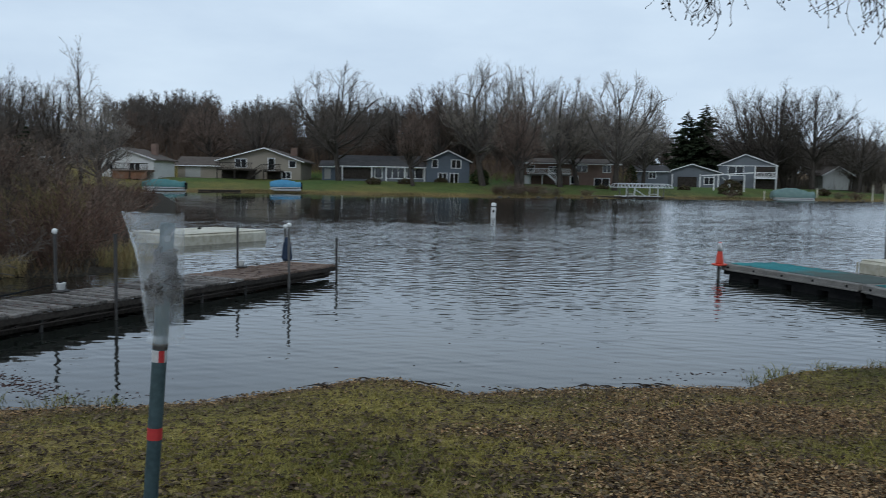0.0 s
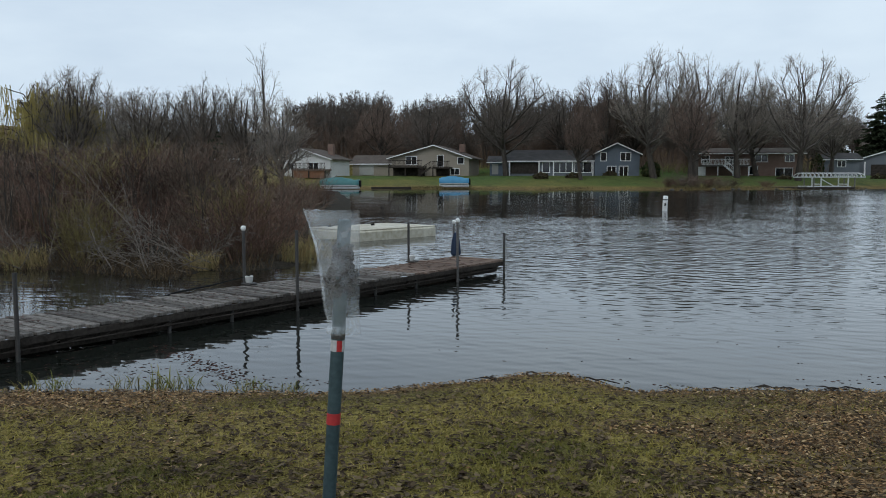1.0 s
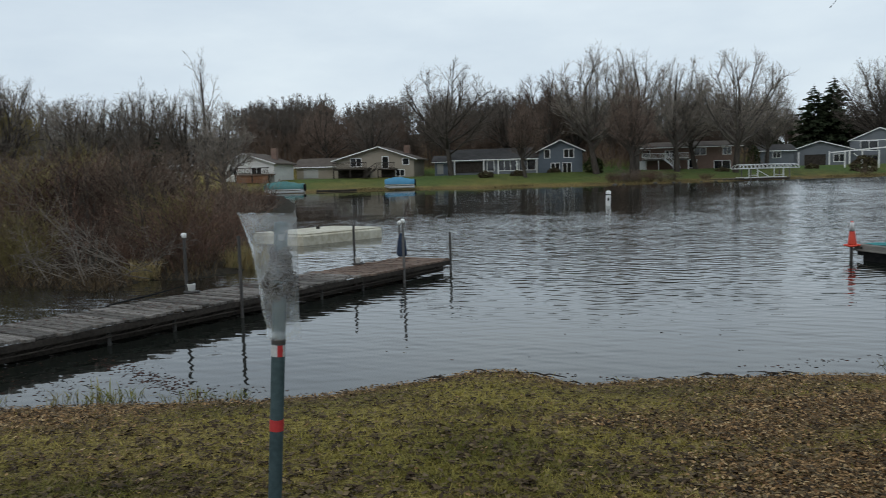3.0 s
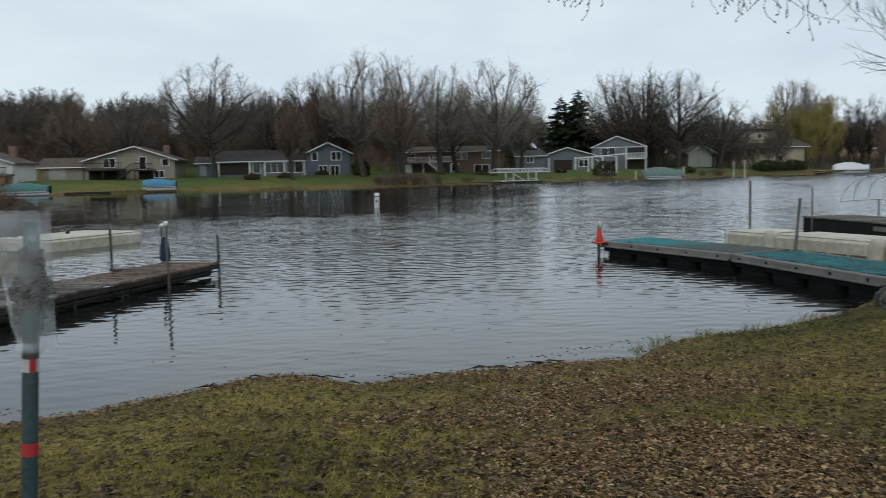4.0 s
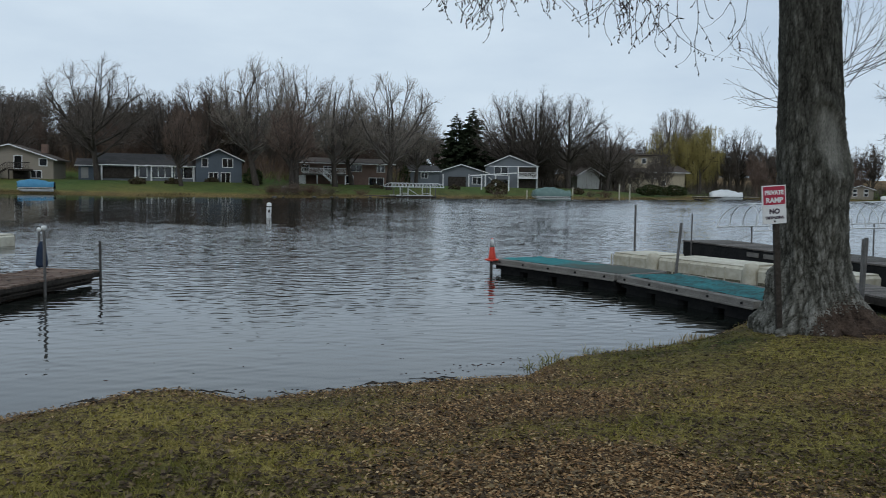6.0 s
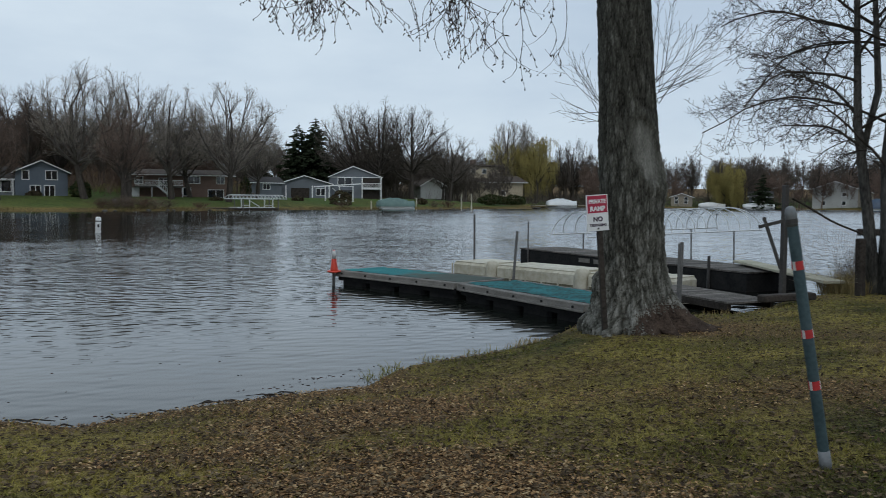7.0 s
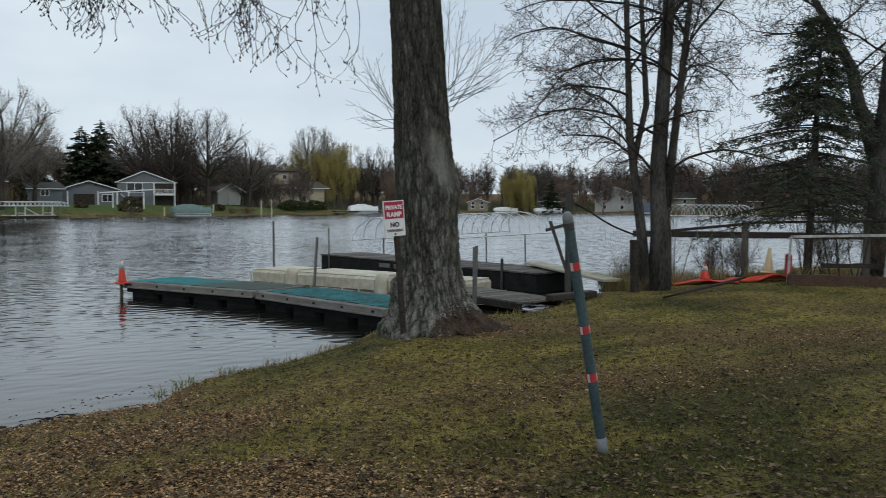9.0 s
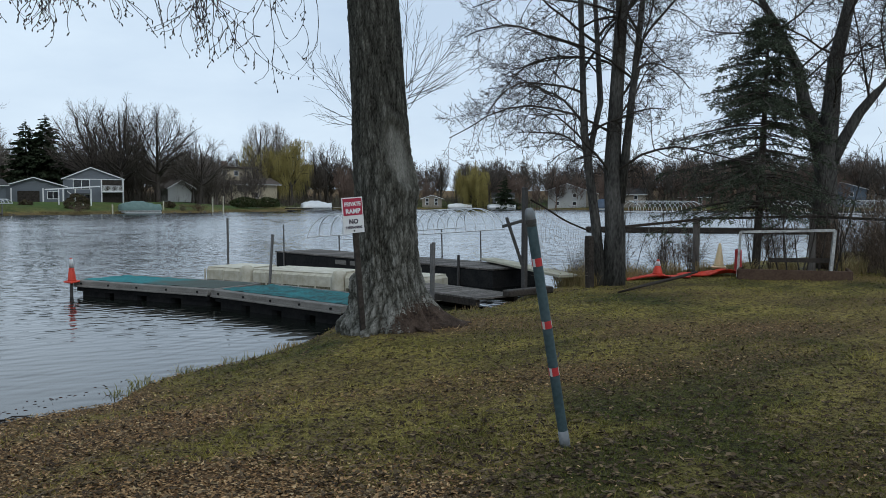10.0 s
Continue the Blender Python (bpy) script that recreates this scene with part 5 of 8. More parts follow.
lift = thing("boat_lift", span((25.8, 128), (35.2, 131)), "white metal boat lift standing in the shallows", "boat lift")
for y in (-1.2, 1.2):
    part("rail", beam((-4.0, y, 0.42), (2.6, y, 0.42), 0.12, 0.16), M_ALU, lift)
    for x in (-1.9, 2.2):
        part("post", beam((x, y, -0.8), (x, y, 1.8), 0.13, 0.13), M_ALU, lift)
for x in (-1.9, 2.2):
    part("cross_member", beam((x, -1.2, 0.75), (x, 1.2, 0.75), 0.12, 0.14), M_ALU, lift)
part("brace", beam((-1.9, -1.2, 1.5), (0.1, -1.2, 0.45), 0.09, 0.09), M_ALU, lift)
simple_dock((22, 127.5), (33.5, 128.5), 1.4, 0.4, "grey dock along the far lawn")
simple_dock((116, 186), (140, 194), 1.5, 0.6, "pale dock before the willow", M_CREAM)
simple_dock((46.5, 36), (54.5, 23.5), 1.4, 0.32, "dark dock under the distant lifts", M_TIMBER)
simple_dock((96, 153), (99, 156.5), 1.2, 0.35, "small dock on the point")
simple_dock((-34, 115.5), (-28.5, 117.2), 1.2, 0.35, "low dark dock beside the aqua boat", M_TIMBER)
for k, (x, y, h) in enumerate(((65.5, 147, 2.2), (75.5, 147.5, 3.0), (78, 148, 3.1), (52.8, 138, 1.6))):
    tagged(part("mooring_post", rod((x, y, -1), (x, y, h), 0.13, n=8), M_CREAM), "pale wooden mooring post in the water", "post", "mooring posts")



def build_far_edge():
    """Dry sedge in uneven clumps along the far waterline."""
    rng = np.random.default_rng(220)
    n = 9000
    k = rng.integers(0, len(FAR_EDGE) - 1, n)
    u = rng.uniform(0, 1, n)
    p, q = FAR_EDGE[k], FAR_EDGE[k + 1]
    xy = p + (q - p) * u[:, None] + np.stack([rng.normal(0, 0.3, n), np.abs(rng.normal(0, 0.9, n)) - 0.2], 1)
    x, y = xy[:, 0], xy[:, 1]
    clump = np.clip(0.5 + soft_noise(x, y, 2.2, 61), 0, 1)
    keep = rng.uniform(0, 1, n) < clump
    x, y, clump = x[keep], y[keep], clump[keep]
    n = len(x)
    h, a, w = rng.uniform(0.08, 0.28, n) * (0.4 + clump), rng.uniform(0, 6.28, n), rng.uniform(0.02, 0.05, n)
    z = np.maximum(land(x, y), 0)
    lean = rng.normal(0, 0.5, (n, 2)) * h[:, None]
    v = np.stack([np.stack([x - np.cos(a) * w, y - np.sin(a) * w, z - 0.05], 1), np.stack([x + np.cos(a) * w, y + np.sin(a) * w, z - 0.05], 1), np.stack([x + lean[:, 0], y + lean[:, 1], z + h], 1)], 1).reshape(-1, 3)
    tagged(mesh_of("shore_sedge", v, np.arange(len(v)).reshape(-1, 3), island_mat("far_sedge", ((0.06, 0.042, 0.026), (0.17, 0.125, 0.062), (0.10, 0.10, 0.035), (0.24, 0.18, 0.09)))), "dry sedge and weeds along the far waterline", "grass", kind="stuff")


FAR_EDGE = np.array([(-34, 117), (-25, 119), (-9, 115), (8, 116), (24, 126), (40, 133), (57, 139), (78, 148), (88, 153)], float)
build_far_edge()


def stone(seed, size, label):
    """A rounded uneven stone."""
    rng = np.random.default_rng(seed)
    bm = bmesh.new()
    bmesh.ops.create_icosphere(bm, subdivisions=2, radius=size)
    for q in bm.verts:
        q.co = q.co * (1 + 0.25 * noise.noise(q.co / size * 1.3 + Vector((seed, 0, 0))))
        q.co.z *= 0.6
    return tagged(part("shore_stone", bm, M_STONE, smooth=True), label, "stone", "stones on the far waterline")


M_STONE = mat("grey_field_stone", (0.05, 0.046, 0.042), (0.13, 0.122, 0.112), 0.9, 2, 14, 0.02)
rng = np.random.default_rng(222)
for k in range(20):
    u = rng.uniform(0.0, 1.0)
    x = 6 + 30 * u if k % 3 else 60 + 25 * u
    y = float(np.interp(x, FAR_EDGE[:, 0], FAR_EDGE[:, 1])) + rng.uniform(-0.3, 0.5)
    stone(230 + k, rng.uniform(0.18, 0.4), "grey field stone at the far waterline").matrix_basis = pose(x, y, 0.05, 0, 0, 40 * k)

# white garden pergola and swing frame on the lawn before the garage
g = thing("pergola", pose(51.5, 152, 0), "white garden pergola at the far shore", "pergola")
for x in (-2.6, 0.2, 2.9):
    part("post", box(x - 0.09, x + 0.09, -0.1, 0.1, 1.0, 4.3), M_TRIM, g)
for y in (-0.9, 0.0, 0.9):
    part("beam", beam((-4.6, y, 4.1), (4.2, y, 4.75), 0.09, 0.2), M_TRIM, g)
part("brace", beam((-1.2, 0, 3.9), (1.6, 0, 1.4), 0.1, 0.14), M_TRIM, g)
for k, (x, y) in enumerate(((9.6, 122.4), (10.9, 122.6))):
    c = thing("lawn_chair", pose(x, y, ground_z(x, y), 0, 0, 20), "pale grey lawn chair on the far bank", "chair", "lawn chairs")
    part("seat", box(-0.35, 0.35, -0.35, 0.35, 0.38, 0.45, 0.02), M_RIM, c)
    part("backrest", box(-0.35, 0.35, 0.3, 0.38, 0.45, 1.0, 0.02), M_RIM, c)
    for sx in (-0.3, 0.3):
        for sy in (-0.3, 0.3):
            part("leg", box(sx - 0.04, sx + 0.04, sy - 0.04, sy + 0.04, 0, 0.39), M_RIM, c)

b = thing("marker_buoy", pose(2.85, 48.1, 0, 0, 2, 0), "white cylindrical marker buoy floating on the lake", "buoy")
part("body", lathe([(0.12, -0.3), (0.14, -0.28), (0.14, 0.78), (0.12, 0.83), (0.06, 0.86)], 18), M_WHITE, b, smooth=True)
part("band", lathe([(0.144, 0.60), (0.144, 0.66)], 18), M_PIPE_DARK, b, "dark painted band")
part("mark", box(-0.05, 0.05, -0.15, -0.12, 0.30, 0.46), M_PIPE_DARK, b)
part("ballast", lathe([(0.1, -0.6), (0.12, -0.5), (0.12, -0.29)], 12), M_BLACK, b)

# ---------- marsh brush ----------
def shrub(seed, height, stems, material, label):
    rng = np.random.default_rng(seed)
    root = thing("marsh_shrub", pose(0, 0, 0), label, "shrub", "brush in the marsh")
    main, twigs = [], []
    for _ in range(stems):
        a, u = rng.uniform(0, 6.28), rng.uniform(0.05, 1)
        out = []
        h = height * rng.uniform(0.55, 1.05)
        way = (math.cos(a) * 0.5 * u + rng.normal(0, 0.1), math.sin(a) * 0.5 * u + rng.normal(0, 0.1), 1)
        grow(rng, (0.5 * u * math.cos(a), 0.5 * u * math.sin(a), -0.1), way, h, 0.010, 0, ((4, 0.10, 0.03, 8, 0.2, 32, 0.42), (2, 0.14, 0.06, 3, 0.2, 34, 0.5), (1, 0.1, 0, 0, 0, 0, 0)), out)
        main += [(p, np.maximum(r, 0.0055)) for lv, p, r in out if lv == 0]
        twigs += [(p, np.maximum(r, 0.0045)) for lv, p, r in out if lv > 0]
    v, f = tubes(main, 3)
    mesh_of("stem_clump", v, f, material, root)
    v, f = ribbons(twigs, seed)
    mesh_of("crown", v, f, material, root)
    return root


SHRUBS = [shrub(40, 1.9, 46, M_SHRUB_GREY, "grey-brown leafless brush in the marsh"), shrub(41, 1.7, 46, M_SHRUB, "dense reddish-brown leafless brush in the marsh"), shrub(42, 2.0, 40, M_SHRUB_GREY, "grey-brown leafless brush in the marsh"), shrub(43, 1.8, 44, M_SHRUB, "dense reddish-brown leafless brush in the marsh"), shrub(44, 2.1, 40, M_SALLOW, "yellowish-green sallow brush in the marsh")]
rng = np.random.default_rng(77)
spots = []
for y0, y1, n, k0, k1 in ((15.9, 18.5, 16, 0.42, 0.72), (19, 24, 15, 0.6, 0.85), (25, 34, 24, 1.2, 1.55), (36, 52, 24, 1.6, 2.2)):
    for k in range(n):
        y = rng.uniform(y0, y1)
        edge = -7.6 - max(0, y - 17) * 0.285
        x = edge - 0.4 - (0.55 * y + 3) * (k + rng.uniform(0, 1)) / n
        size = rng.uniform(k0, k1)
        spots.append((x, y, min(size, 0.92) if x > edge - 0.11 * y else size))
spots += [(-7.9, 17.0, 0.8), (-8.6, 19.4, 0.95), (-9.9, 24.5, 1.1)]
for k, (x, y, s) in enumerate(spots):
    w = (0, 1, 2, 3, 4, 1, 0, 3, 1, 2, 3, 0)[k % 12] if y > 19 or k < 5 else (1, 3, 0)[k % 3]
    ob = SHRUBS[k] if k < 5 else copy_thing(SHRUBS[w], pose(0, 0, 0))
    ob.matrix_basis = pose(x, y, max(0.0, ground_z(x, y)), 0, 0, 77 * k) @ Matrix.Diagonal((s * 1.15, s * 1.15, s, 1))


def tuft(seed, count, radius, height, lean, material, label, name="reed_tuft"):
    """A clump of dry blades."""
    rng = np.random.default_rng(seed)
    a, u = rng.uniform(0, 6.28, count), np.sqrt(rng.uniform(0, 1, count)) * radius
    p = np.stack([u * np.cos(a), u * np.sin(a), np.full(count, -0.05)], 1)
    h = height * rng.uniform(0.5, 1.1, count)
    d = np.stack([rng.normal(0, lean, count) * h, rng.normal(0, lean, count) * h, h], 1)
    x = np.stack([np.cos(a * 7), np.sin(a * 7), 0 * a], 1) * (0.006 + 0.004 * rng.uniform(0, 1, count))[:, None]
    mid = p + d * 0.6
    tip = p + d + np.stack([d[:, 0] * 0.5, d[:, 1] * 0.5, -0.18 * h * (np.abs(d[:, 0]) + np.abs(d[:, 1])) / height], 1)
    v = np.stack([p - x, p + x, mid + x, mid - x, tip], 1).reshape(-1, 3)
    b = np.arange(count) * 5
    f = [tuple(k) for k in np.stack([b, b + 1, b + 2, b + 3], 1).tolist()] + [tuple(k) for k in np.stack([b + 3, b + 2, b + 4], 1).tolist()]
    return tagged(mesh_of(name, v.tolist(), f, material), label, "reeds", "reed tufts")


TUFT = tuft(60, 220, 0.55, 0.75, 0.28, M_STRAW, "golden dry reed tuft at the marsh edge")
for k, (x, y, s) in enumerate(((-8.35, 15.9, 0.6), (-12.2, 15.5, 0.8), (-12.9, 15.4, 0.65), (-6.95, 17.7, 0.75), (-7.0, 18.9, 0.8), (-13.9, 15.6, 0.8), (13.9, 11.2, 0.6), (14.2, 11.3, 0.8), (14.8, 11.5, 0.6), (15.6, 11.6, 0.55), (16.8, 11.7, 0.6), (13.6, 10.75, 0.55), (13.5, 10.35, 0.45), (14.3, 10.5, 0.45), (14.9, 10.3, 0.4), (15.6, 10.3, 0.4), (16.1, 10.1, 0.5), (16.7, 9.6, 0.5), (17.3, 9.1, 0.55), (17.9, 8.4, 0.5), (18.3, 7.2, 0.6))):
    ob = TUFT if k == 0 else copy_thing(TUFT, pose(0, 0, 0))
    ob.matrix_basis = pose(x, y, max(0, ground_z(x, y)), 0, 0, 50 * k) @ Matrix.Diagonal((s, s, s, 1))


def sapling(seed, height, material, label):
    """One slender stem with few thin upright side shoots."""
    rng = np.random.default_rng(seed)
    root = thing("marsh_sapling", pose(0, 0, 0), label, "sapling", "saplings in the marsh")
    out = []
    for k in range(3):
        grow(rng, (rng.normal(0, 0.12), rng.normal(0, 0.12), -0.1), (rng.normal(0, 0.16), rng.normal(0, 0.16), 1), height * (1.0, 0.8, 0.62)[k], 0.017, 0, ((7, 0.06, 0.03, 7, 0.4, 30, 0.28), (3, 0.12, 0.05, 2, 0.2, 36, 0.45), (1, 0.1, 0, 0, 0, 0, 0)), out)
    v, f = tubes([(p, np.maximum(r, 0.006)) for lv, p, r in out if lv == 0], 4)
    mesh_of("stem_clump", v, f, material, root)
    v, f = ribbons([(p, np.maximum(r, 0.0045)) for lv, p, r in out if lv > 0], seed)
    mesh_of("crown", v, f, material, root)
    return root


SAPLINGS = [sapling(46, 3.6, M_TWIG_NEAR, "slender dark leafless sapling rising from the marsh"), sapling(47, 3.2, M_SHRUB, "slender reddish leafless sapling rising from the marsh"), sapling(48, 3.9, M_TWIG_NEAR, "slender dark leafless sapling rising from the marsh"), sapling(49, 3.4, M_SHRUB_GREY, "slender grey leafless sapling rising from the marsh")]
for k, (x, y, s) in enumerate(((7.6, 118.5, 1.2), (9.3, 119.0, 1.5), (11.0, 120.0, 1.3), (12.6, 121.2, 1.6), (14.4, 121.6, 1.2), (16.4, 123.0, 1.0), (21.5, 126.5, 0.9), (47.5, 137.6, 1.1), (69.0, 146.5, 1.0), (72.5, 147.5, 1.3))):
    ob = copy_thing(SHRUBS[(1, 0, 2)[k % 3]], pose(0, 0, 0))
    ob["label"], ob["group"] = "leafless brush on the far bank", "brush on the far bank"
    ob.matrix_basis = pose(x, y, ground_z(x, y), 0, 0, 71 * k) @ Matrix.Diagonal((s * 1.3, s * 1.3, s * 0.6, 1))
rng = np.random.default_rng(78)
for k in range(38):
    y = 15.8 + 9 * rng.uniform() ** 1.4
    x = -8.4 - max(0, y - 17) * 0.285 - (0.55 * y + 2) * (k + rng.uniform()) / 38
    s = rng.uniform(0.72, 1.0) * (0.8 if k < 12 else 1.0)
    ob = SAPLINGS[k] if k < 4 else copy_thing(SAPLINGS[k % 4], pose(0, 0, 0))
    ob.matrix_basis = pose(x, y, max(0.0, ground_z(x, y)), 0, 0, 83 * k) @ Matrix.Diagonal((s, s, s, 1))
# pale fallen saplings leaning out of the brush
FALLEN = [((-8.2, 15.2, 0.25), (-12.8, 16.4, 1.75)), ((-8.0, 15.6, 0.2), (-11.9, 17.2, 1.5)), ((-7.9, 15.3, 0.1), (-9.6, 15.0, 0.7)), ((-8.6, 15.0, 0.05), (-7.2, 15.9, 0.75)), ((-9.3, 15.1, 0.05), (-10.4, 14.9, 0.55)), ((-8.9, 14.7, 0.05), (-10.0, 15.8, 0.9))]
rng = np.random.default_rng(79)
for _ in range(16):
    x, y, a = rng.uniform(-12.5, -7.9), rng.uniform(15.0, 16.6), rng.uniform(0, 3.14)
    FALLEN.append(((x, y, 0.05), (x + 1.3 * math.cos(a), y + 0.5 * math.sin(a), rng.uniform(0.35, 1.1))))
for k, (p, q) in enumerate(FALLEN):
    out = []
    d = np.array(q) - np.array(p)
    grow(np.random.default_rng(90 + k), p, d, float(np.linalg.norm(d)), 0.011, 0, ((7, 0.09, 0, 14, 0.2, 44, 0.25), (2, 0.15, 0, 5, 0.2, 40, 0.5), (1, 0.1, 0, 0, 0, 0, 0)), out)
    t = thing("fallen_sapling", pose(0, 0, 0), "pale leaning dead sapling over the marsh edge", "branch", "fallen saplings")
    v, f = tubes([(a, np.maximum(r, 0.005)) for lv, a, r in out if lv == 0], 6)
    mesh_of("stem", v, f, M_DEADWOOD, t)
    v, f = tubes([(a, np.maximum(r, 0.004)) for lv, a, r in out if lv > 0], 3)
    mesh_of("side_growth", v, f, M_DEADWOOD, t)

def build_marsh_grass():
    """Dead flattened grass and sedge along the marsh front."""
    rng = np.random.default_rng(210)
    n = 20000
    y = 14.2 + 14 * rng.uniform(0, 1, n) ** 2.2
    x = -6.6 - 0.25 * (y - 15) - rng.uniform(0, 1, n) * (9 + 0.5 * y)
    s = shore_distance(x, y)
    keep = (s > -0.15) & (s < 3.0)
    x, y = x[keep], y[keep]
    n = len(x)
    h = rng.uniform(0.1, 0.42, n) * (0.7 + 0.5 * np.abs(soft_noise(x, y, 1.0, 21)))
    a, w = rng.uniform(0, 6.28, n), rng.uniform(0.006, 0.013, n)
    z = np.maximum(land(x, y), 0)
    lean = rng.normal(0, 0.6, (n, 2)) * h[:, None]
    v = np.stack([np.stack([x - np.cos(a) * w, y - np.sin(a) * w, z - 0.02], 1), np.stack([x + np.cos(a) * w, y + np.sin(a) * w, z - 0.02], 1), np.stack([x + lean[:, 0], y + lean[:, 1], z + h], 1)], 1).reshape(-1, 3)
    tagged(mesh_of("marsh_grass", v, np.arange(len(v)).reshape(-1, 3), island_mat("dead_sedge", ((0.030, 0.021, 0.014), (0.070, 0.047, 0.029), (0.13, 0.092, 0.050), (0.048, 0.033, 0.022)))), "flattened brown sedge along the marsh front", "grass", kind="stuff")


build_marsh_grass()

# ---------- the long plank dock ----------
END, ALONG = Vector((-2.12, 16.7, 0)), Vector((0.406, 0.914, 0))
LEFT_DOCK = pose(END.x, END.y, 0, 0, 0, math.degrees(math.atan2(-ALONG.x, ALONG.y)))
dock = thing("plank_dock", LEFT_DOCK, "long weathered plank dock on thin posts over the water", "dock")
rng = np.random.default_rng(5)
PLANKS = []
for brown in (0, 1):
    for k in range(3):
        bm = box(-0.62 + 0.012 * k, 0.62 - 0.02 * (2 - k), -0.057 - 0.002 * k, 0.057 + 0.002 * k, -0.02, 0.02, 0.006)
        me = bpy.data.meshes.new("plank")
        bm.to_mesh(me)
        bm.free()
        me.materials.append(M_PLANK_BROWN if brown else M_PLANK)
        PLANKS.append(me)
s = 0.07
k = 0
while s < 12.9:
    ob = new("plank", PLANKS[(3 if s < 3.05 else 0) + k % 3])
    ob.parent = dock
    gap = 0.003 * rng.normal()
    ob.matrix_basis = pose(-0.6 + 0.01 * rng.normal(), -s, 0.262 + 0.005 * rng.normal() - (0.004 if s < 3 else 0), rng.normal(0, 1.6), rng.normal(0, 0.35), rng.normal(0, 0.6))
    s += 0.146 + abs(gap) + (0.012 if rng.uniform() < 0.2 else 0) + (0.05 if abs(s - 3.05) < 0.08 else 0)
    k += 1
for x in (-0.02, -0.6, -1.18):
    part("stringer", box(x - 0.03, x + 0.03, -12.9, -0.02, 0.165, 0.238), M_TIMBER, dock, "dark side beam")
for y in (-0.4, -3.05, -5.2, -7.3, -9.4, -11.3):
    part("cross_beam", box(-1.14, -0.06, y - 0.03, y + 0.03, 0.085, 0.163), M_TIMBER, dock)
for x, y, top, dark in ((0.02, -0.06, 0.82, 1), (0.02, -1.72, 1.12, 0), (-1.22, -0.05, 0.98, 0), (-1.22, -1.6, 1.06, 1), (0.03, -5.85, 1.18, 1), (-1.22, -5.75, 1.14, 1), (0.03, -9.95, 0.95, 1), (-0.05, -8.0, 0.2, 1), (-0.05, -4.0, 0.2, 1), (-0.05, -2.9, 0.2, 1), (-0.05, -7.0, 0.2, 1)):
    post = part("post", rod((x, y, -1.0), (x, y, top), 0.024, n=10), M_PIPE_DARK if dark else M_PIPE, dock)
    if (x, top) in ((0.02, 1.12), (-1.22, 0.98), (-1.22, 1.14)):
        bm = lathe([(0.026, top - 0.02), (0.036, top + 0.0), (0.042, top + 0.025), (0.034, top + 0.05), (0.012, top + 0.06)], 12)
        bm.transform(Matrix.Translation((x, y, 0)))
        part("cap", bm, M_WHITE, post, "round white post cap", smooth=True)
for k in range(40):
    y = -0.2 - 0.318 * k
    part("brace", rod((-0.0, y, 0.17), (-0.0, y - 0.318 * (0.5 if k % 2 else 1), 0.115), 0.006, n=5), M_TIMBER, dock)
# added dark strip that stands for the shaded underside of the deck
part("dark_strip", box(-0.16, -0.13, -12.85, -0.1, 0.03, 0.163), M_TIMBER, dock)
part("lower_rail", rod((0.0, -12.9, 0.112), (0.0, -0.1, 0.112), 0.010, n=6), M_TIMBER, dock)


def dock_leaves():
    """Dark wet leaves lying on the planks, and thin slivers that stand for shaded gaps."""
    rng = np.random.default_rng(211)
    n = 520
    x, y = rng.uniform(-1.17, -0.03, n), -0.3 - 12.3 * rng.uniform(0, 1, n)
    # this share is laid along the planks to paint in dark gaps
    gap = rng.uniform(0, 1, n) < 0.6
    a, size = np.where(gap, rng.normal(0, 0.2, n), rng.uniform(0, 6.28, n)), rng.uniform(0.018, 0.045, n)
    thin = np.where(gap, 0.35, 0.6)
    ux, uy = np.cos(a) * size, np.sin(a) * size

    def at(p, q, up):
        return np.stack([x + p * ux - q * thin * uy, y + p * uy + q * thin * ux, np.full(n, 0.296) + up + 0.004 * np.sin(9 * x)], 1)

    v = np.stack([at(-1.5, 0, 0.0), at(-0.2, -0.8, 0.006), at(1.5, 0.1, 0.0), at(0.1, 0.9, 0.007)], 1).reshape(-1, 3)
    b = np.arange(n) * 4
    ob = mesh_of("fallen_leaves", v, np.concatenate([np.stack([b, b + 1, b + 2], 1), np.stack([b, b + 2, b + 3], 1)]), M_SOAKED)
    ob.matrix_basis = LEFT_DOCK
    tagged(ob, "dark wet leaves and thin slivers for plank-gap shade on the dock", "leaves", kind="stuff")


dock_leaves()
u = thing("wrapped_umbrella", LEFT_DOCK @ pose(-1.16, -0.07, 0.28), "dark blue wrapped cover hanging on a dock post", "umbrella")
part("cloth", lathe([(0.085, 0.02), (0.11, 0.06), (0.10, 0.2), (0.085, 0.34), (0.05, 0.46), (0.03, 0.5)], 9), mat("navy_cloth", (0.02, 0.03, 0.055), (0.035, 0.05, 0.08), 0.9, 8, 40, 0.005), u)
for x, y in ((-1.18, -1.6), (-1.17, -5.75)):
    u = thing("bucket", LEFT_DOCK @ pose(x, y + 0.05, 0.282), "small white bucket on the plank dock", "bucket", "buckets on the dock")
    part("body", lathe([(0.045, 0.03), (0.052, 0.035), (0.062, 0.12), (0.066, 0.125), (0.066, 0.135), (0.056, 0.135), (0.05, 0.05)], 14), M_WHITE, u, smooth=True)
    part("foot", box(-0.10, 0.10, -0.08, 0.08, -0.002, 0.03, 0.01), M_PIPE_DARK, u)
h = thing("hose", LEFT_DOCK @ pose(0, 0, 0), "black rope running over the dock's edge", "rope")
part("line", poly_tube(bmesh.new(), [(-1.2, -5.6, 0.42), (-1.3, -6.3, 0.33), (-1.25, -7.0, 0.3), (-1.4, -7.6, 0.15), (-1.9, -8.3, 0.02)], 0.014, 6), M_BLACK, h)

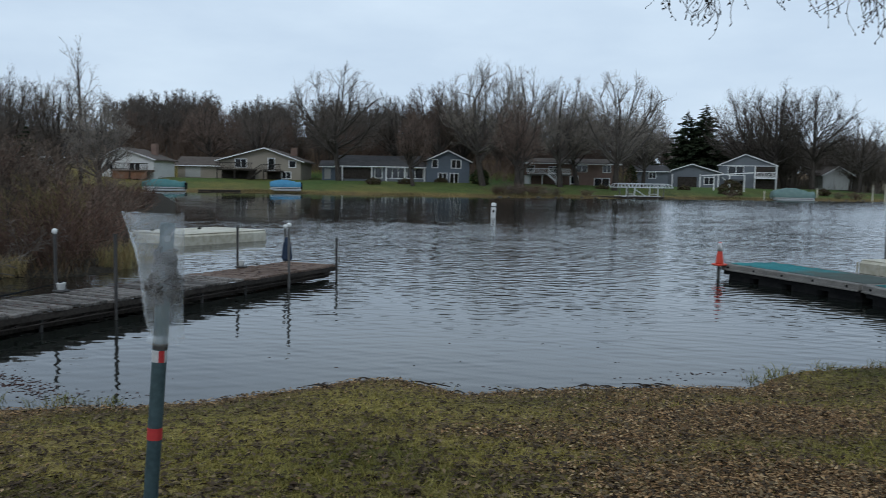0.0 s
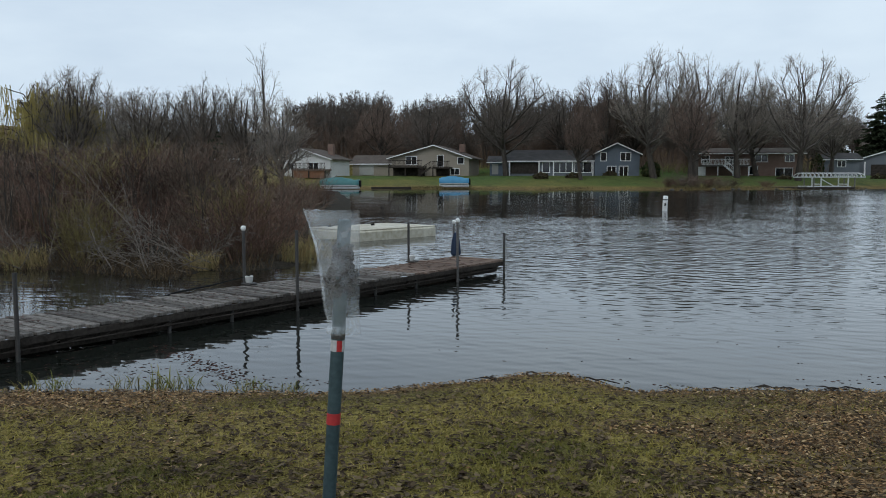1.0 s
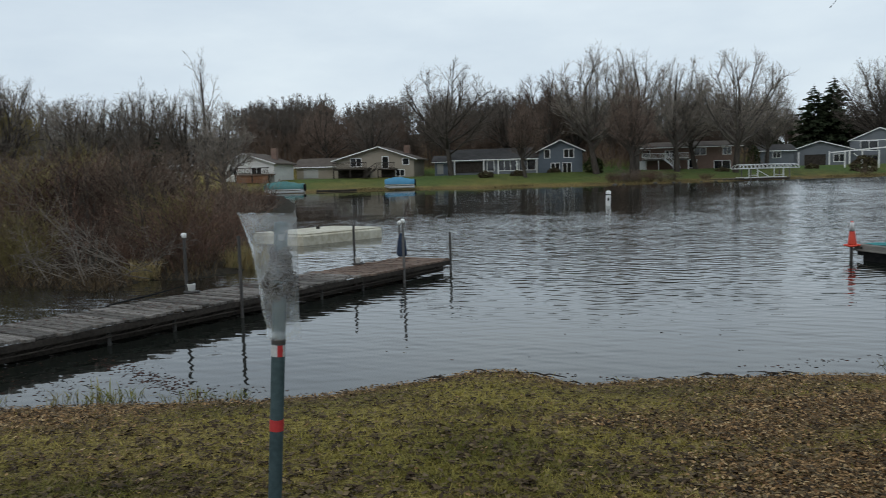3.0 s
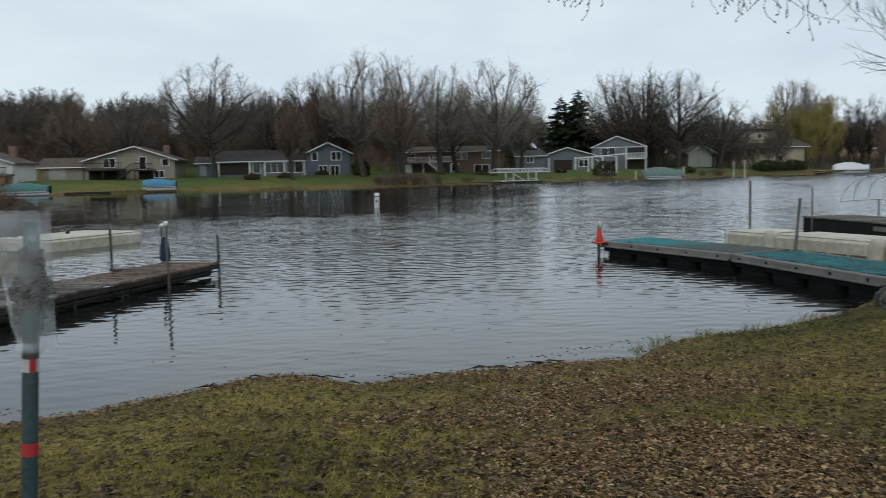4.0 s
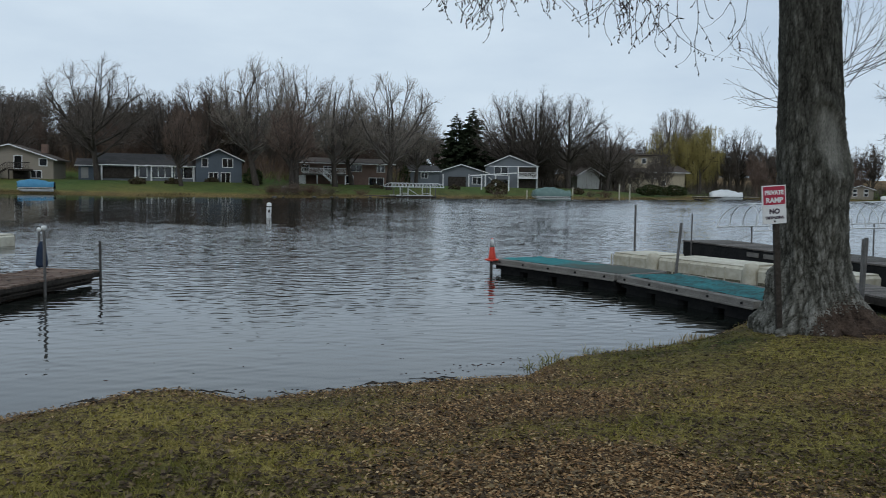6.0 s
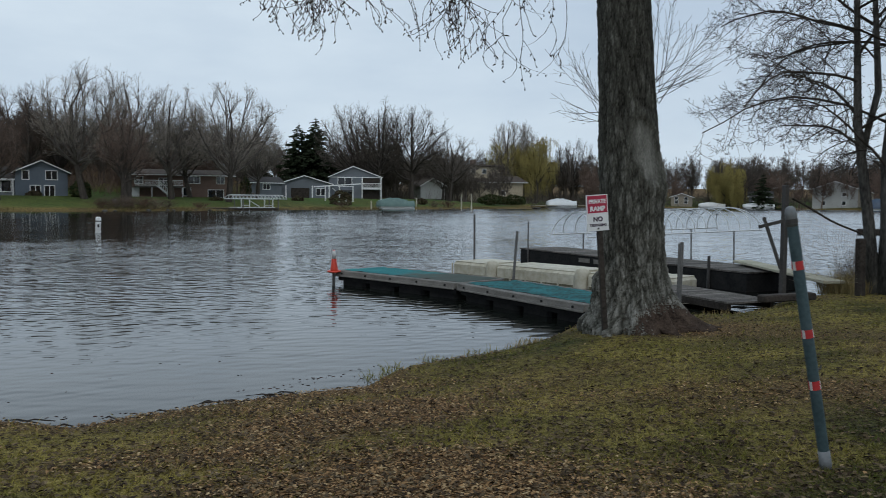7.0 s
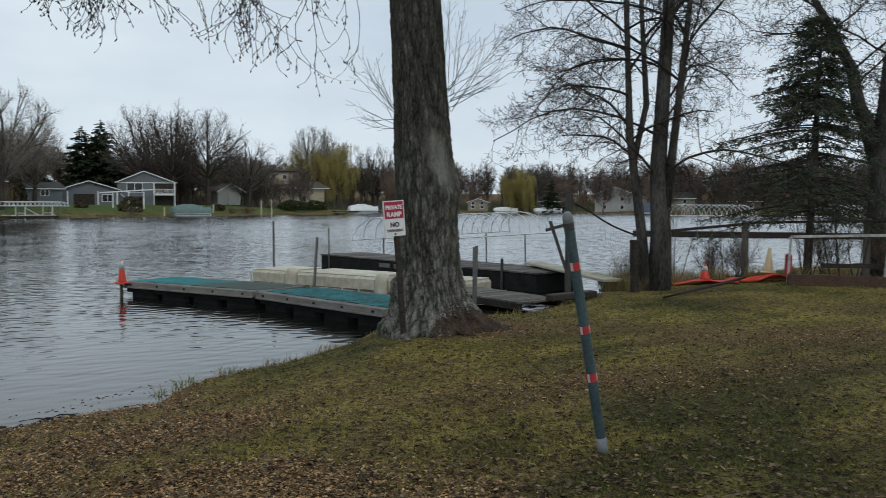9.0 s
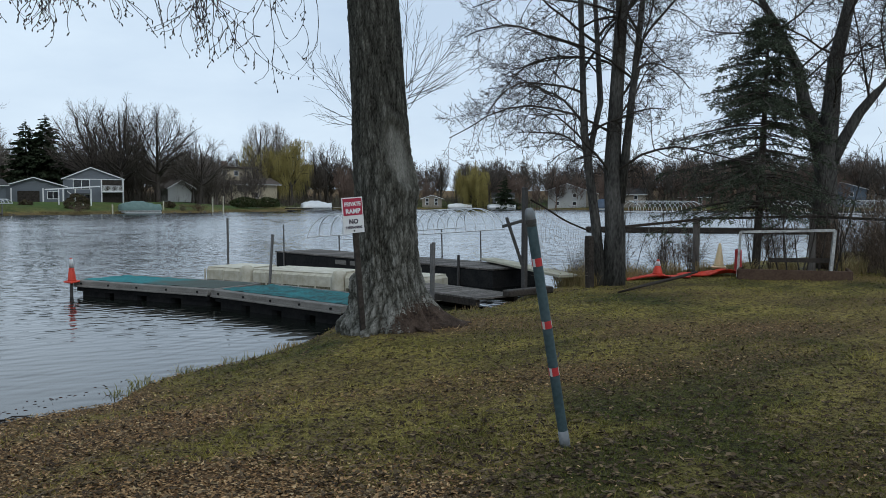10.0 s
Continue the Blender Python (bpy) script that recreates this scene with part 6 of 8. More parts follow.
# cream float moored behind the dock
f0 = thing("swim_float", span((-7.35, 23.9), (-5.75, 26.6)), "low cream plastic swim float behind the dock", "float")
part("body", box(-1.75, 1.75, 0.0, 2.3, -0.15, 0.31, 0.05), M_CREAM, f0)
part("top_panel", box(-1.72, 1.72, 0.04, 2.26, 0.312, 0.345, 0.012), M_CREAM, f0)
for x, y in ((-1.2, 1.9), (0.3, 1.5)):
    part("cleat", box(x - 0.07, x + 0.07, y - 0.03, y + 0.03, 0.345, 0.40, 0.01), M_BLACK, f0)

# ---------- the teal-topped dock ----------
def teal_section(p, q, width, label, carpet):
    root = thing("carpeted_dock", span(p, q), label, "dock", "carpeted dock sections")
    ln = math.dist(p, q)
    part("rim", box(-ln / 2, ln / 2, 0, 0.16, 0.215, 0.335, 0.012), M_RIM, root, "grey weathered rim board")
    part("dark_strip", box(-ln / 2 + 0.02, ln / 2 - 0.02, 0.07, 0.11, 0.11, 0.21), M_BLACK, root, "dark skirt under the rim")
    part("rim", box(-ln / 2, ln / 2, width - 0.12, width, 0.19, 0.335, 0.012), M_RIM, root)
    for s in (-1, 1):
        part("end_board", box(s * ln / 2 - 0.045, s * ln / 2 + 0.045, 0.17, width - 0.13, 0.15, 0.33, 0.01), M_RIM, root)
    nose = part("bumper", box(-ln / 2, ln / 2, -0.02, 0.0, 0.20, 0.235, 0.006), M_RIM, root)
    n = 26
    v = [((i / n - 0.5) * (ln - 0.1), 0.175 + j * (width - 0.31) / 8, 0.338 + 0.012 * math.sin(i * 1.7 + j) * math.sin(j * 0.9 + i * 0.4)) for j in range(9) for i in range(n + 1)]
    fs = [(j * (n + 1) + i, j * (n + 1) + i + 1, (j + 1) * (n + 1) + i + 1, (j + 1) * (n + 1) + i) for j in range(8) for i in range(n)]
    mesh_of("carpet", v, fs, carpet, root, "worn teal carpet", smooth=True)
    part("deck", box(-ln / 2 + 0.05, ln / 2 - 0.05, 0.09, width - 0.09, 0.22, 0.322), M_TIMBER, root)
    for k in range(4):
        x = -ln / 2 + ln * (k + 0.5) / 4
        part("black_drum", box(x - ln * 0.105, x + ln * 0.105, 0.12, width - 0.12, -0.35, 0.2, 0.06), M_BLACK, root)
    for k in range(5):
        x = -ln / 2 + 0.25 + (ln - 0.5) * k / 4
        bm = rod((x, -0.026, 0.275), (x, 0.01, 0.275), 0.02, n=8)
        part("bolt", bm, M_BLACK, root)
    return root


teal_section((6.02, 18.0), (7.24, 14.45), 1.5, "weathered dock section with bright teal carpet", M_TEAL_FADED)
teal_section((7.26, 14.35), (7.62, 10.7), 1.5, "weathered dock section with worn teal carpet", M_TEAL_WORN)


def cone(m, height, base, body, label, collar=None, tip=None, name="traffic_cone"):
    root = thing(name, m, label, "cone", "traffic cones")
    part("foot", box(-base / 2, base / 2, -base / 2, base / 2, 0, 0.035, 0.012), body, root)
    r0, r1 = base * 0.37, 0.025
    part("body", lathe([(r0, 0.03), (r0 * 0.93, 0.06), (r1, height), (r1 * 0.7, height + 0.005)], 18), body, root, smooth=True)
    if collar:
        for a, b in collar:
            ra, rb = r0 + (r1 - r0) * a + 0.004, r0 + (r1 - r0) * b + 0.004
            part("collar", lathe([(ra, a * height), (rb, b * height)], 18), tip or M_WTAPE, root, "pale reflective collar", smooth=True)
    return root


cone(pose(5.96, 17.9, 0.30, 3, -4, 20), 0.50, 0.24, M_ORANGE, "orange cone on the carpeted dock's corner", ((0.62, 0.98),))
tagged(part("dock_post", rod((5.93, 17.86, -1), (5.93, 17.86, 0.34), 0.035, n=8), M_PIPE_DARK), "dark stub post under the dock's corner", "post")


# cream floats
M_ALGAE = mat("algae_stain", (0.055, 0.050, 0.032), (0.20, 0.18, 0.125), 0.8, 5, 26)


def drum_float(m, length, label):
    root = thing("float_block", m, label, "float", "cream floats")
    bm = box(-length / 2, length / 2, 0, 1.35, -0.25, 0.345, 0.06)
    part("body", bm, M_CREAM, root)
    n = max(2, int(length / 0.42))
    for k in range(n + 1):
        x = -length / 2 + length * k / n
        part("rib", box(x - 0.022, x + 0.022, -0.014, 0.01, -0.2, 0.31, 0.006), M_CREAM, root)
    part("waterline_stain", box(-length / 2 + 0.07, length / 2 - 0.07, -0.006, 0.012, -0.1, 0.055, 0.004), M_ALGAE, root, "dark algae stain")
    part("lid", box(-length / 2 + 0.05, length / 2 - 0.05, 0.05, 1.3, 0.345, 0.368, 0.01), M_CREAM, root)
    return root


FL0, FLD = Vector((9.65, 19.35)), Vector((0.28, -0.96)).normalized()
for a, b in ((0.0, 1.25), (1.55, 4.05), (4.35, 6.3)):
    p, q = FL0 + FLD * a, FL0 + FLD * b
    drum_float(span(p, q), b - a, "weathered cream plastic float beside the dock")
for a in (1.4, 4.2):
    p = FL0 + FLD * a
    j = thing("float_coupling", span(p - FLD * 0.1, p + FLD * 0.1), "round cream coupling between floats", "float", "float couplings")
    bm = lathe([(0.15, -0.2), (0.17, -0.1), (0.17, 0.34), (0.14, 0.42), (0.05, 0.45)], 14)
    bm.transform(Matrix.Translation((0, 0.05, 0)))
    part("body", bm, M_CREAM, j, smooth=True)

# loose pipes standing by the docks
for p, q, r in (((10.86, 20.4, -1.0), (10.84, 20.4, 1.54), 0.03), ((9.9, 16.8, -0.8), (10.12, 16.9, 1.22), 0.034), ((13.7, 22.2, -0.5), (13.69, 22.2, 1.27), 0.022), ((9.96, 11.19, -0.6), (9.99, 11.17, 1.25), 0.032), ((10.3, 11.6, -0.6), (10.31, 11.6, 1.2), 0.02)):
    tagged(part("pipe", rod(p, q, r, n=10), M_PIPE), "grey steel pipe standing in the water", "pipe", "dock pipes")

# ---------- dark dock, gangway and plank ----------
dk = thing("dark_dock", pose(0, 0, 0), "low dock with dark skirting and grey deck", "dock")
part("skirt", box(13.72, 15.28, 13.3, 22.7, -0.2, 0.40, 0.02), M_BLACK, dk)
n = 60
me = bpy.data.meshes.new("plank")
bm = box(-0.80, 0.80, -0.072, 0.072, -0.02, 0.02, 0.005)
bm.to_mesh(me)
bm.free()
me.materials.append(M_PLANK)
for k in range(n):
    ob = new("plank", me)
    ob.parent = dk
    ob.matrix_basis = pose(14.5, 13.35 + k * 9.3 / (n - 1), 0.425, 0, 0, rng.normal(0, 0.3))
for y in (14.4, 16.1):
    part("pile", rod((13.68, y, -0.6), (13.68, y, 0.72), 0.035, n=8), M_PIPE_DARK, dk)
part("hatch", box(13.70, 13.72, 19.0, 19.5, 0.22, 0.34), M_RIM, dk, "pale grey plate")
part("hatch", box(13.70, 13.72, 18.3, 18.8, 0.22, 0.34), M_RIM, dk)
M_PLANK_PALE = mat("pale_board", (0.34, 0.32, 0.24), (0.48, 0.45, 0.35), 0.8, 2, 18, 0.002)
tagged(part("gangplank", beam((15.2, 14.9, 0.53), (13.25, 10.72, 0.48), 0.42, 0.06, bevel=0.01), M_PLANK_PALE), "pale plank leading from the dark dock ashore", "plank")
gp = thing("gangway", pose(0, 0, 0), "grey boarded gangway at the waterline", "gangway")
A, B = Vector((11.3, 13.2)), Vector((11.05, 10.6))
d = (B - A).normalized()
for k in range(18):
    p = A + (B - A) * k / 17
    part("board", beam((p.x - 0.55, p.y, 0.235), (p.x + 0.55, p.y, 0.235), 0.135, 0.03), M_PLANK, gp)
for s in (-0.5, 0.5):
    part("rail_beam", beam((A.x + s, A.y, 0.16), (B.x + s, B.y, 0.16), 0.08, 0.12), M_TIMBER, gp)
tagged(part("timber", beam((11.9, 10.05, 0.36), (10.9, 10.25, 0.33), 0.22, 0.12, bevel=0.02), M_TIMBER), "short wet timber lying at the water's edge", "timber")

# ---------- the big tree on the bank ----------
def big_trunk():
    """Furrowed trunk with a flared foot, a slab of bark at one side, a healed scar and a burr."""
    rows, cols = 300, 270
    z = np.concatenate([np.linspace(-0.25, 1.2, 105), np.linspace(1.214, 5.6, 195)])
    a = np.linspace(0, 2 * math.pi, cols, endpoint=False)
    A, Z = np.meshgrid(a, z)

    def hump(at, wide):
        return np.exp(-((((A - at + math.pi) % (2 * math.pi) - math.pi) / wide) ** 2))

    r = 0.335 + 0.035 * np.exp(-((Z - 2.1) / 0.9) ** 2) + 0.24 * np.exp(-np.maximum(Z - 0.38, 0) / 0.32) - 0.012 * np.maximum(Z - 3, 0)
    low = np.exp(-np.maximum(Z - 0.4, 0) / 0.36)
    r += low * (0.06 * np.cos(3 * A + 0.6) + 0.06 * np.cos(5 * A + 2.1) + 0.045 * np.cos(9 * A) + 0.03 * np.cos(14 * A + 1))
    r += 0.30 * hump(5.62, 0.42) * np.exp(-np.maximum(Z - 0.36, 0) / 0.20) + 0.10 * hump(5.3, 0.5) * np.exp(-np.maximum(Z - 0.3, 0) / 0.6)
    r += 0.15 * hump(2.75, 0.45) * (1 - step(0.98, 1.16, Z)) + 0.06 * hump(0.4, 0.5) * low
    # ridges of bark between upright broken furrows
    cx, cy = 0.36 * np.cos(A), 0.36 * np.sin(A)
    ridge = np.zeros(A.shape)
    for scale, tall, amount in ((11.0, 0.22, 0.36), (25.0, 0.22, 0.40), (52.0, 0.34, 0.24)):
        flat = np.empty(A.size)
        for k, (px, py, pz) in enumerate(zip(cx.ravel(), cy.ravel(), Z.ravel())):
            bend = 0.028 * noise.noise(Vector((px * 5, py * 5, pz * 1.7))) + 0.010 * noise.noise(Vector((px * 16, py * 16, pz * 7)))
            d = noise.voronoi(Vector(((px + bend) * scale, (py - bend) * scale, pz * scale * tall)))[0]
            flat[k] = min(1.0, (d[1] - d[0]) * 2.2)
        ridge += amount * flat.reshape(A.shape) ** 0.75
    broad = 0.5 + 0.5 * np.sin(4 * A + 2.2 * Z + 1.5 * np.sin(1.7 * Z)) * np.sin(3.1 * Z + 5 * A)
    rough = 0.42 + 0.58 * np.exp(-np.maximum(Z - 1.3, 0) / 1.1)
    scar = np.clip(1.7 * np.exp(-((((A - 4.66 + 0.55 * (Z - 2.6)) / 0.44) ** 2) + ((Z - 2.56) / 0.34) ** 2)) + 0.12 * (ridge - 0.5), 0, 1)
    r += 0.050 * rough * (ridge - 0.5) * (1 - 0.95 * scar) - 0.022 * scar + 0.034 * np.exp(-((scar - 0.30) / 0.16) ** 2) * (scar > 0.06) + 0.012 * broad
    r += 0.060 * hump(5.35, 0.36) * np.exp(-((Z - 2.15) / 0.24) ** 2) + 0.03 * hump(4.9, 0.3) * np.exp(-((Z - 1.55) / 0.25) ** 2)
    rng = np.random.default_rng(2)
    r += rng.normal(0, 0.003, r.shape)
    lean = (Z - 0.4) / 4.2
    x, y = r * np.cos(A) - 0.20 * lean, r * np.sin(A) + 0.12 * lean
    v = np.stack([x, y, Z], -1).reshape(-1, 3)
    i, j = np.meshgrid(np.arange(rows - 1), np.arange(cols), indexing="ij")
    k = (j + 1) % cols
    f = np.stack([i * cols + j, i * cols + k, (i + 1) * cols + k, (i + 1) * cols + j], -1).reshape(-1, 4)
    # ridges are paler towards the foot, furrows darker with depth
    paleness = 0.52 + 0.62 * np.exp(-np.maximum(Z - 0.9, 0) / 1.0)
    plate = np.clip(0.02 + 0.95 * ridge * paleness + 0.12 * (broad - 0.5) + rng.normal(0, 0.07, r.shape), 0, 1)
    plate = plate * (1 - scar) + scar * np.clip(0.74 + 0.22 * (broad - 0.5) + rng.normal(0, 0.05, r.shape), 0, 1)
    marks = np.zeros(r.shape, int)
    rotten = hump(5.0, 1.0) * np.exp(-np.maximum(Z - 0.52, 0) / 0.20) + rng.normal(0, 0.10, r.shape) + 0.25 * (0.5 - ridge)
    marks = np.where(rotten > 0.42, 1, marks)[:-1].reshape(-1)
    return v, f, marks.tolist(), plate.ravel()


BIG = pose(6.74, 8.36, 0)
big = thing("big_tree", BIG, "huge old tree with furrowed grey bark on the bank", "tree")
v, f, marks, plate = big_trunk()
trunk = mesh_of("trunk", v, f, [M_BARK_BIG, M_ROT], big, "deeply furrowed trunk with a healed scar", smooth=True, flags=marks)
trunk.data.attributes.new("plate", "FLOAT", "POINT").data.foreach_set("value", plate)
for a, reach, r in ((5.15, 0.85, 0.05), (5.6, 1.0, 0.07), (4.5, 0.75, 0.04)):
    pts = [(u * reach * math.cos(a + 0.25 * u * u), u * reach * math.sin(a + 0.25 * u * u), 0.0) for u in (0.3, 0.55, 0.8, 1.0, 1.25)]
    pts = [(x, y, ground_z(6.74 + x, 8.36 + y) + dz) for (x, y, _), dz in zip(pts, (0.20, 0.08, 0.03, 0.0, -0.05))]
    part("root", poly_tube(bmesh.new(), pts, [r * 1.3, r, r * 0.8, r * 0.6, r * 0.4], 8), M_ROT, big, "rotten reddish root", smooth=True)
rng = np.random.default_rng(8)
# upper limbs, from which the long twigs hang over the water
limbs = [
    [(-0.2, 0.12, 5.5), (-0.35, 0.1, 6.6), (-0.9, -0.1, 7.4), (-2.3, -0.6, 7.3), (-4.2, -0.5, 6.2), (-5.2, -0.2, 5.0)],
    [(-0.2, 0.12, 5.5), (-0.1, 0.3, 7.0), (0.3, 0.6, 9.0), (0.6, 1.0, 11.5)],
    [(-0.3, 0.0, 6.2), (-1.0, -0.5, 7.6), (-2.0, -1.1, 7.4), (-2.8, -1.3, 5.4)],
    [(0.0, 0.1, 6.0), (0.9, -0.3, 7.8), (2.2, -1.0, 9.0)],
    [(-0.1, 0.1, 5.9), (0.4, 1.2, 7.4), (0.3, 2.6, 8.6)],
]
for pts in limbs:
    r0 = 0.30 if pts[1][2] > 6.9 and pts[1][0] > -0.2 else 0.16
    part("limb", poly_tube(bmesh.new(), pts, [r0 * (1 - 0.8 * k / (len(pts) - 1)) for k in range(len(pts))], 10), M_BARK, big, smooth=True)


def hanging(seed, x0, x1, y0, y1, top, low, count, lines, buds):
    """Long winding twigs that hang down and curl up at their tips, set with buds."""
    rng = np.random.default_rng(seed)

    def trail(p, d, length, n, r0, curl):
        pts = [np.array(p, float)]
        d = unit(np.array(d, float))
        swing = rng.normal(0, 0.12, 3)
        for k in range(n):
            u = k / n
            up = 0.85 * curl * max(0, u - 0.62)
            if k % 3 == 0:
                swing = rng.normal(0, 0.30, 3) * (1, 0.7, 0.3)
            d = unit(d + swing + np.array((-0.25 * d[0] * (1 - u), -0.25 * d[1] * (1 - u), up - 0.30 * (1 - u))))
            pts.append(pts[-1] + d * length / n)
        pts = np.array(pts)
        lines.append((pts, np.linspace(r0, 0.0026, n + 1)))
        for k in range(3, n + 1):
            if rng.uniform() < 0.42 or k == n:
                w = np.array((rng.normal(0, 0.014), rng.normal(0, 0.014), -rng.uniform(0.012, 0.04)))
                buds.append((np.array([pts[k], pts[k] + w * 0.5, pts[k] + w]), np.array((0.0026, 0.0075, 0.0026))))
        return pts

    for _ in range(count):
        z, end = top + rng.uniform(-0.1, 0.6), low + (top - low) * abs(rng.normal(0, 0.42))
        n = 12
        pts = trail((rng.uniform(x0, x1), rng.uniform(y0, y1), z), (rng.normal(0, 0.18), rng.normal(0, 0.15), -1), max(0.25, z - end) * 1.18, n, 0.0048, rng.choice((0.3, 0.8, 1.0)))
        for _ in range(rng.integers(2, 5)):
            k = rng.integers(3, n - 1)
            trail(pts[k], (rng.choice((-1, 1)) * 0.9, rng.normal(0, 0.4), -0.55), rng.uniform(0.15, 0.42), 6, 0.0034, 1.3)


lines, buds = [], []
for k, (x0, x1, y0, y1, top, low, n) in enumerate(((-4.6, -3.95, -0.35, 0.0, 4.15, 3.50, 20), (-3.72, -3.55, -0.55, -0.4, 4.2, 3.5, 2), (-3.2, -2.72, -0.85, -0.6, 4.2, 3.40, 17), (-2.65, -2.3, -1.15, -0.95, 4.2, 2.92, 9), (-4.75, -4.5, -0.2, 0.1, 4.2, 3.75, 4))):
    hanging(500 + k, x0, x1, y0, y1, top, low, n, lines, buds)
v, f = tubes(lines, 4)
mesh_of("twig_curtain", v, f, M_TWIG_NEAR, big, "long dark twigs hanging with curled tips")
v, f = tubes(buds, 4)
tagged(mesh_of("catkin", v, f, M_TWIG_NEAR, big, "dark hanging catkins"), kind="stuff")
# shoots that sprout from the trunk
def sprouts(seed, base, side, count, e0, e1, l0, l1):
    rng = np.random.default_rng(seed)
    for k in range(count):
        out = []
        e = radians(e0 + (e1 - e0) * (k + rng.uniform(0, 1)) / count)
        d = np.array(side) * math.cos(e) + np.array((rng.normal(0, 0.22), rng.normal(0, 0.22), math.sin(e)))
        lift = rng.uniform(-0.02, 0.10)
        grow(rng, (base[0] + rng.normal(0, 0.03), base[1] + rng.normal(0, 0.03), base[2] + rng.uniform(-0.05, 0.28)), d, rng.uniform(l0, l1), 0.0042, 0, ((7, 0.07, lift, 7, 0.25, 30, 0.32), (3, 0.10, 0.05, 0, 0.2, 30, 0.4)), out)
        v, f = tubes([(p, np.maximum(r, 0.0016)) for lv, p, r in out], 4)
        mesh_of("sprout", v, f, M_TWIG_NEAR, big)


sprouts(81, (0.14, -0.14, 3.2), (0.78, -0.63, 0), 18, 12, 89, 0.5, 1.35)
sprouts(82, (-0.40, 0.22, 2.92), (-0.78, 0.63, 0), 11, -14, 82, 0.4, 0.9)

# sign on its own post before the tree
M_SIGN = mat("sign_white", (0.66, 0.66, 0.66), (0.74, 0.74, 0.73), 0.5, 5, 30)
M_SIGNRED = mat("sign_crimson", (0.33, 0.012, 0.04), (0.40, 0.02, 0.055), 0.5, 5, 30)
M_INK = mat("sign_ink", (0.035, 0.02, 0.035), (0.05, 0.03, 0.05), 0.6, 5, 30)
sg = thing("warning_sign", pose(6.105, 8.11, 0, 0, -4.5, -14), "white and crimson warning sign on a dark post", "sign")
part("post", beam((0.03, 0.035, 0.3), (0.03, 0.035, 1.95), 0.06, 0.05), M_TIMBER, sg)
plate = part("plate", box(-0.135, 0.135, -0.008, 0.008, 1.60, 2.03, 0.002), M_SIGN, sg)
part("red_panel", box(-0.122, 0.122, -0.0115, -0.008, 1.815, 2.018), M_SIGNRED, plate)
part("bolt", rod((0.0, -0.016, 1.628), (0.0, -0.008, 1.628), 0.011, n=8), M_PIPE_DARK, plate)


def words(text, x, z, size, material, parent, wide=1.0):
    """Raised lettering on a face towards -y."""
    cu = bpy.data.curves.new("lettering", "FONT")
    cu.body, cu.size, cu.align_x, cu.extrude, cu.offset = text, size, "CENTER", 0.0008, size * 0.045
    tmp = new("tmp", cu)
    bpy.context.view_layer.update()
    me = bpy.data.meshes.new_from_object(tmp)
    bpy.data.objects.remove(tmp)
    me.transform(Matrix.Translation((x, -0.0135 if material is M_SIGN else -0.0105, z)) @ Matrix.Rotation(radians(90), 4, "X") @ Matrix.Diagonal((wide, 1, 1, 1)))
    me.materials.clear()
    me.materials.append(material)
    ob = new("lettering", me)
    ob.parent = parent
    return ob


words("PRIVATE", 0, 1.928, 0.066, M_SIGN, plate, 0.86)
words("RAMP", 0, 1.838, 0.078, M_SIGN, plate, 0.95)
words("NO", 0, 1.715, 0.075, M_INK, plate)
words("TRESPASSING", 0, 1.655, 0.042, M_INK, plate, 0.84)

# ---------- gate posts ----------
def tilt_pose(base, top):
    d = Vector(top) - Vector(base)
    z = d.normalized()
    y = z.cross(Vector((1, 0, 0))).normalized()
    return Matrix.Translation(base) @ Matrix((y.cross(z), y, z)).transposed().to_4x4(), d.length


m, ln = tilt_pose((4.16, 3.39, 0.38), (3.856, 3.456, 1.953))
gpost = thing("gate_post", m, "leaning blue-grey painted gate post with taped bands", "post")
post = part("post", lathe([(0.029, -0.05), (0.032, 0.03), (0.032, 1.46), (0.031, 1.48)], 20), M_POST, gpost, smooth=True)
part("foot_sleeve", lathe([(0.034, 0.0), (0.035, 0.04), (0.033, 0.12)], 20), M_POST_TOP, gpost, "bare worn foot of the post", smooth=True)
part("cap", lathe([(0.0330, 1.465), (0.0330, 1.54), (0.028, 1.565), (0.016, 1.58)], 20), M_POST_TOP, gpost, smooth=True)
part("collar", lathe([(0.0342, 1.485), (0.0342, 1.51)], 20), M_PIPE_DARK, gpost)
for z, h in ((0.495, 0.054), (0.807, 0.050), (1.212, 0.052)):
    n = 20
    for c, a0, a1 in ((M_RED, 3.5, 5.0), (M_WTAPE, 5.0, 6.1), (M_WTAPE, 2.9, 3.5), (M_RED, 0.2, 2.9)):
        bm = bmesh.new()
        k = 10
        lo = [bm.verts.new((0.0332 * math.cos(a0 + (a1 - a0) * i / k), 0.0332 * math.sin(a0 + (a1 - a0) * i / k), z)) for i in range(k + 1)]
        hi = [bm.verts.new((q.co.x, q.co.y, z + h)) for q in lo]
        for i in range(k):
            bm.faces.new((lo[i], lo[i + 1], hi[i + 1], hi[i]))
        part("tape", bm, c, gpost, "red tape" if c is M_RED else "white tape", smooth=True)
part("hook", poly_tube(bmesh.new(), [(0.04, 0, 0.60), (0.065, 0, 0.60), (0.075, 0, 0.62)], 0.006, 6), M_PIPE_DARK, gpost)

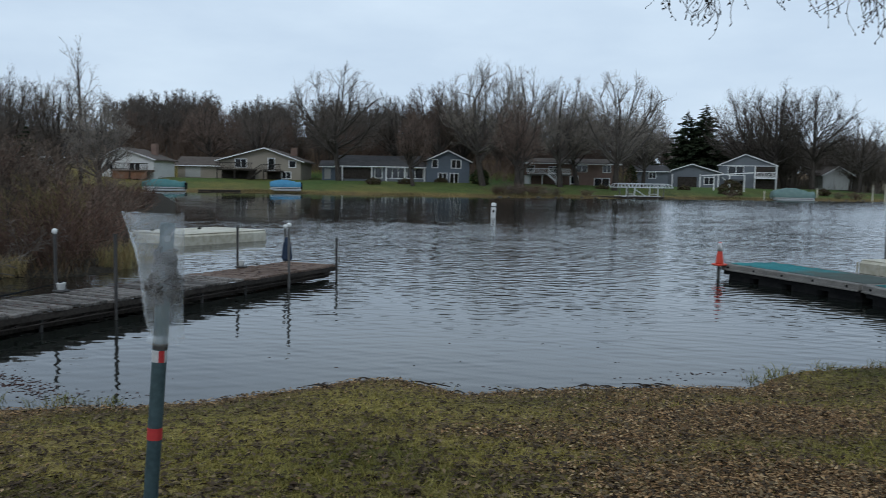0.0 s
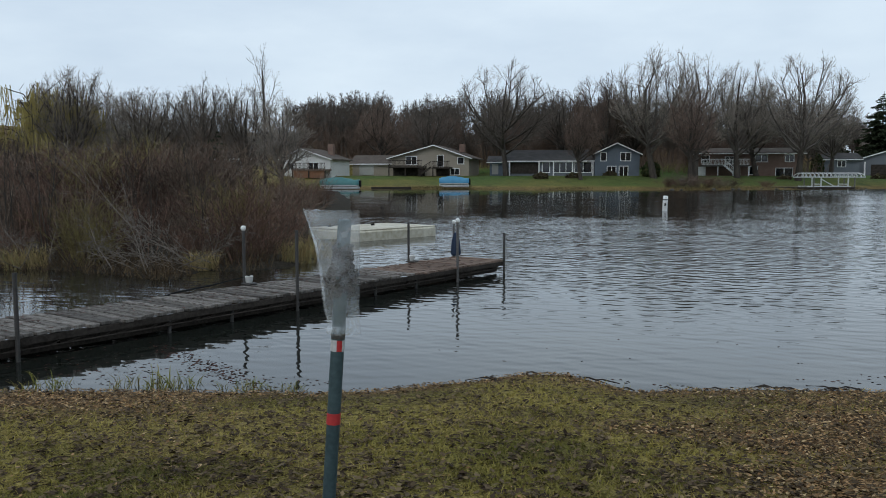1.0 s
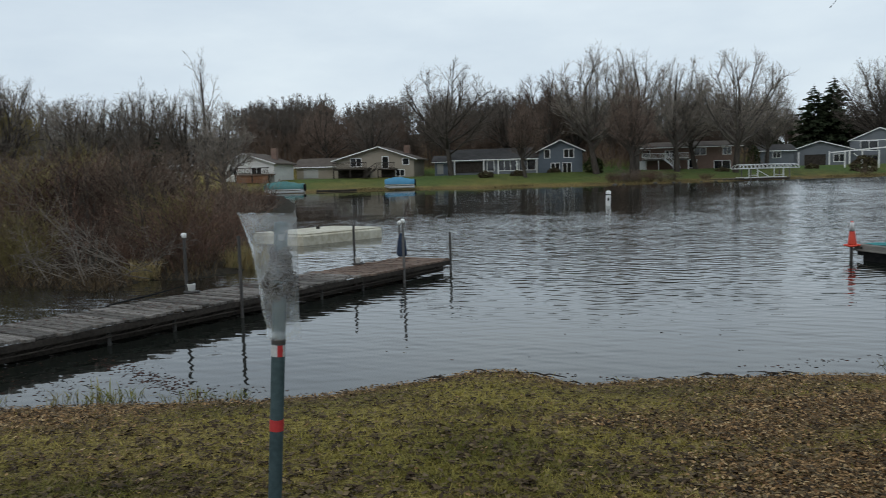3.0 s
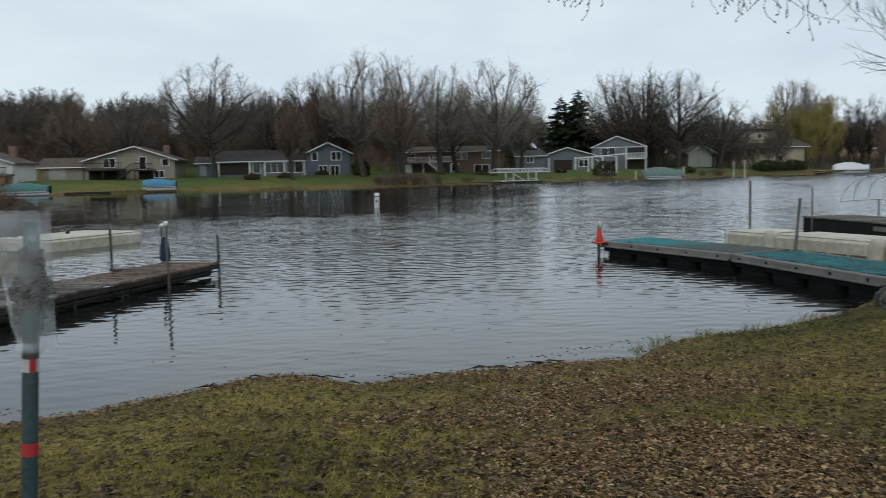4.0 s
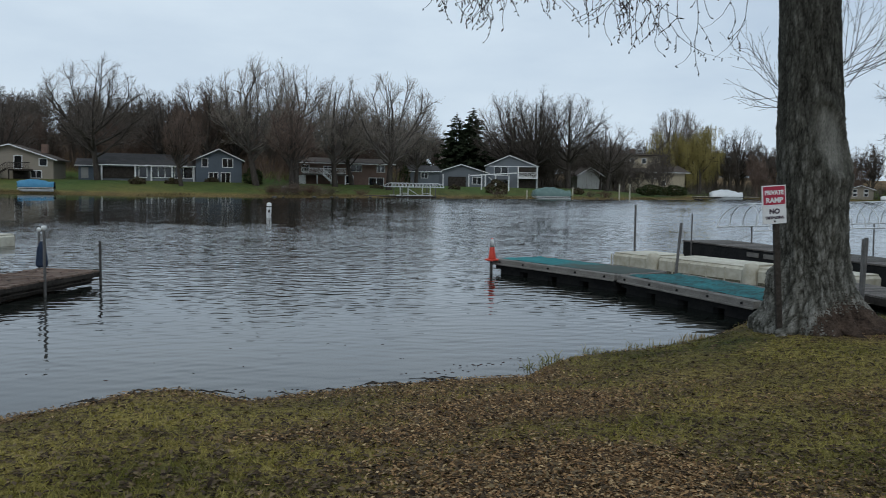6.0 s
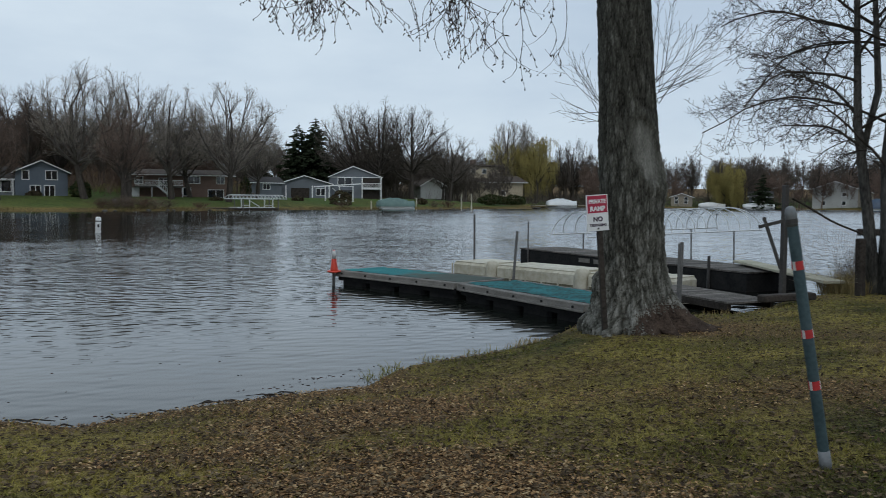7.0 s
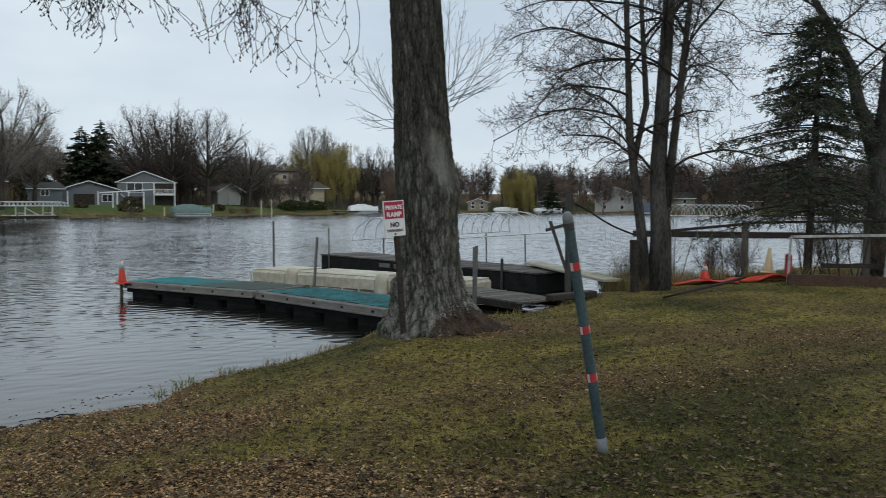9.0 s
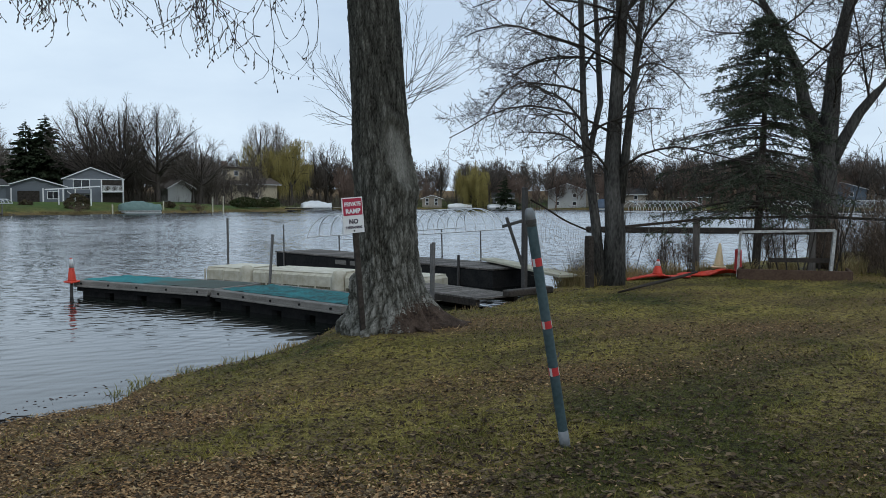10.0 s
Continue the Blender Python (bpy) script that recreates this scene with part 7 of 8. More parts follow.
m, ln = tilt_pose((-1.335, 3.74, 0.34), (-1.245, 3.775, 1.80))
lpost = thing("gate_post", m, "blue-grey gate post with chain wrapped in a plastic bag", "post")
part("post", lathe([(0.031, 0), (0.0325, 0.02), (0.0325, 1.10), (0.032, 1.41), (0.030, 1.42)], 20), M_POST, lpost, smooth=True)
part("tape", lathe([(0.034, 0.425), (0.034, 0.48)], 20), M_RED, lpost, "red tape")
for c, a0, a1 in ((M_RED, 4.9, 5.7), (M_WTAPE, 3.6, 4.9), (M_WTAPE, 5.7, 6.2)):
    bm = bmesh.new()
    lo = [bm.verts.new((0.034 * math.cos(a0 + (a1 - a0) * i / 8), 0.034 * math.sin(a0 + (a1 - a0) * i / 8), 0.785)) for i in range(9)]
    hi = [bm.verts.new((q.co.x, q.co.y, 0.84)) for q in lo]
    for i in range(8):
        bm.faces.new((lo[i], lo[i + 1], hi[i + 1], hi[i]))
    part("tape", bm, c, lpost, smooth=True)
part("sleeve", lathe([(0.034, 0.845), (0.034, 0.87)], 20), M_PIPE_DARK, lpost)

# chain: links wound in turns round the post
chain = thing("chain", m, "rusty chain wound round the gate post", "chain")
bm = bmesh.new()
ring = []
major, minor = 0.0125, 0.0036
for i in range(8):
    for j in range(5):
        a, b = 2 * math.pi * i / 8, 2 * math.pi * j / 5
        ring.append(bm.verts.new(((major * 1.35 + minor * math.cos(b)) * math.cos(a), (major * 0.8 + minor * math.cos(b)) * math.sin(a), minor * math.sin(b))))
for i in range(8):
    for j in range(5):
        bm.faces.new((ring[i * 5 + j], ring[((i + 1) % 8) * 5 + j], ring[((i + 1) % 8) * 5 + (j + 1) % 5], ring[i * 5 + (j + 1) % 5]))
link = bpy.data.meshes.new("link")
bm.to_mesh(link)
bm.free()
link.materials.append(M_CHAIN)
rng = np.random.default_rng(31)
for k in range(290):
    u = k / 290
    a = k * 0.37
    zz = 1.06 + 0.23 * u + rng.normal(0, 0.012)
    rr = 0.040 + (0.045 * math.exp(-((u - 0.3) / 0.22) ** 2)) * rng.uniform(0.4, 1.1)
    ob = new("link", link)
    ob.parent = chain
    ob.matrix_basis = pose(rr * math.cos(a), rr * math.sin(a), zz, rng.uniform(0, 180), rng.uniform(-40, 40), math.degrees(a) + 90 + rng.normal(0, 25))


def bag_mat():
    """Thin cloudy plastic film."""
    m = bpy.data.materials.new("clear_plastic_film")
    m.use_nodes = True
    n, l = m.node_tree.nodes, m.node_tree.links
    b = n["Principled BSDF"]
    b.inputs["Base Color"].default_value = (0.72, 0.76, 0.79, 1)
    b.inputs["Roughness"].default_value = 0.22
    nz, mr, co = n.new("ShaderNodeTexNoise"), n.new("ShaderNodeMapRange"), n.new("ShaderNodeTexCoord")
    nz.inputs["Scale"].default_value, nz.inputs["Detail"].default_value = 9, 5
    mr.inputs["From Min"].default_value, mr.inputs["From Max"].default_value = 0.35, 0.7
    mr.inputs["To Min"].default_value, mr.inputs["To Max"].default_value = 0.10, 0.36
    bp = n.new("ShaderNodeBump")
    bp.inputs["Strength"].default_value, bp.inputs["Distance"].default_value = 0.6, 0.02
    l.new(co.outputs["Object"], nz.inputs["Vector"])
    l.new(nz.outputs["Fac"], mr.inputs["Value"])
    l.new(mr.outputs["Result"], b.inputs["Alpha"])
    l.new(nz.outputs["Fac"], bp.inputs["Height"])
    l.new(bp.outputs["Normal"], b.inputs["Normal"])
    return m


def bag():
    """A clear bag pulled over the post: wide open corner at the top, gathered below."""
    rows = ((1.455, -0.20, 0.065, 0.012), (1.44, -0.192, 0.068, 0.03), (1.38, -0.165, 0.075, 0.05), (1.30, -0.135, 0.08, 0.065), (1.22, -0.112, 0.085, 0.075), (1.14, -0.10, 0.088, 0.08), (1.06, -0.09, 0.09, 0.075), (0.98, -0.075, 0.095, 0.065), (0.91, -0.045, 0.105, 0.05), (0.87, -0.035, 0.11, 0.045))
    n, v = 36, []
    rng = np.random.default_rng(4)
    for z, xa, xb, d in rows:
        for i in range(n):
            a = 2 * math.pi * i / n
            fold = 1 + 0.10 * math.sin(5 * a + 9 * z) + 0.06 * math.sin(11 * a - 14 * z)
            c, s = math.cos(a), math.sin(a)
            x = (xa + xb) / 2 + (xb - xa) / 2 * (abs(c) ** 0.8) * (1 if c > 0 else -1)
            tip = 0.045 * max(0, (x - 0.03) / 0.05) ** 2 if z > 1.43 else 0
            v.append((x, d * s * fold, z + min(tip, 0.05) + 0.006 * math.sin(7 * a)))
    f = [(r * n + i, r * n + (i + 1) % n, (r + 1) * n + (i + 1) % n, (r + 1) * n + i) for r in range(len(rows) - 1) for i in range(n)]
    f.append(tuple(range(n)))
    return v, f


v, f = bag()
bg = thing("plastic_bag", m @ pose(0, 0, 0, 0, 0, 19), "cloudy clear plastic bag pulled over the post's chain", "bag")
film = mesh_of("film", v, f, bag_mat(), bg, smooth=True)
film.visible_shadow = False
hem = part("hem", lathe([(0.052, 0.865), (0.060, 0.875), (0.061, 0.895), (0.054, 0.905)], 24), bag_mat(), bg, "gathered rolled hem", smooth=True)
hem.visible_shadow = False
fold = part("fold", poly_tube(bmesh.new(), [(-0.19, -0.02, 1.45), (-0.13, -0.055, 1.30), (-0.09, -0.07, 1.12), (-0.05, -0.055, 0.92)], [0.004, 0.007, 0.007, 0.004], 6), bag_mat(), bg, "creased fold of film", smooth=True)
fold.visible_shadow = False

# ---------- right-hand shore: posts, net, cones, frame ----------
pp = thing("shore_post", pose(12.1, 10.88, 0), "tall dark square post at the water's edge", "post")
part("post", box(-0.048, 0.048, -0.048, 0.048, 0.0, 2.26, 0.01), M_PIPE_DARK, pp)
part("arm", beam((-0.02, 0, 1.62), (-0.34, 0.28, 1.5), 0.05, 0.06), M_PIPE_DARK, pp)
part("strut", beam((-0.26, 0.24, 1.68), (-0.03, 0.03, 0.75), 0.06, 0.06), M_PIPE_DARK, pp)
sp = thing("net_post", pose(13.15, 10.1, ground_z(13.15, 10.1)), "dark rotten post holding the net", "post")
part("post", beam((0, 0, -0.1), (-0.03, 0.0, 1.02), 0.14, 0.14, bevel=0.02), M_TIMBER, sp)


def net():
    """A torn net between two posts, sagging under its top rope."""
    nu, nv, v, f = 26, 12, [], []
    p, q = Vector((12.18, 10.80, 2.02)), Vector((13.1, 10.12, 1.42))
    lines = []
    rng = np.random.default_rng(14)

    def at(u, w):
        top = p.lerp(q, u)
        top.z -= 0.03 * math.sin(math.pi * u)
        return np.array((top.x + 0.04 * math.sin(5 * w + 7 * u), top.y + 0.05 * math.sin(4 * w), top.z + (0.55 - top.z) * w))

    for i in range(nu + 1):
        if rng.uniform() < 0.85:
            cut = rng.uniform(0.6, 1)
            lines.append((np.array([at(min(1, max(0, i / nu + 0.03 * math.sin(3 * k))), cut * k / 6) for k in range(7)]), np.full(7, 0.003)))
    for j in range(1, nv + 1):
        lines.append((np.array([at(k / 8, j / nv + 0.02 * math.sin(k * 2 + j)) for k in range(9)]), np.full(9, 0.0025)))
    return tubes(lines, 3), np.array([at(k / 10, 0) for k in range(11)])


(v, f), rope = net()
nt = thing("net", pose(0, 0, 0), "torn brown net sagging between two posts", "net")
mesh_of("mesh", v, f, M_TWIG_PALE, nt)
v, f = tubes([(rope, np.full(11, 0.02))], 6)
mesh_of("top_rail", v, f, M_TIMBER, nt)

M_FENCE = mat("weathered_fence_wood", (0.075, 0.068, 0.060), (0.165, 0.152, 0.138), 0.9, 4, 30, 0.004, stretch=(1, 1, 0.3))
fence = thing("rail_fence", pose(0, 0, 0), "weathered post and rail fence along the shore", "fence")
for x, y, top in ((16.8, 9.95, 1.66), (17.95, 7.85, 1.74), (18.6, 6.3, 1.62)):
    part("post", box(x - 0.06, x + 0.06, y - 0.06, y + 0.06, 0.2, top, 0.012), M_FENCE, fence)
for p, q in (((13.9, 10.3, 1.44), (16.78, 9.85, 1.60)), ((16.78, 9.85, 1.62), (17.93, 7.76, 1.68)), ((17.93, 7.76, 1.68), (19.4, 4.6, 1.52))):
    part("rail", beam(p, q, 0.045, 0.055, bevel=0.008), M_TIMBER, fence)

CONES = ((15.2, 9.9, 0.42, 0.34, 0.30, M_ORANGE, "orange cone with a pale collar by the fence", ((0.62, 0.9),)), (16.55, 9.25, 0.60, 0.52, 0.30, M_CONE_PALE, "faded pale cone standing on the orange sheeting", None))
for x, y, z, hh, base, body, label, collar in CONES:
    cone(pose(x, y, ground_z(x, y) + (0.06 if z < 0.5 else 0.16), 2, 0, 30), hh, base, body, label, collar)


def sheet(seed, x, y, a, length, width, lift, label):
    """Crumpled orange plastic sheeting."""
    rng = np.random.default_rng(seed)
    n, k = 18, 8
    u, w = np.meshgrid(np.linspace(-0.5, 0.5, n), np.linspace(-0.5, 0.5, k))
    ca, sa = math.cos(a), math.sin(a)
    edge = 1 + 0.25 * np.sin(9 * u + seed)
    px, py = x + u * length * ca - w * width * edge * sa, y + u * length * sa + w * width * edge * ca
    pz = land(px, py) + 0.03 + lift * (0.5 + 0.3 * np.sin(8 * u + 3 * seed) + 0.3 * np.sin(11 * w + 6 * u)) * (1 - (2 * u) ** 2 * 0.8)
    v = np.stack([px, py, pz], -1).reshape(-1, 3)
    v2 = v - (0, 0, 0.02)
    i, j = np.meshgrid(np.arange(k - 1), np.arange(n - 1), indexing="ij")
    f = np.stack([i * n + j, i * n + j + 1, (i + 1) * n + j + 1, (i + 1) * n + j], -1).reshape(-1, 4)
    return tagged(mesh_of("plastic_sheet", np.concatenate([v, v2]), np.concatenate([f, f[:, ::-1] + len(v)]), M_ORANGE), label, "sheet", "orange sheeting")


sheet(1, 15.15, 9.85, -0.9, 1.3, 0.5, 0.07, "crumpled orange plastic sheeting under a cone")
sheet(2, 16.2, 9.2, -0.8, 1.4, 0.55, 0.13, "heaped orange plastic sheeting by the fence")
tagged(part("marker_post", lathe([(0.07, 0), (0.075, 0.02), (0.07, 0.42), (0.05, 0.45)], 14), M_RED), "short red plastic marker post", "post").matrix_basis = pose(16.45, 8.75, ground_z(16.45, 8.75) + 0.12)

M_RACK = mat("chipped_white_paint", (0.24, 0.24, 0.23), (0.60, 0.60, 0.58), 0.6, 7, 30, 0.002)
fr = thing("tube_rack", pose(0, 0, 0), "white painted tube frame behind a garden bed", "frame")
part("top_bar", beam((16.36, 8.66, 1.36), (17.12, 7.04, 1.42), 0.05, 0.05), M_RACK, fr)
part("leg", beam((16.36, 8.66, 1.36), (16.34, 8.70, 0.40), 0.05, 0.05), M_RACK, fr)
part("leg", beam((17.12, 7.04, 1.42), (17.08, 7.10, 0.40), 0.11, 0.06), M_RACK, fr)
part("shelf_bar", beam((16.7, 8.2, 0.78), (17.3, 7.1, 0.8), 0.05, 0.09), M_TIMBER, fr)
bd = thing("garden_bed", pose(0, 0, 0), "brown board edging of a raised bed", "garden bed")
M_BED = mat("brown_board", (0.065, 0.040, 0.028), (0.105, 0.07, 0.05), 0.85, 3, 24, 0.004)
part("board", beam((15.85, 8.42, 0.51), (16.75, 6.55, 0.52), 0.06, 0.24, bevel=0.008), M_BED, bd)
part("board", beam((15.85, 8.42, 0.51), (17.0, 8.95, 0.51), 0.06, 0.22, bevel=0.008), M_BED, bd)
part("board", beam((16.75, 6.55, 0.52), (17.9, 7.1, 0.51), 0.06, 0.22, bevel=0.008), M_BED, bd)
tagged(part("log", poly_tube(bmesh.new(), [(11.75, 8.42, 0.44), (13.0, 8.68, 0.47), (14.3, 8.9, 0.5), (15.5, 9.15, 0.54)], [0.018, 0.03, 0.032, 0.024], 8), M_TIMBER, smooth=True), "dark fallen log on the lawn", "log")

# ---------- trees by the fence ----------
def stem_tree(name, base, stems, plan, seed, label, fat=0.0033, reach=(1.7, 3.6)):
    """A tree of several stems, each a list of points with a start radius."""
    rng = np.random.default_rng(seed)
    root = thing(name, pose(*base), label, "tree")
    low, fine = [], []
    for pts, r0, kids in stems:
        pts = np.array(pts, float)
        n = len(pts)
        rad = r0 * np.linspace(1, 0.3, n)
        part("trunk", poly_tube(bmesh.new(), [tuple(q) for q in pts], rad.tolist(), 12), M_BARK_DARK, root, smooth=True)
        for k in range(kids):
            u = 0.38 + 0.60 * (k + rng.uniform(0, 1)) / kids
            s = min(int(u * (n - 1)), n - 2)
            w = u * (n - 1) - s
            p = pts[s] * (1 - w) + pts[s + 1] * w
            a = k * 2.4 + rng.normal(0, 0.5)
            out = []
            grow(rng, p, (math.cos(a), math.sin(a), 0.95 + rng.normal(0, 0.25)), rng.uniform(*reach), 0.030, 0, plan, out)
            low += [(q, np.maximum(r, 0.010)) for lv, q, r in out if lv == 0]
            fine += [(q, np.maximum(r, fat)) for lv, q, r in out if lv > 0]
    v, f = tubes(low, 5)
    mesh_of("branchwork", v, f, M_TWIG_NEAR, root, smooth=True)
    v, f = both(tubes([k for k in fine if len(k[0]) > 3], 3), ribbons([k for k in fine if len(k[0]) <= 3], seed))
    mesh_of("crown", v, f, M_TWIG_NEAR, root)
    return root


DROOP = ((8, 0.12, -0.115, 14, 0.18, 50, 0.36), (5, 0.19, -0.07, 9, 0.15, 48, 0.42), (3, 0.24, 0.04, 5, 0.2, 46, 0.5), (1, 0.2, 0.15, 0, 0, 0, 0))
stem_tree("multi_stem_tree", (13.75, 9.98, 0.36), [
    ([(0, 0, -0.2), (0.02, -0.02, 1.0), (-0.02, 0.04, 2.4), (0.03, -0.1, 5.4), (0.0, -0.2, 9.5)], 0.25, 15),
    ([(-0.15, 0.16, -0.2), (-0.25, 0.26, 1.2), (-0.40, 0.45, 3.0), (-0.5, 0.5, 5.6), (-0.9, 0.8, 8.5)], 0.12, 14),
    ([(0.05, -0.1, 1.6), (0.12, -0.25, 3.2), (0.22, -0.45, 5.5), (0.5, -0.9, 8.0)], 0.10, 10),
    ([(-0.35, 0.4, 2.4), (-0.15, 0.25, 3.6), (-0.3, 0.3, 5.6), (-0.2, 0.4, 8.0)], 0.08, 8),
], DROOP, 12, "tall bare tree of several stems beside the fence")
SPARE = ((6, 0.13, -0.03, 12, 0.2, 48, 0.42), (4, 0.18, -0.04, 9, 0.2, 46, 0.45), (2, 0.2, 0.0, 3, 0.3, 45, 0.5), (1, 0.2, 0.1, 0, 0, 0, 0))
stem_tree("forked_tree", (19.96, 8.45, 0.35), [
    ([(0, 0, -0.2), (0.0, 0.0, 1.2), (0.0, 0.02, 2.7), (0.02, -0.04, 3.5), (0.05, -0.12, 4.9), (0.16, -0.40, 6.4), (0.3, -0.7, 10)], 0.32, 12),
    ([(0.0, 0.03, 2.3), (-0.08, 0.25, 3.3), (-0.18, 0.48, 4.0), (-0.26, 0.62, 4.8), (-0.5, 1.1, 5.9), (-0.9, 1.9, 7.6), (-1.3, 2.6, 10)], 0.20, 13),
    ([(0.03, -0.03, 2.4), (0.13, -0.30, 3.05), (0.24, -0.62, 3.7), (0.36, -0.9, 4.1), (0.52, -1.3, 4.6), (0.9, -2.3, 5.0), (1.5, -3.6, 5.6)], 0.15, 12),
], SPARE, 15, "big bare tree with leaning forks behind the spruce", 0.0045, (1.6, 3.0))


def near_spruce(seed, height, radius, label):
    """A loose spruce: drooping boughs with hanging branchlets, each set with needles."""
    rng = np.random.default_rng(seed)
    root = thing("spruce", pose(0, 0, 0), label, "tree")
    v, f = tubes([(np.array([(0, 0, -0.2), (0.03, 0, height * 0.5), (0, 0, height)]), (0.10, 0.07, 0.015))], 8)
    mesh_of("trunk", v, f, M_BARK, root, smooth=True)
    wood, needles = [], []
    for k in range(255):
        u = rng.uniform(0, 1) ** 0.95
        z = height * (0.24 + 0.75 * u)
        a = rng.uniform(0, 6.28)
        ln = (radius * (1 - u) ** 0.55 + 0.12) * rng.uniform(0.5, 1.15) * (1 + 0.22 * math.sin(2 * a + 1.3) + 0.2 * math.sin(3 * a + 5 * u))
        d = np.array((math.cos(a), math.sin(a), 0))
        side = np.array((-d[1], d[0], 0))
        bough = np.array([d * ln * w + np.array((0, 0, z + ln * (0.10 * w - 0.55 * w * w + 0.28 * w ** 3))) + side * 0.08 * ln * math.sin(3 * w + k) for w in (0, 0.25, 0.5, 0.75, 1.0)])
        wood.append((bough, np.linspace(0.022, 0.005, 5) * (0.5 + 0.5 * ln / radius)))
        for b in range(int(7 + 13 * ln / radius)):
            w = rng.uniform(0.15, 1.0)
            s = min(int(w * 4), 3)
            p = bough[s] + (bough[s + 1] - bough[s]) * (w * 4 - s)
            way = unit(d * rng.uniform(0.35, 1.0) + side * rng.uniform(-1.0, 1.0) + np.array((0, 0, rng.uniform(-0.75, 0.05))))
            bl = rng.uniform(0.16, 0.42) * (1.15 - 0.4 * w) * (0.55 + 0.45 * ln / radius)
            q = p + way * bl + np.array((0, 0, -0.18 * bl))
            wood.append((np.array([p, q]), (0.004, 0.002)))
            for c in range(int(6 + 21 * bl)):
                g = rng.uniform(0.05, 1.05)
                o = p + (q - p) * g
                tip = unit(way * rng.uniform(0.2, 1) + rng.normal(0, 0.6, 3)) * rng.uniform(0.05, 0.11)
                needles.append((o, tip))
    v, f = tubes([k for k in wood if len(k[0]) > 2], 4)
    mesh_of("branchwork", v, f, M_BARK, root)
    o, t = np.array([k[0] for k in needles]), np.array([k[1] for k in needles])
    x = np.cross(t, rng.normal(0, 1, t.shape))
    x *= 0.0095 / (np.linalg.norm(x, axis=1)[:, None] + 1e-9)
    v = np.stack([o - x, o + x, o + t + x * 0.5, o + t - x * 0.5], 1).reshape(-1, 3)
    mesh_of("crown", v, np.arange(len(v)).reshape(-1, 4), M_NEEDLE_NEAR, root, "sparse drooping green-brown boughs")
    return root


M_NEEDLE_NEAR = mat("loose_spruce_needles", (0.034, 0.045, 0.030), (0.088, 0.102, 0.070), 0.9, 1.8, 14)
near_spruce(320, 5.85, 2.35, "drooping dark green spruce by the fence").matrix_basis = pose(18.2, 9.25, ground_z(18.2, 9.25), 2, 0, 0)
for k, (x, y, s) in enumerate(((15.4, 11.3, 0.45), (17.6, 10.6, 0.5), (19.4, 9.4, 0.7), (20.4, 7.4, 0.8), (21.5, 6.5, 0.8), (14.6, 11.4, 0.4), (18.4, 7.6, 0.5), (19.2, 7.9, 0.6), (19.0, 7.0, 0.5), (21.2, 7.8, 0.8), (16.5, 10.6, 0.45), (18.2, 6.3, 0.6), (18.9, 5.7, 0.7), (19.6, 6.3, 0.8), (20.3, 5.3, 0.8))):
    ob = copy_thing(SHRUBS[2], pose(0, 0, 0))
    ob["label"], ob["group"] = "thin grey brush along the fence", "brush along the fence"
    ob.matrix_basis = pose(x, y, ground_z(x, y), 0, 0, 61 * k) @ Matrix.Diagonal((s, s, s, 1))

for k, (x, y, s) in enumerate(((17.35, 8.75, 0.62), (17.6, 8.3, 0.7), (17.75, 8.0, 0.66), (17.95, 7.55, 0.72), (18.15, 7.3, 0.6), (16.2, 10.2, 0.5), (15.3, 10.6, 0.45), (18.7, 6.6, 0.7), (19.3, 6.0, 0.75))):
    ob = copy_thing(SAPLINGS[(0, 2)[k % 2]], pose(0, 0, 0))
    ob["label"], ob["group"] = "dark thin sapling behind the rail fence", "saplings behind the fence"
    ob.matrix_basis = pose(x, y, ground_z(x, y), 0, 0, 67 * k) @ Matrix.Diagonal((s * 1.4, s * 1.4, s, 1))

# ---------- lawn, leaves and things afloat ----------
def strewn(seed, count, power=1.0):
    """Spots on the near land, thicker towards the path of the walk."""
    rng = np.random.default_rng(seed)
    a, r = np.radians(rng.uniform(-46, 76, count)), 2.9 * (20 / 2.9) ** (rng.uniform(0, 1, count) ** power)
    near = rng.uniform(0, 1, count) < 0.10
    a, r = np.where(near, rng.uniform(0, 2 * math.pi, count), a), np.where(near, 0.2 + 5.5 * np.sqrt(rng.uniform(0, 1, count)), r)
    x, y = r * np.sin(a), r * np.cos(a)
    return rng, x, y, shore_distance(x, y), r


def build_grass():
    rng, x, y, s, r = strewn(201, 260000, 1.1)
    share = litter(x, y)
    keep = (s > 0.02) & (rng.uniform(0, 1, len(x)) > share * 0.93) & ~((x < -5) & (y > 12)) & (soft_noise(x, y, 0.035, 55) < 0.45)
    x, y, r, s = x[keep], y[keep], r[keep], s[keep]
    n = len(x)
    z = land(x, y)
    a, h = rng.uniform(0, 6.28, n), rng.uniform(0.010, 0.026, n) * (1 + 0.5 * soft_noise(x, y, 0.5, 19)) * (1 + 1.2 * np.exp(-s / 0.15)) + 0.008
    w = 0.0020 + 0.0004 * r
    lean = rng.normal(0, 0.9, (n, 2)) * h[:, None]
    dx, dy = np.cos(a) * w, np.sin(a) * w
    v = np.stack([np.stack([x - dx, y - dy, z - 0.004], 1), np.stack([x + dx, y + dy, z - 0.004], 1), np.stack([x + lean[:, 0], y + lean[:, 1], z + h], 1)], 1).reshape(-1, 3)
    ob = mesh_of("grass", v, np.arange(len(v)).reshape(-1, 3), M_LAWN)
    ob.data.attributes.new("straw", "FLOAT", "POINT").data.foreach_set("value", np.repeat(np.clip(straw(x, y) + rng.normal(0, 0.12, n), 0, 1), 3))
    tagged(ob, "short patchy olive-green lawn grass", "grass", kind="stuff")


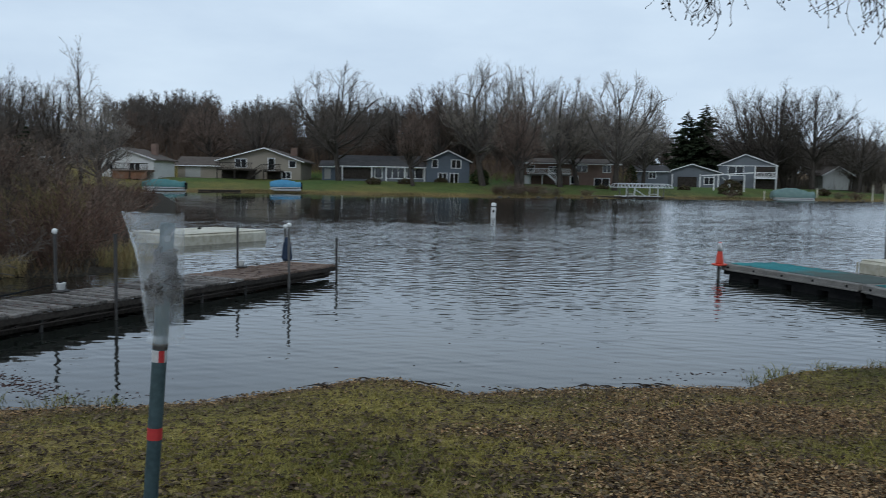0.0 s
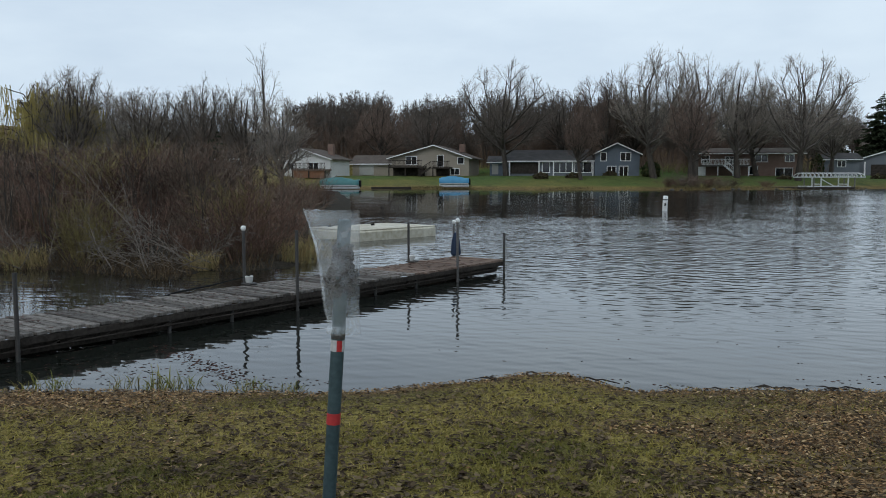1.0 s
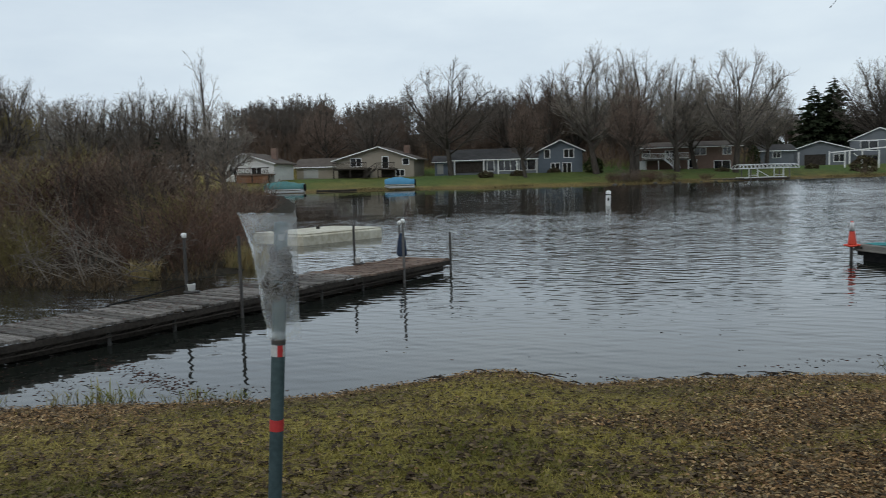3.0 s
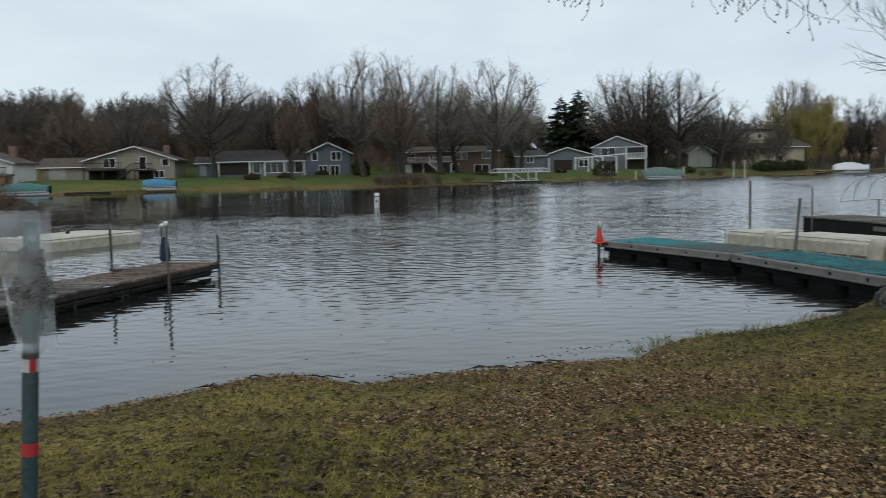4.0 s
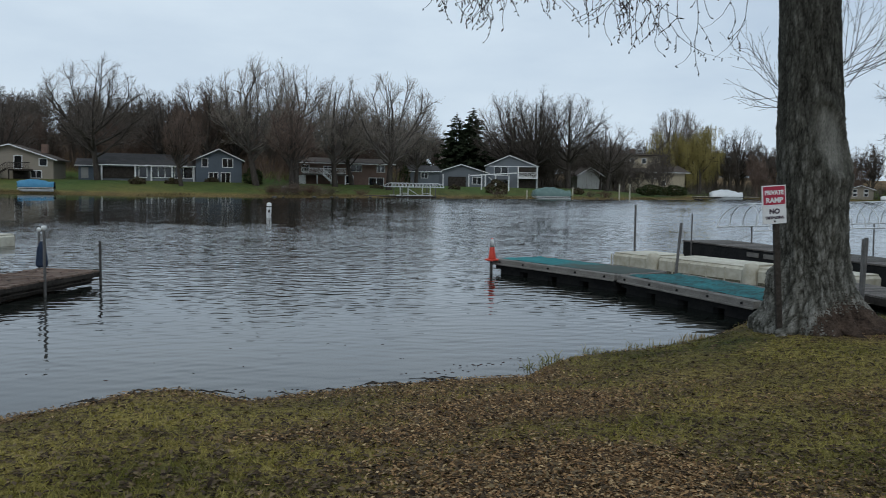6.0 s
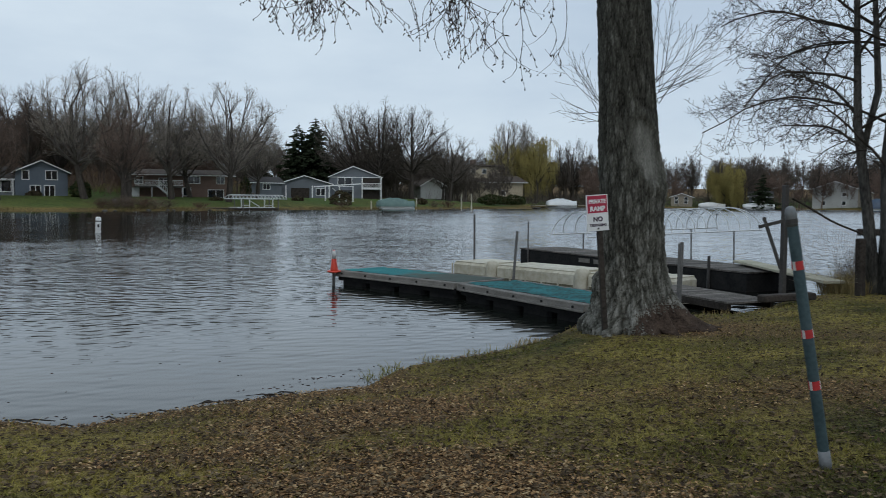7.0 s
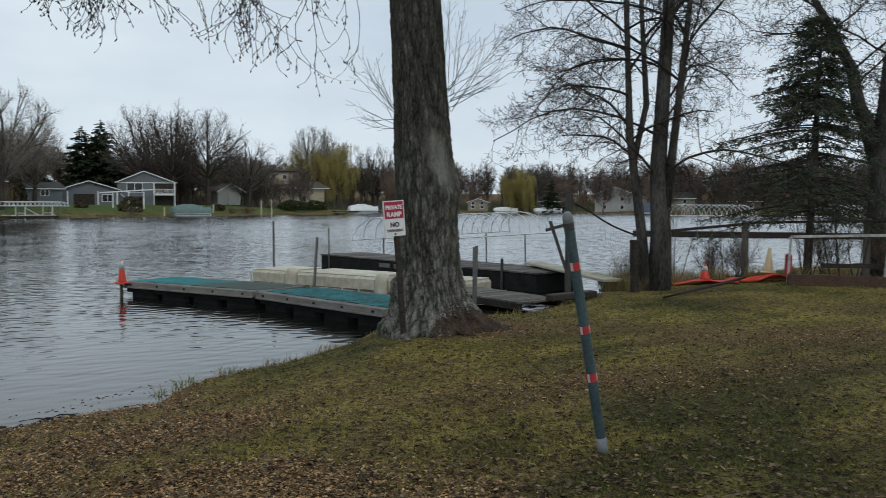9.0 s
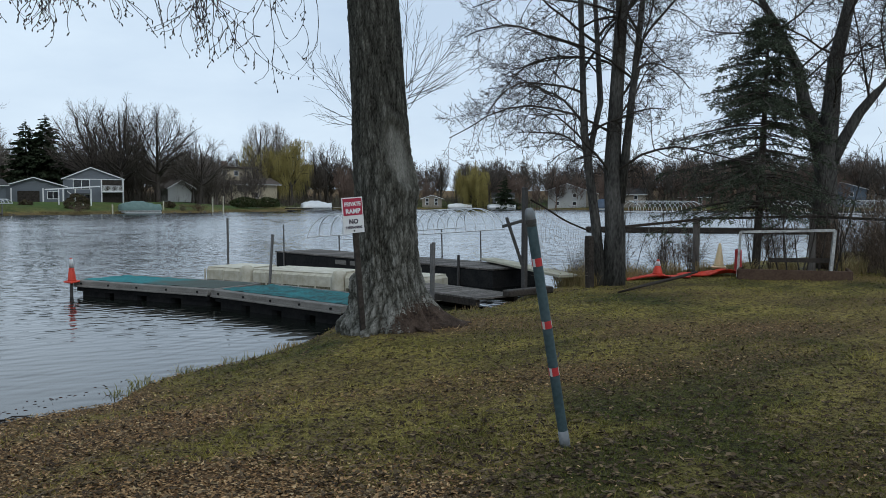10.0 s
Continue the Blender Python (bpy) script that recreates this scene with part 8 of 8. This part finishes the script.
def build_leaves(seed, count, material, label, chance, small, large):
    rng, x, y, s, r = strewn(seed, count, 1.05)
    share = litter(x, y)
    keep = (s > -0.02) & (rng.uniform(0, 1, len(x)) < chance(share, soft_noise(x, y, 0.035, 55))) & ~((x < -5) & (y > 12))
    x, y, s = x[keep], y[keep], s[keep]
    n = len(x)
    z = np.maximum(land(x, y), 0.0) + rng.uniform(0.004, 0.024, n)
    a, size = rng.uniform(0, 6.28, n), rng.uniform(small, large, n)
    ux, uy = np.cos(a), np.sin(a)
    t1, t2, curl = rng.normal(0, 0.24, n), rng.normal(0, 0.24, n), rng.uniform(-0.1, 0.5, n)

    def at(p, q, up):
        return np.stack([x + size * (p * ux - q * uy), y + size * (p * uy + q * ux), z + size * (p * t1 + q * t2 + up)], 1)

    v = np.stack([at(-1.2, 0, 0.1 * curl), at(-0.2, -0.62, curl), at(1.25, 0, 0.2 * curl), at(-0.1, 0.62, curl)], 1).reshape(-1, 3)
    b = np.arange(n) * 4
    f = np.concatenate([np.stack([b, b + 1, b + 2], 1), np.stack([b, b + 2, b + 3], 1)])
    tagged(mesh_of("fallen_leaves", v, f, material), label, "leaves", kind="stuff")


def build_afloat():
    """Dead leaves and bits of reed lying on the water, and a soaked drift of leaves in the corner by the dock."""
    rng = np.random.default_rng(203)
    # x, y, length, width, heading in degrees, count
    drifts = ((2.9, 8.75, 0.45, 0.08, 20, 34), (2.2, 8.45, 0.4, 0.06, 5, 10), (0.35, 7.95, 0.3, 0.05, -10, 16), (-4.0, 7.75, 0.8, 0.10, -38, 330), (-4.5, 7.3, 0.9, 0.32, -5, 120), (-5.3, 7.7, 0.7, 0.5, 0, 90), (-2.6, 7.35, 0.5, 0.10, -10, 40), (0.9, 9.3, 1.4, 0.5, 0, 7), (-1.5, 8.8, 1.3, 0.5, 0, 7))
    xs, ys = [], []
    for x, y, ln, wd, deg, n in drifts:
        u, w, a = rng.normal(0, ln, n), rng.normal(0, wd, n), radians(deg)
        xs.append(x + u * math.cos(a) - w * math.sin(a))
        ys.append(y + u * math.sin(a) + w * math.cos(a))
    x, y = np.concatenate(xs), np.concatenate(ys)
    keep = shore_distance(x, y) < -0.03
    x, y = x[keep], y[keep]
    n = len(x)
    a, size, thin = rng.normal(0, 0.8, n), rng.uniform(0.007, 0.019, n), rng.uniform(0.2, 0.55, n)
    ux, uy = np.cos(a) * size, np.sin(a) * size

    def at(p, q, up):
        return np.stack([x + p * ux - q * thin * uy, y + p * uy + q * thin * ux, np.full(n, up)], 1)

    top = [at(-1.3, 0, 0.002), at(-0.3, -0.8, 0.004), at(1.3, 0.1, 0.002), at(0.1, 0.9, 0.005)]
    low = [at(-1.3, 0, -0.004), at(-0.3, -0.8, -0.004), at(1.3, 0.1, -0.004), at(0.1, 0.9, -0.004)]
    v = np.stack(top + low, 1).reshape(-1, 3)
    b = np.arange(n)[:, None] * 8
    f = np.concatenate([b + np.array(k) for k in ((0, 1, 2, 3), (4, 5, 1, 0), (5, 6, 2, 1), (6, 7, 3, 2), (7, 4, 0, 3))])
    tagged(mesh_of("floating_debris", v, f, M_SOAKED), "soaked dark red-brown leaves afloat near the bank", "debris", kind="stuff")


build_grass()
build_leaves(202, 330000, M_LEAF, "tan and brown dead leaves thick on the path", lambda k, c: np.clip(k - 0.35, 0, 1) ** 1.1 * 1.3 + 0.012, 0.006, 0.0165)
build_leaves(204, 170000, M_LEAF_DARK, "dark brown dead leaves scattered over the lawn", lambda k, c: 0.05 + 0.32 * k + 0.85 * step(0.15, 0.5, c), 0.009, 0.024)
build_afloat()
EDGE = tuft(61, 60, 0.5, 0.30, 0.35, M_GRASS, "green grass tuft at the waterline", "grass_tuft")
for k, (x, y, s) in enumerate(((-4.3, 6.95, 0.6), (-4.0, 7.0, 0.5), (-3.3, 7.0, 0.45), (3.3, 8.4, 0.4), (3.65, 8.72, 0.4), (4.3, 9.05, 0.4), (5.0, 9.2, 0.45), (-7.6, 7.6, 0.9), (-5.2, 6.7, 0.5), (-2.9, 7.05, 0.35))):
    ob = EDGE if k == 0 else copy_thing(EDGE, pose(0, 0, 0))
    ob.matrix_basis = pose(x, y, max(0, ground_z(x, y)), 0, 0, 50 * k) @ Matrix.Diagonal((s, s, s, 1))
REED = tuft(62, 40, 0.3, 0.30, 0.16, M_STRAW, "dry cut reed stubble on the bank", "reed_stubble")
for k, (x, y, s) in enumerate(((5.5, 9.2, 0.5), (5.75, 9.3, 0.55), (5.95, 9.45, 0.5), (9.9, 10.3, 0.8), (10.4, 10.4, 0.7))):
    ob = REED if k == 0 else copy_thing(REED, pose(0, 0, 0))
    ob.matrix_basis = pose(x, y, max(0, ground_z(x, y)), 0, 0, 50 * k) @ Matrix.Diagonal((s, s, s, 1))
rng = np.random.default_rng(9)
for k in range(16):
    x = -1.2 + 3.6 * rng.uniform()
    i = int(np.argmin(np.abs(LAKE[:32, 0] - x)))
    y = LAKE[i, 1] - rng.uniform(0.0, 0.12)
    a, ln = rng.normal(0, 0.35), rng.uniform(0.12, 0.4)
    z = max(0.01, ground_z(x, y)) + 0.012
    tagged(part("stick", poly_tube(bmesh.new(), [(x - ln * math.cos(a) / 2, y - ln * math.sin(a) / 2, z), (x, y + 0.02, z + 0.02), (x + ln * math.cos(a) / 2, y + ln * math.sin(a) / 2, z)], [0.006, 0.008, 0.005], 5), M_TIMBER), "dark washed-up stick at the waterline", "stick", "washed-up sticks")
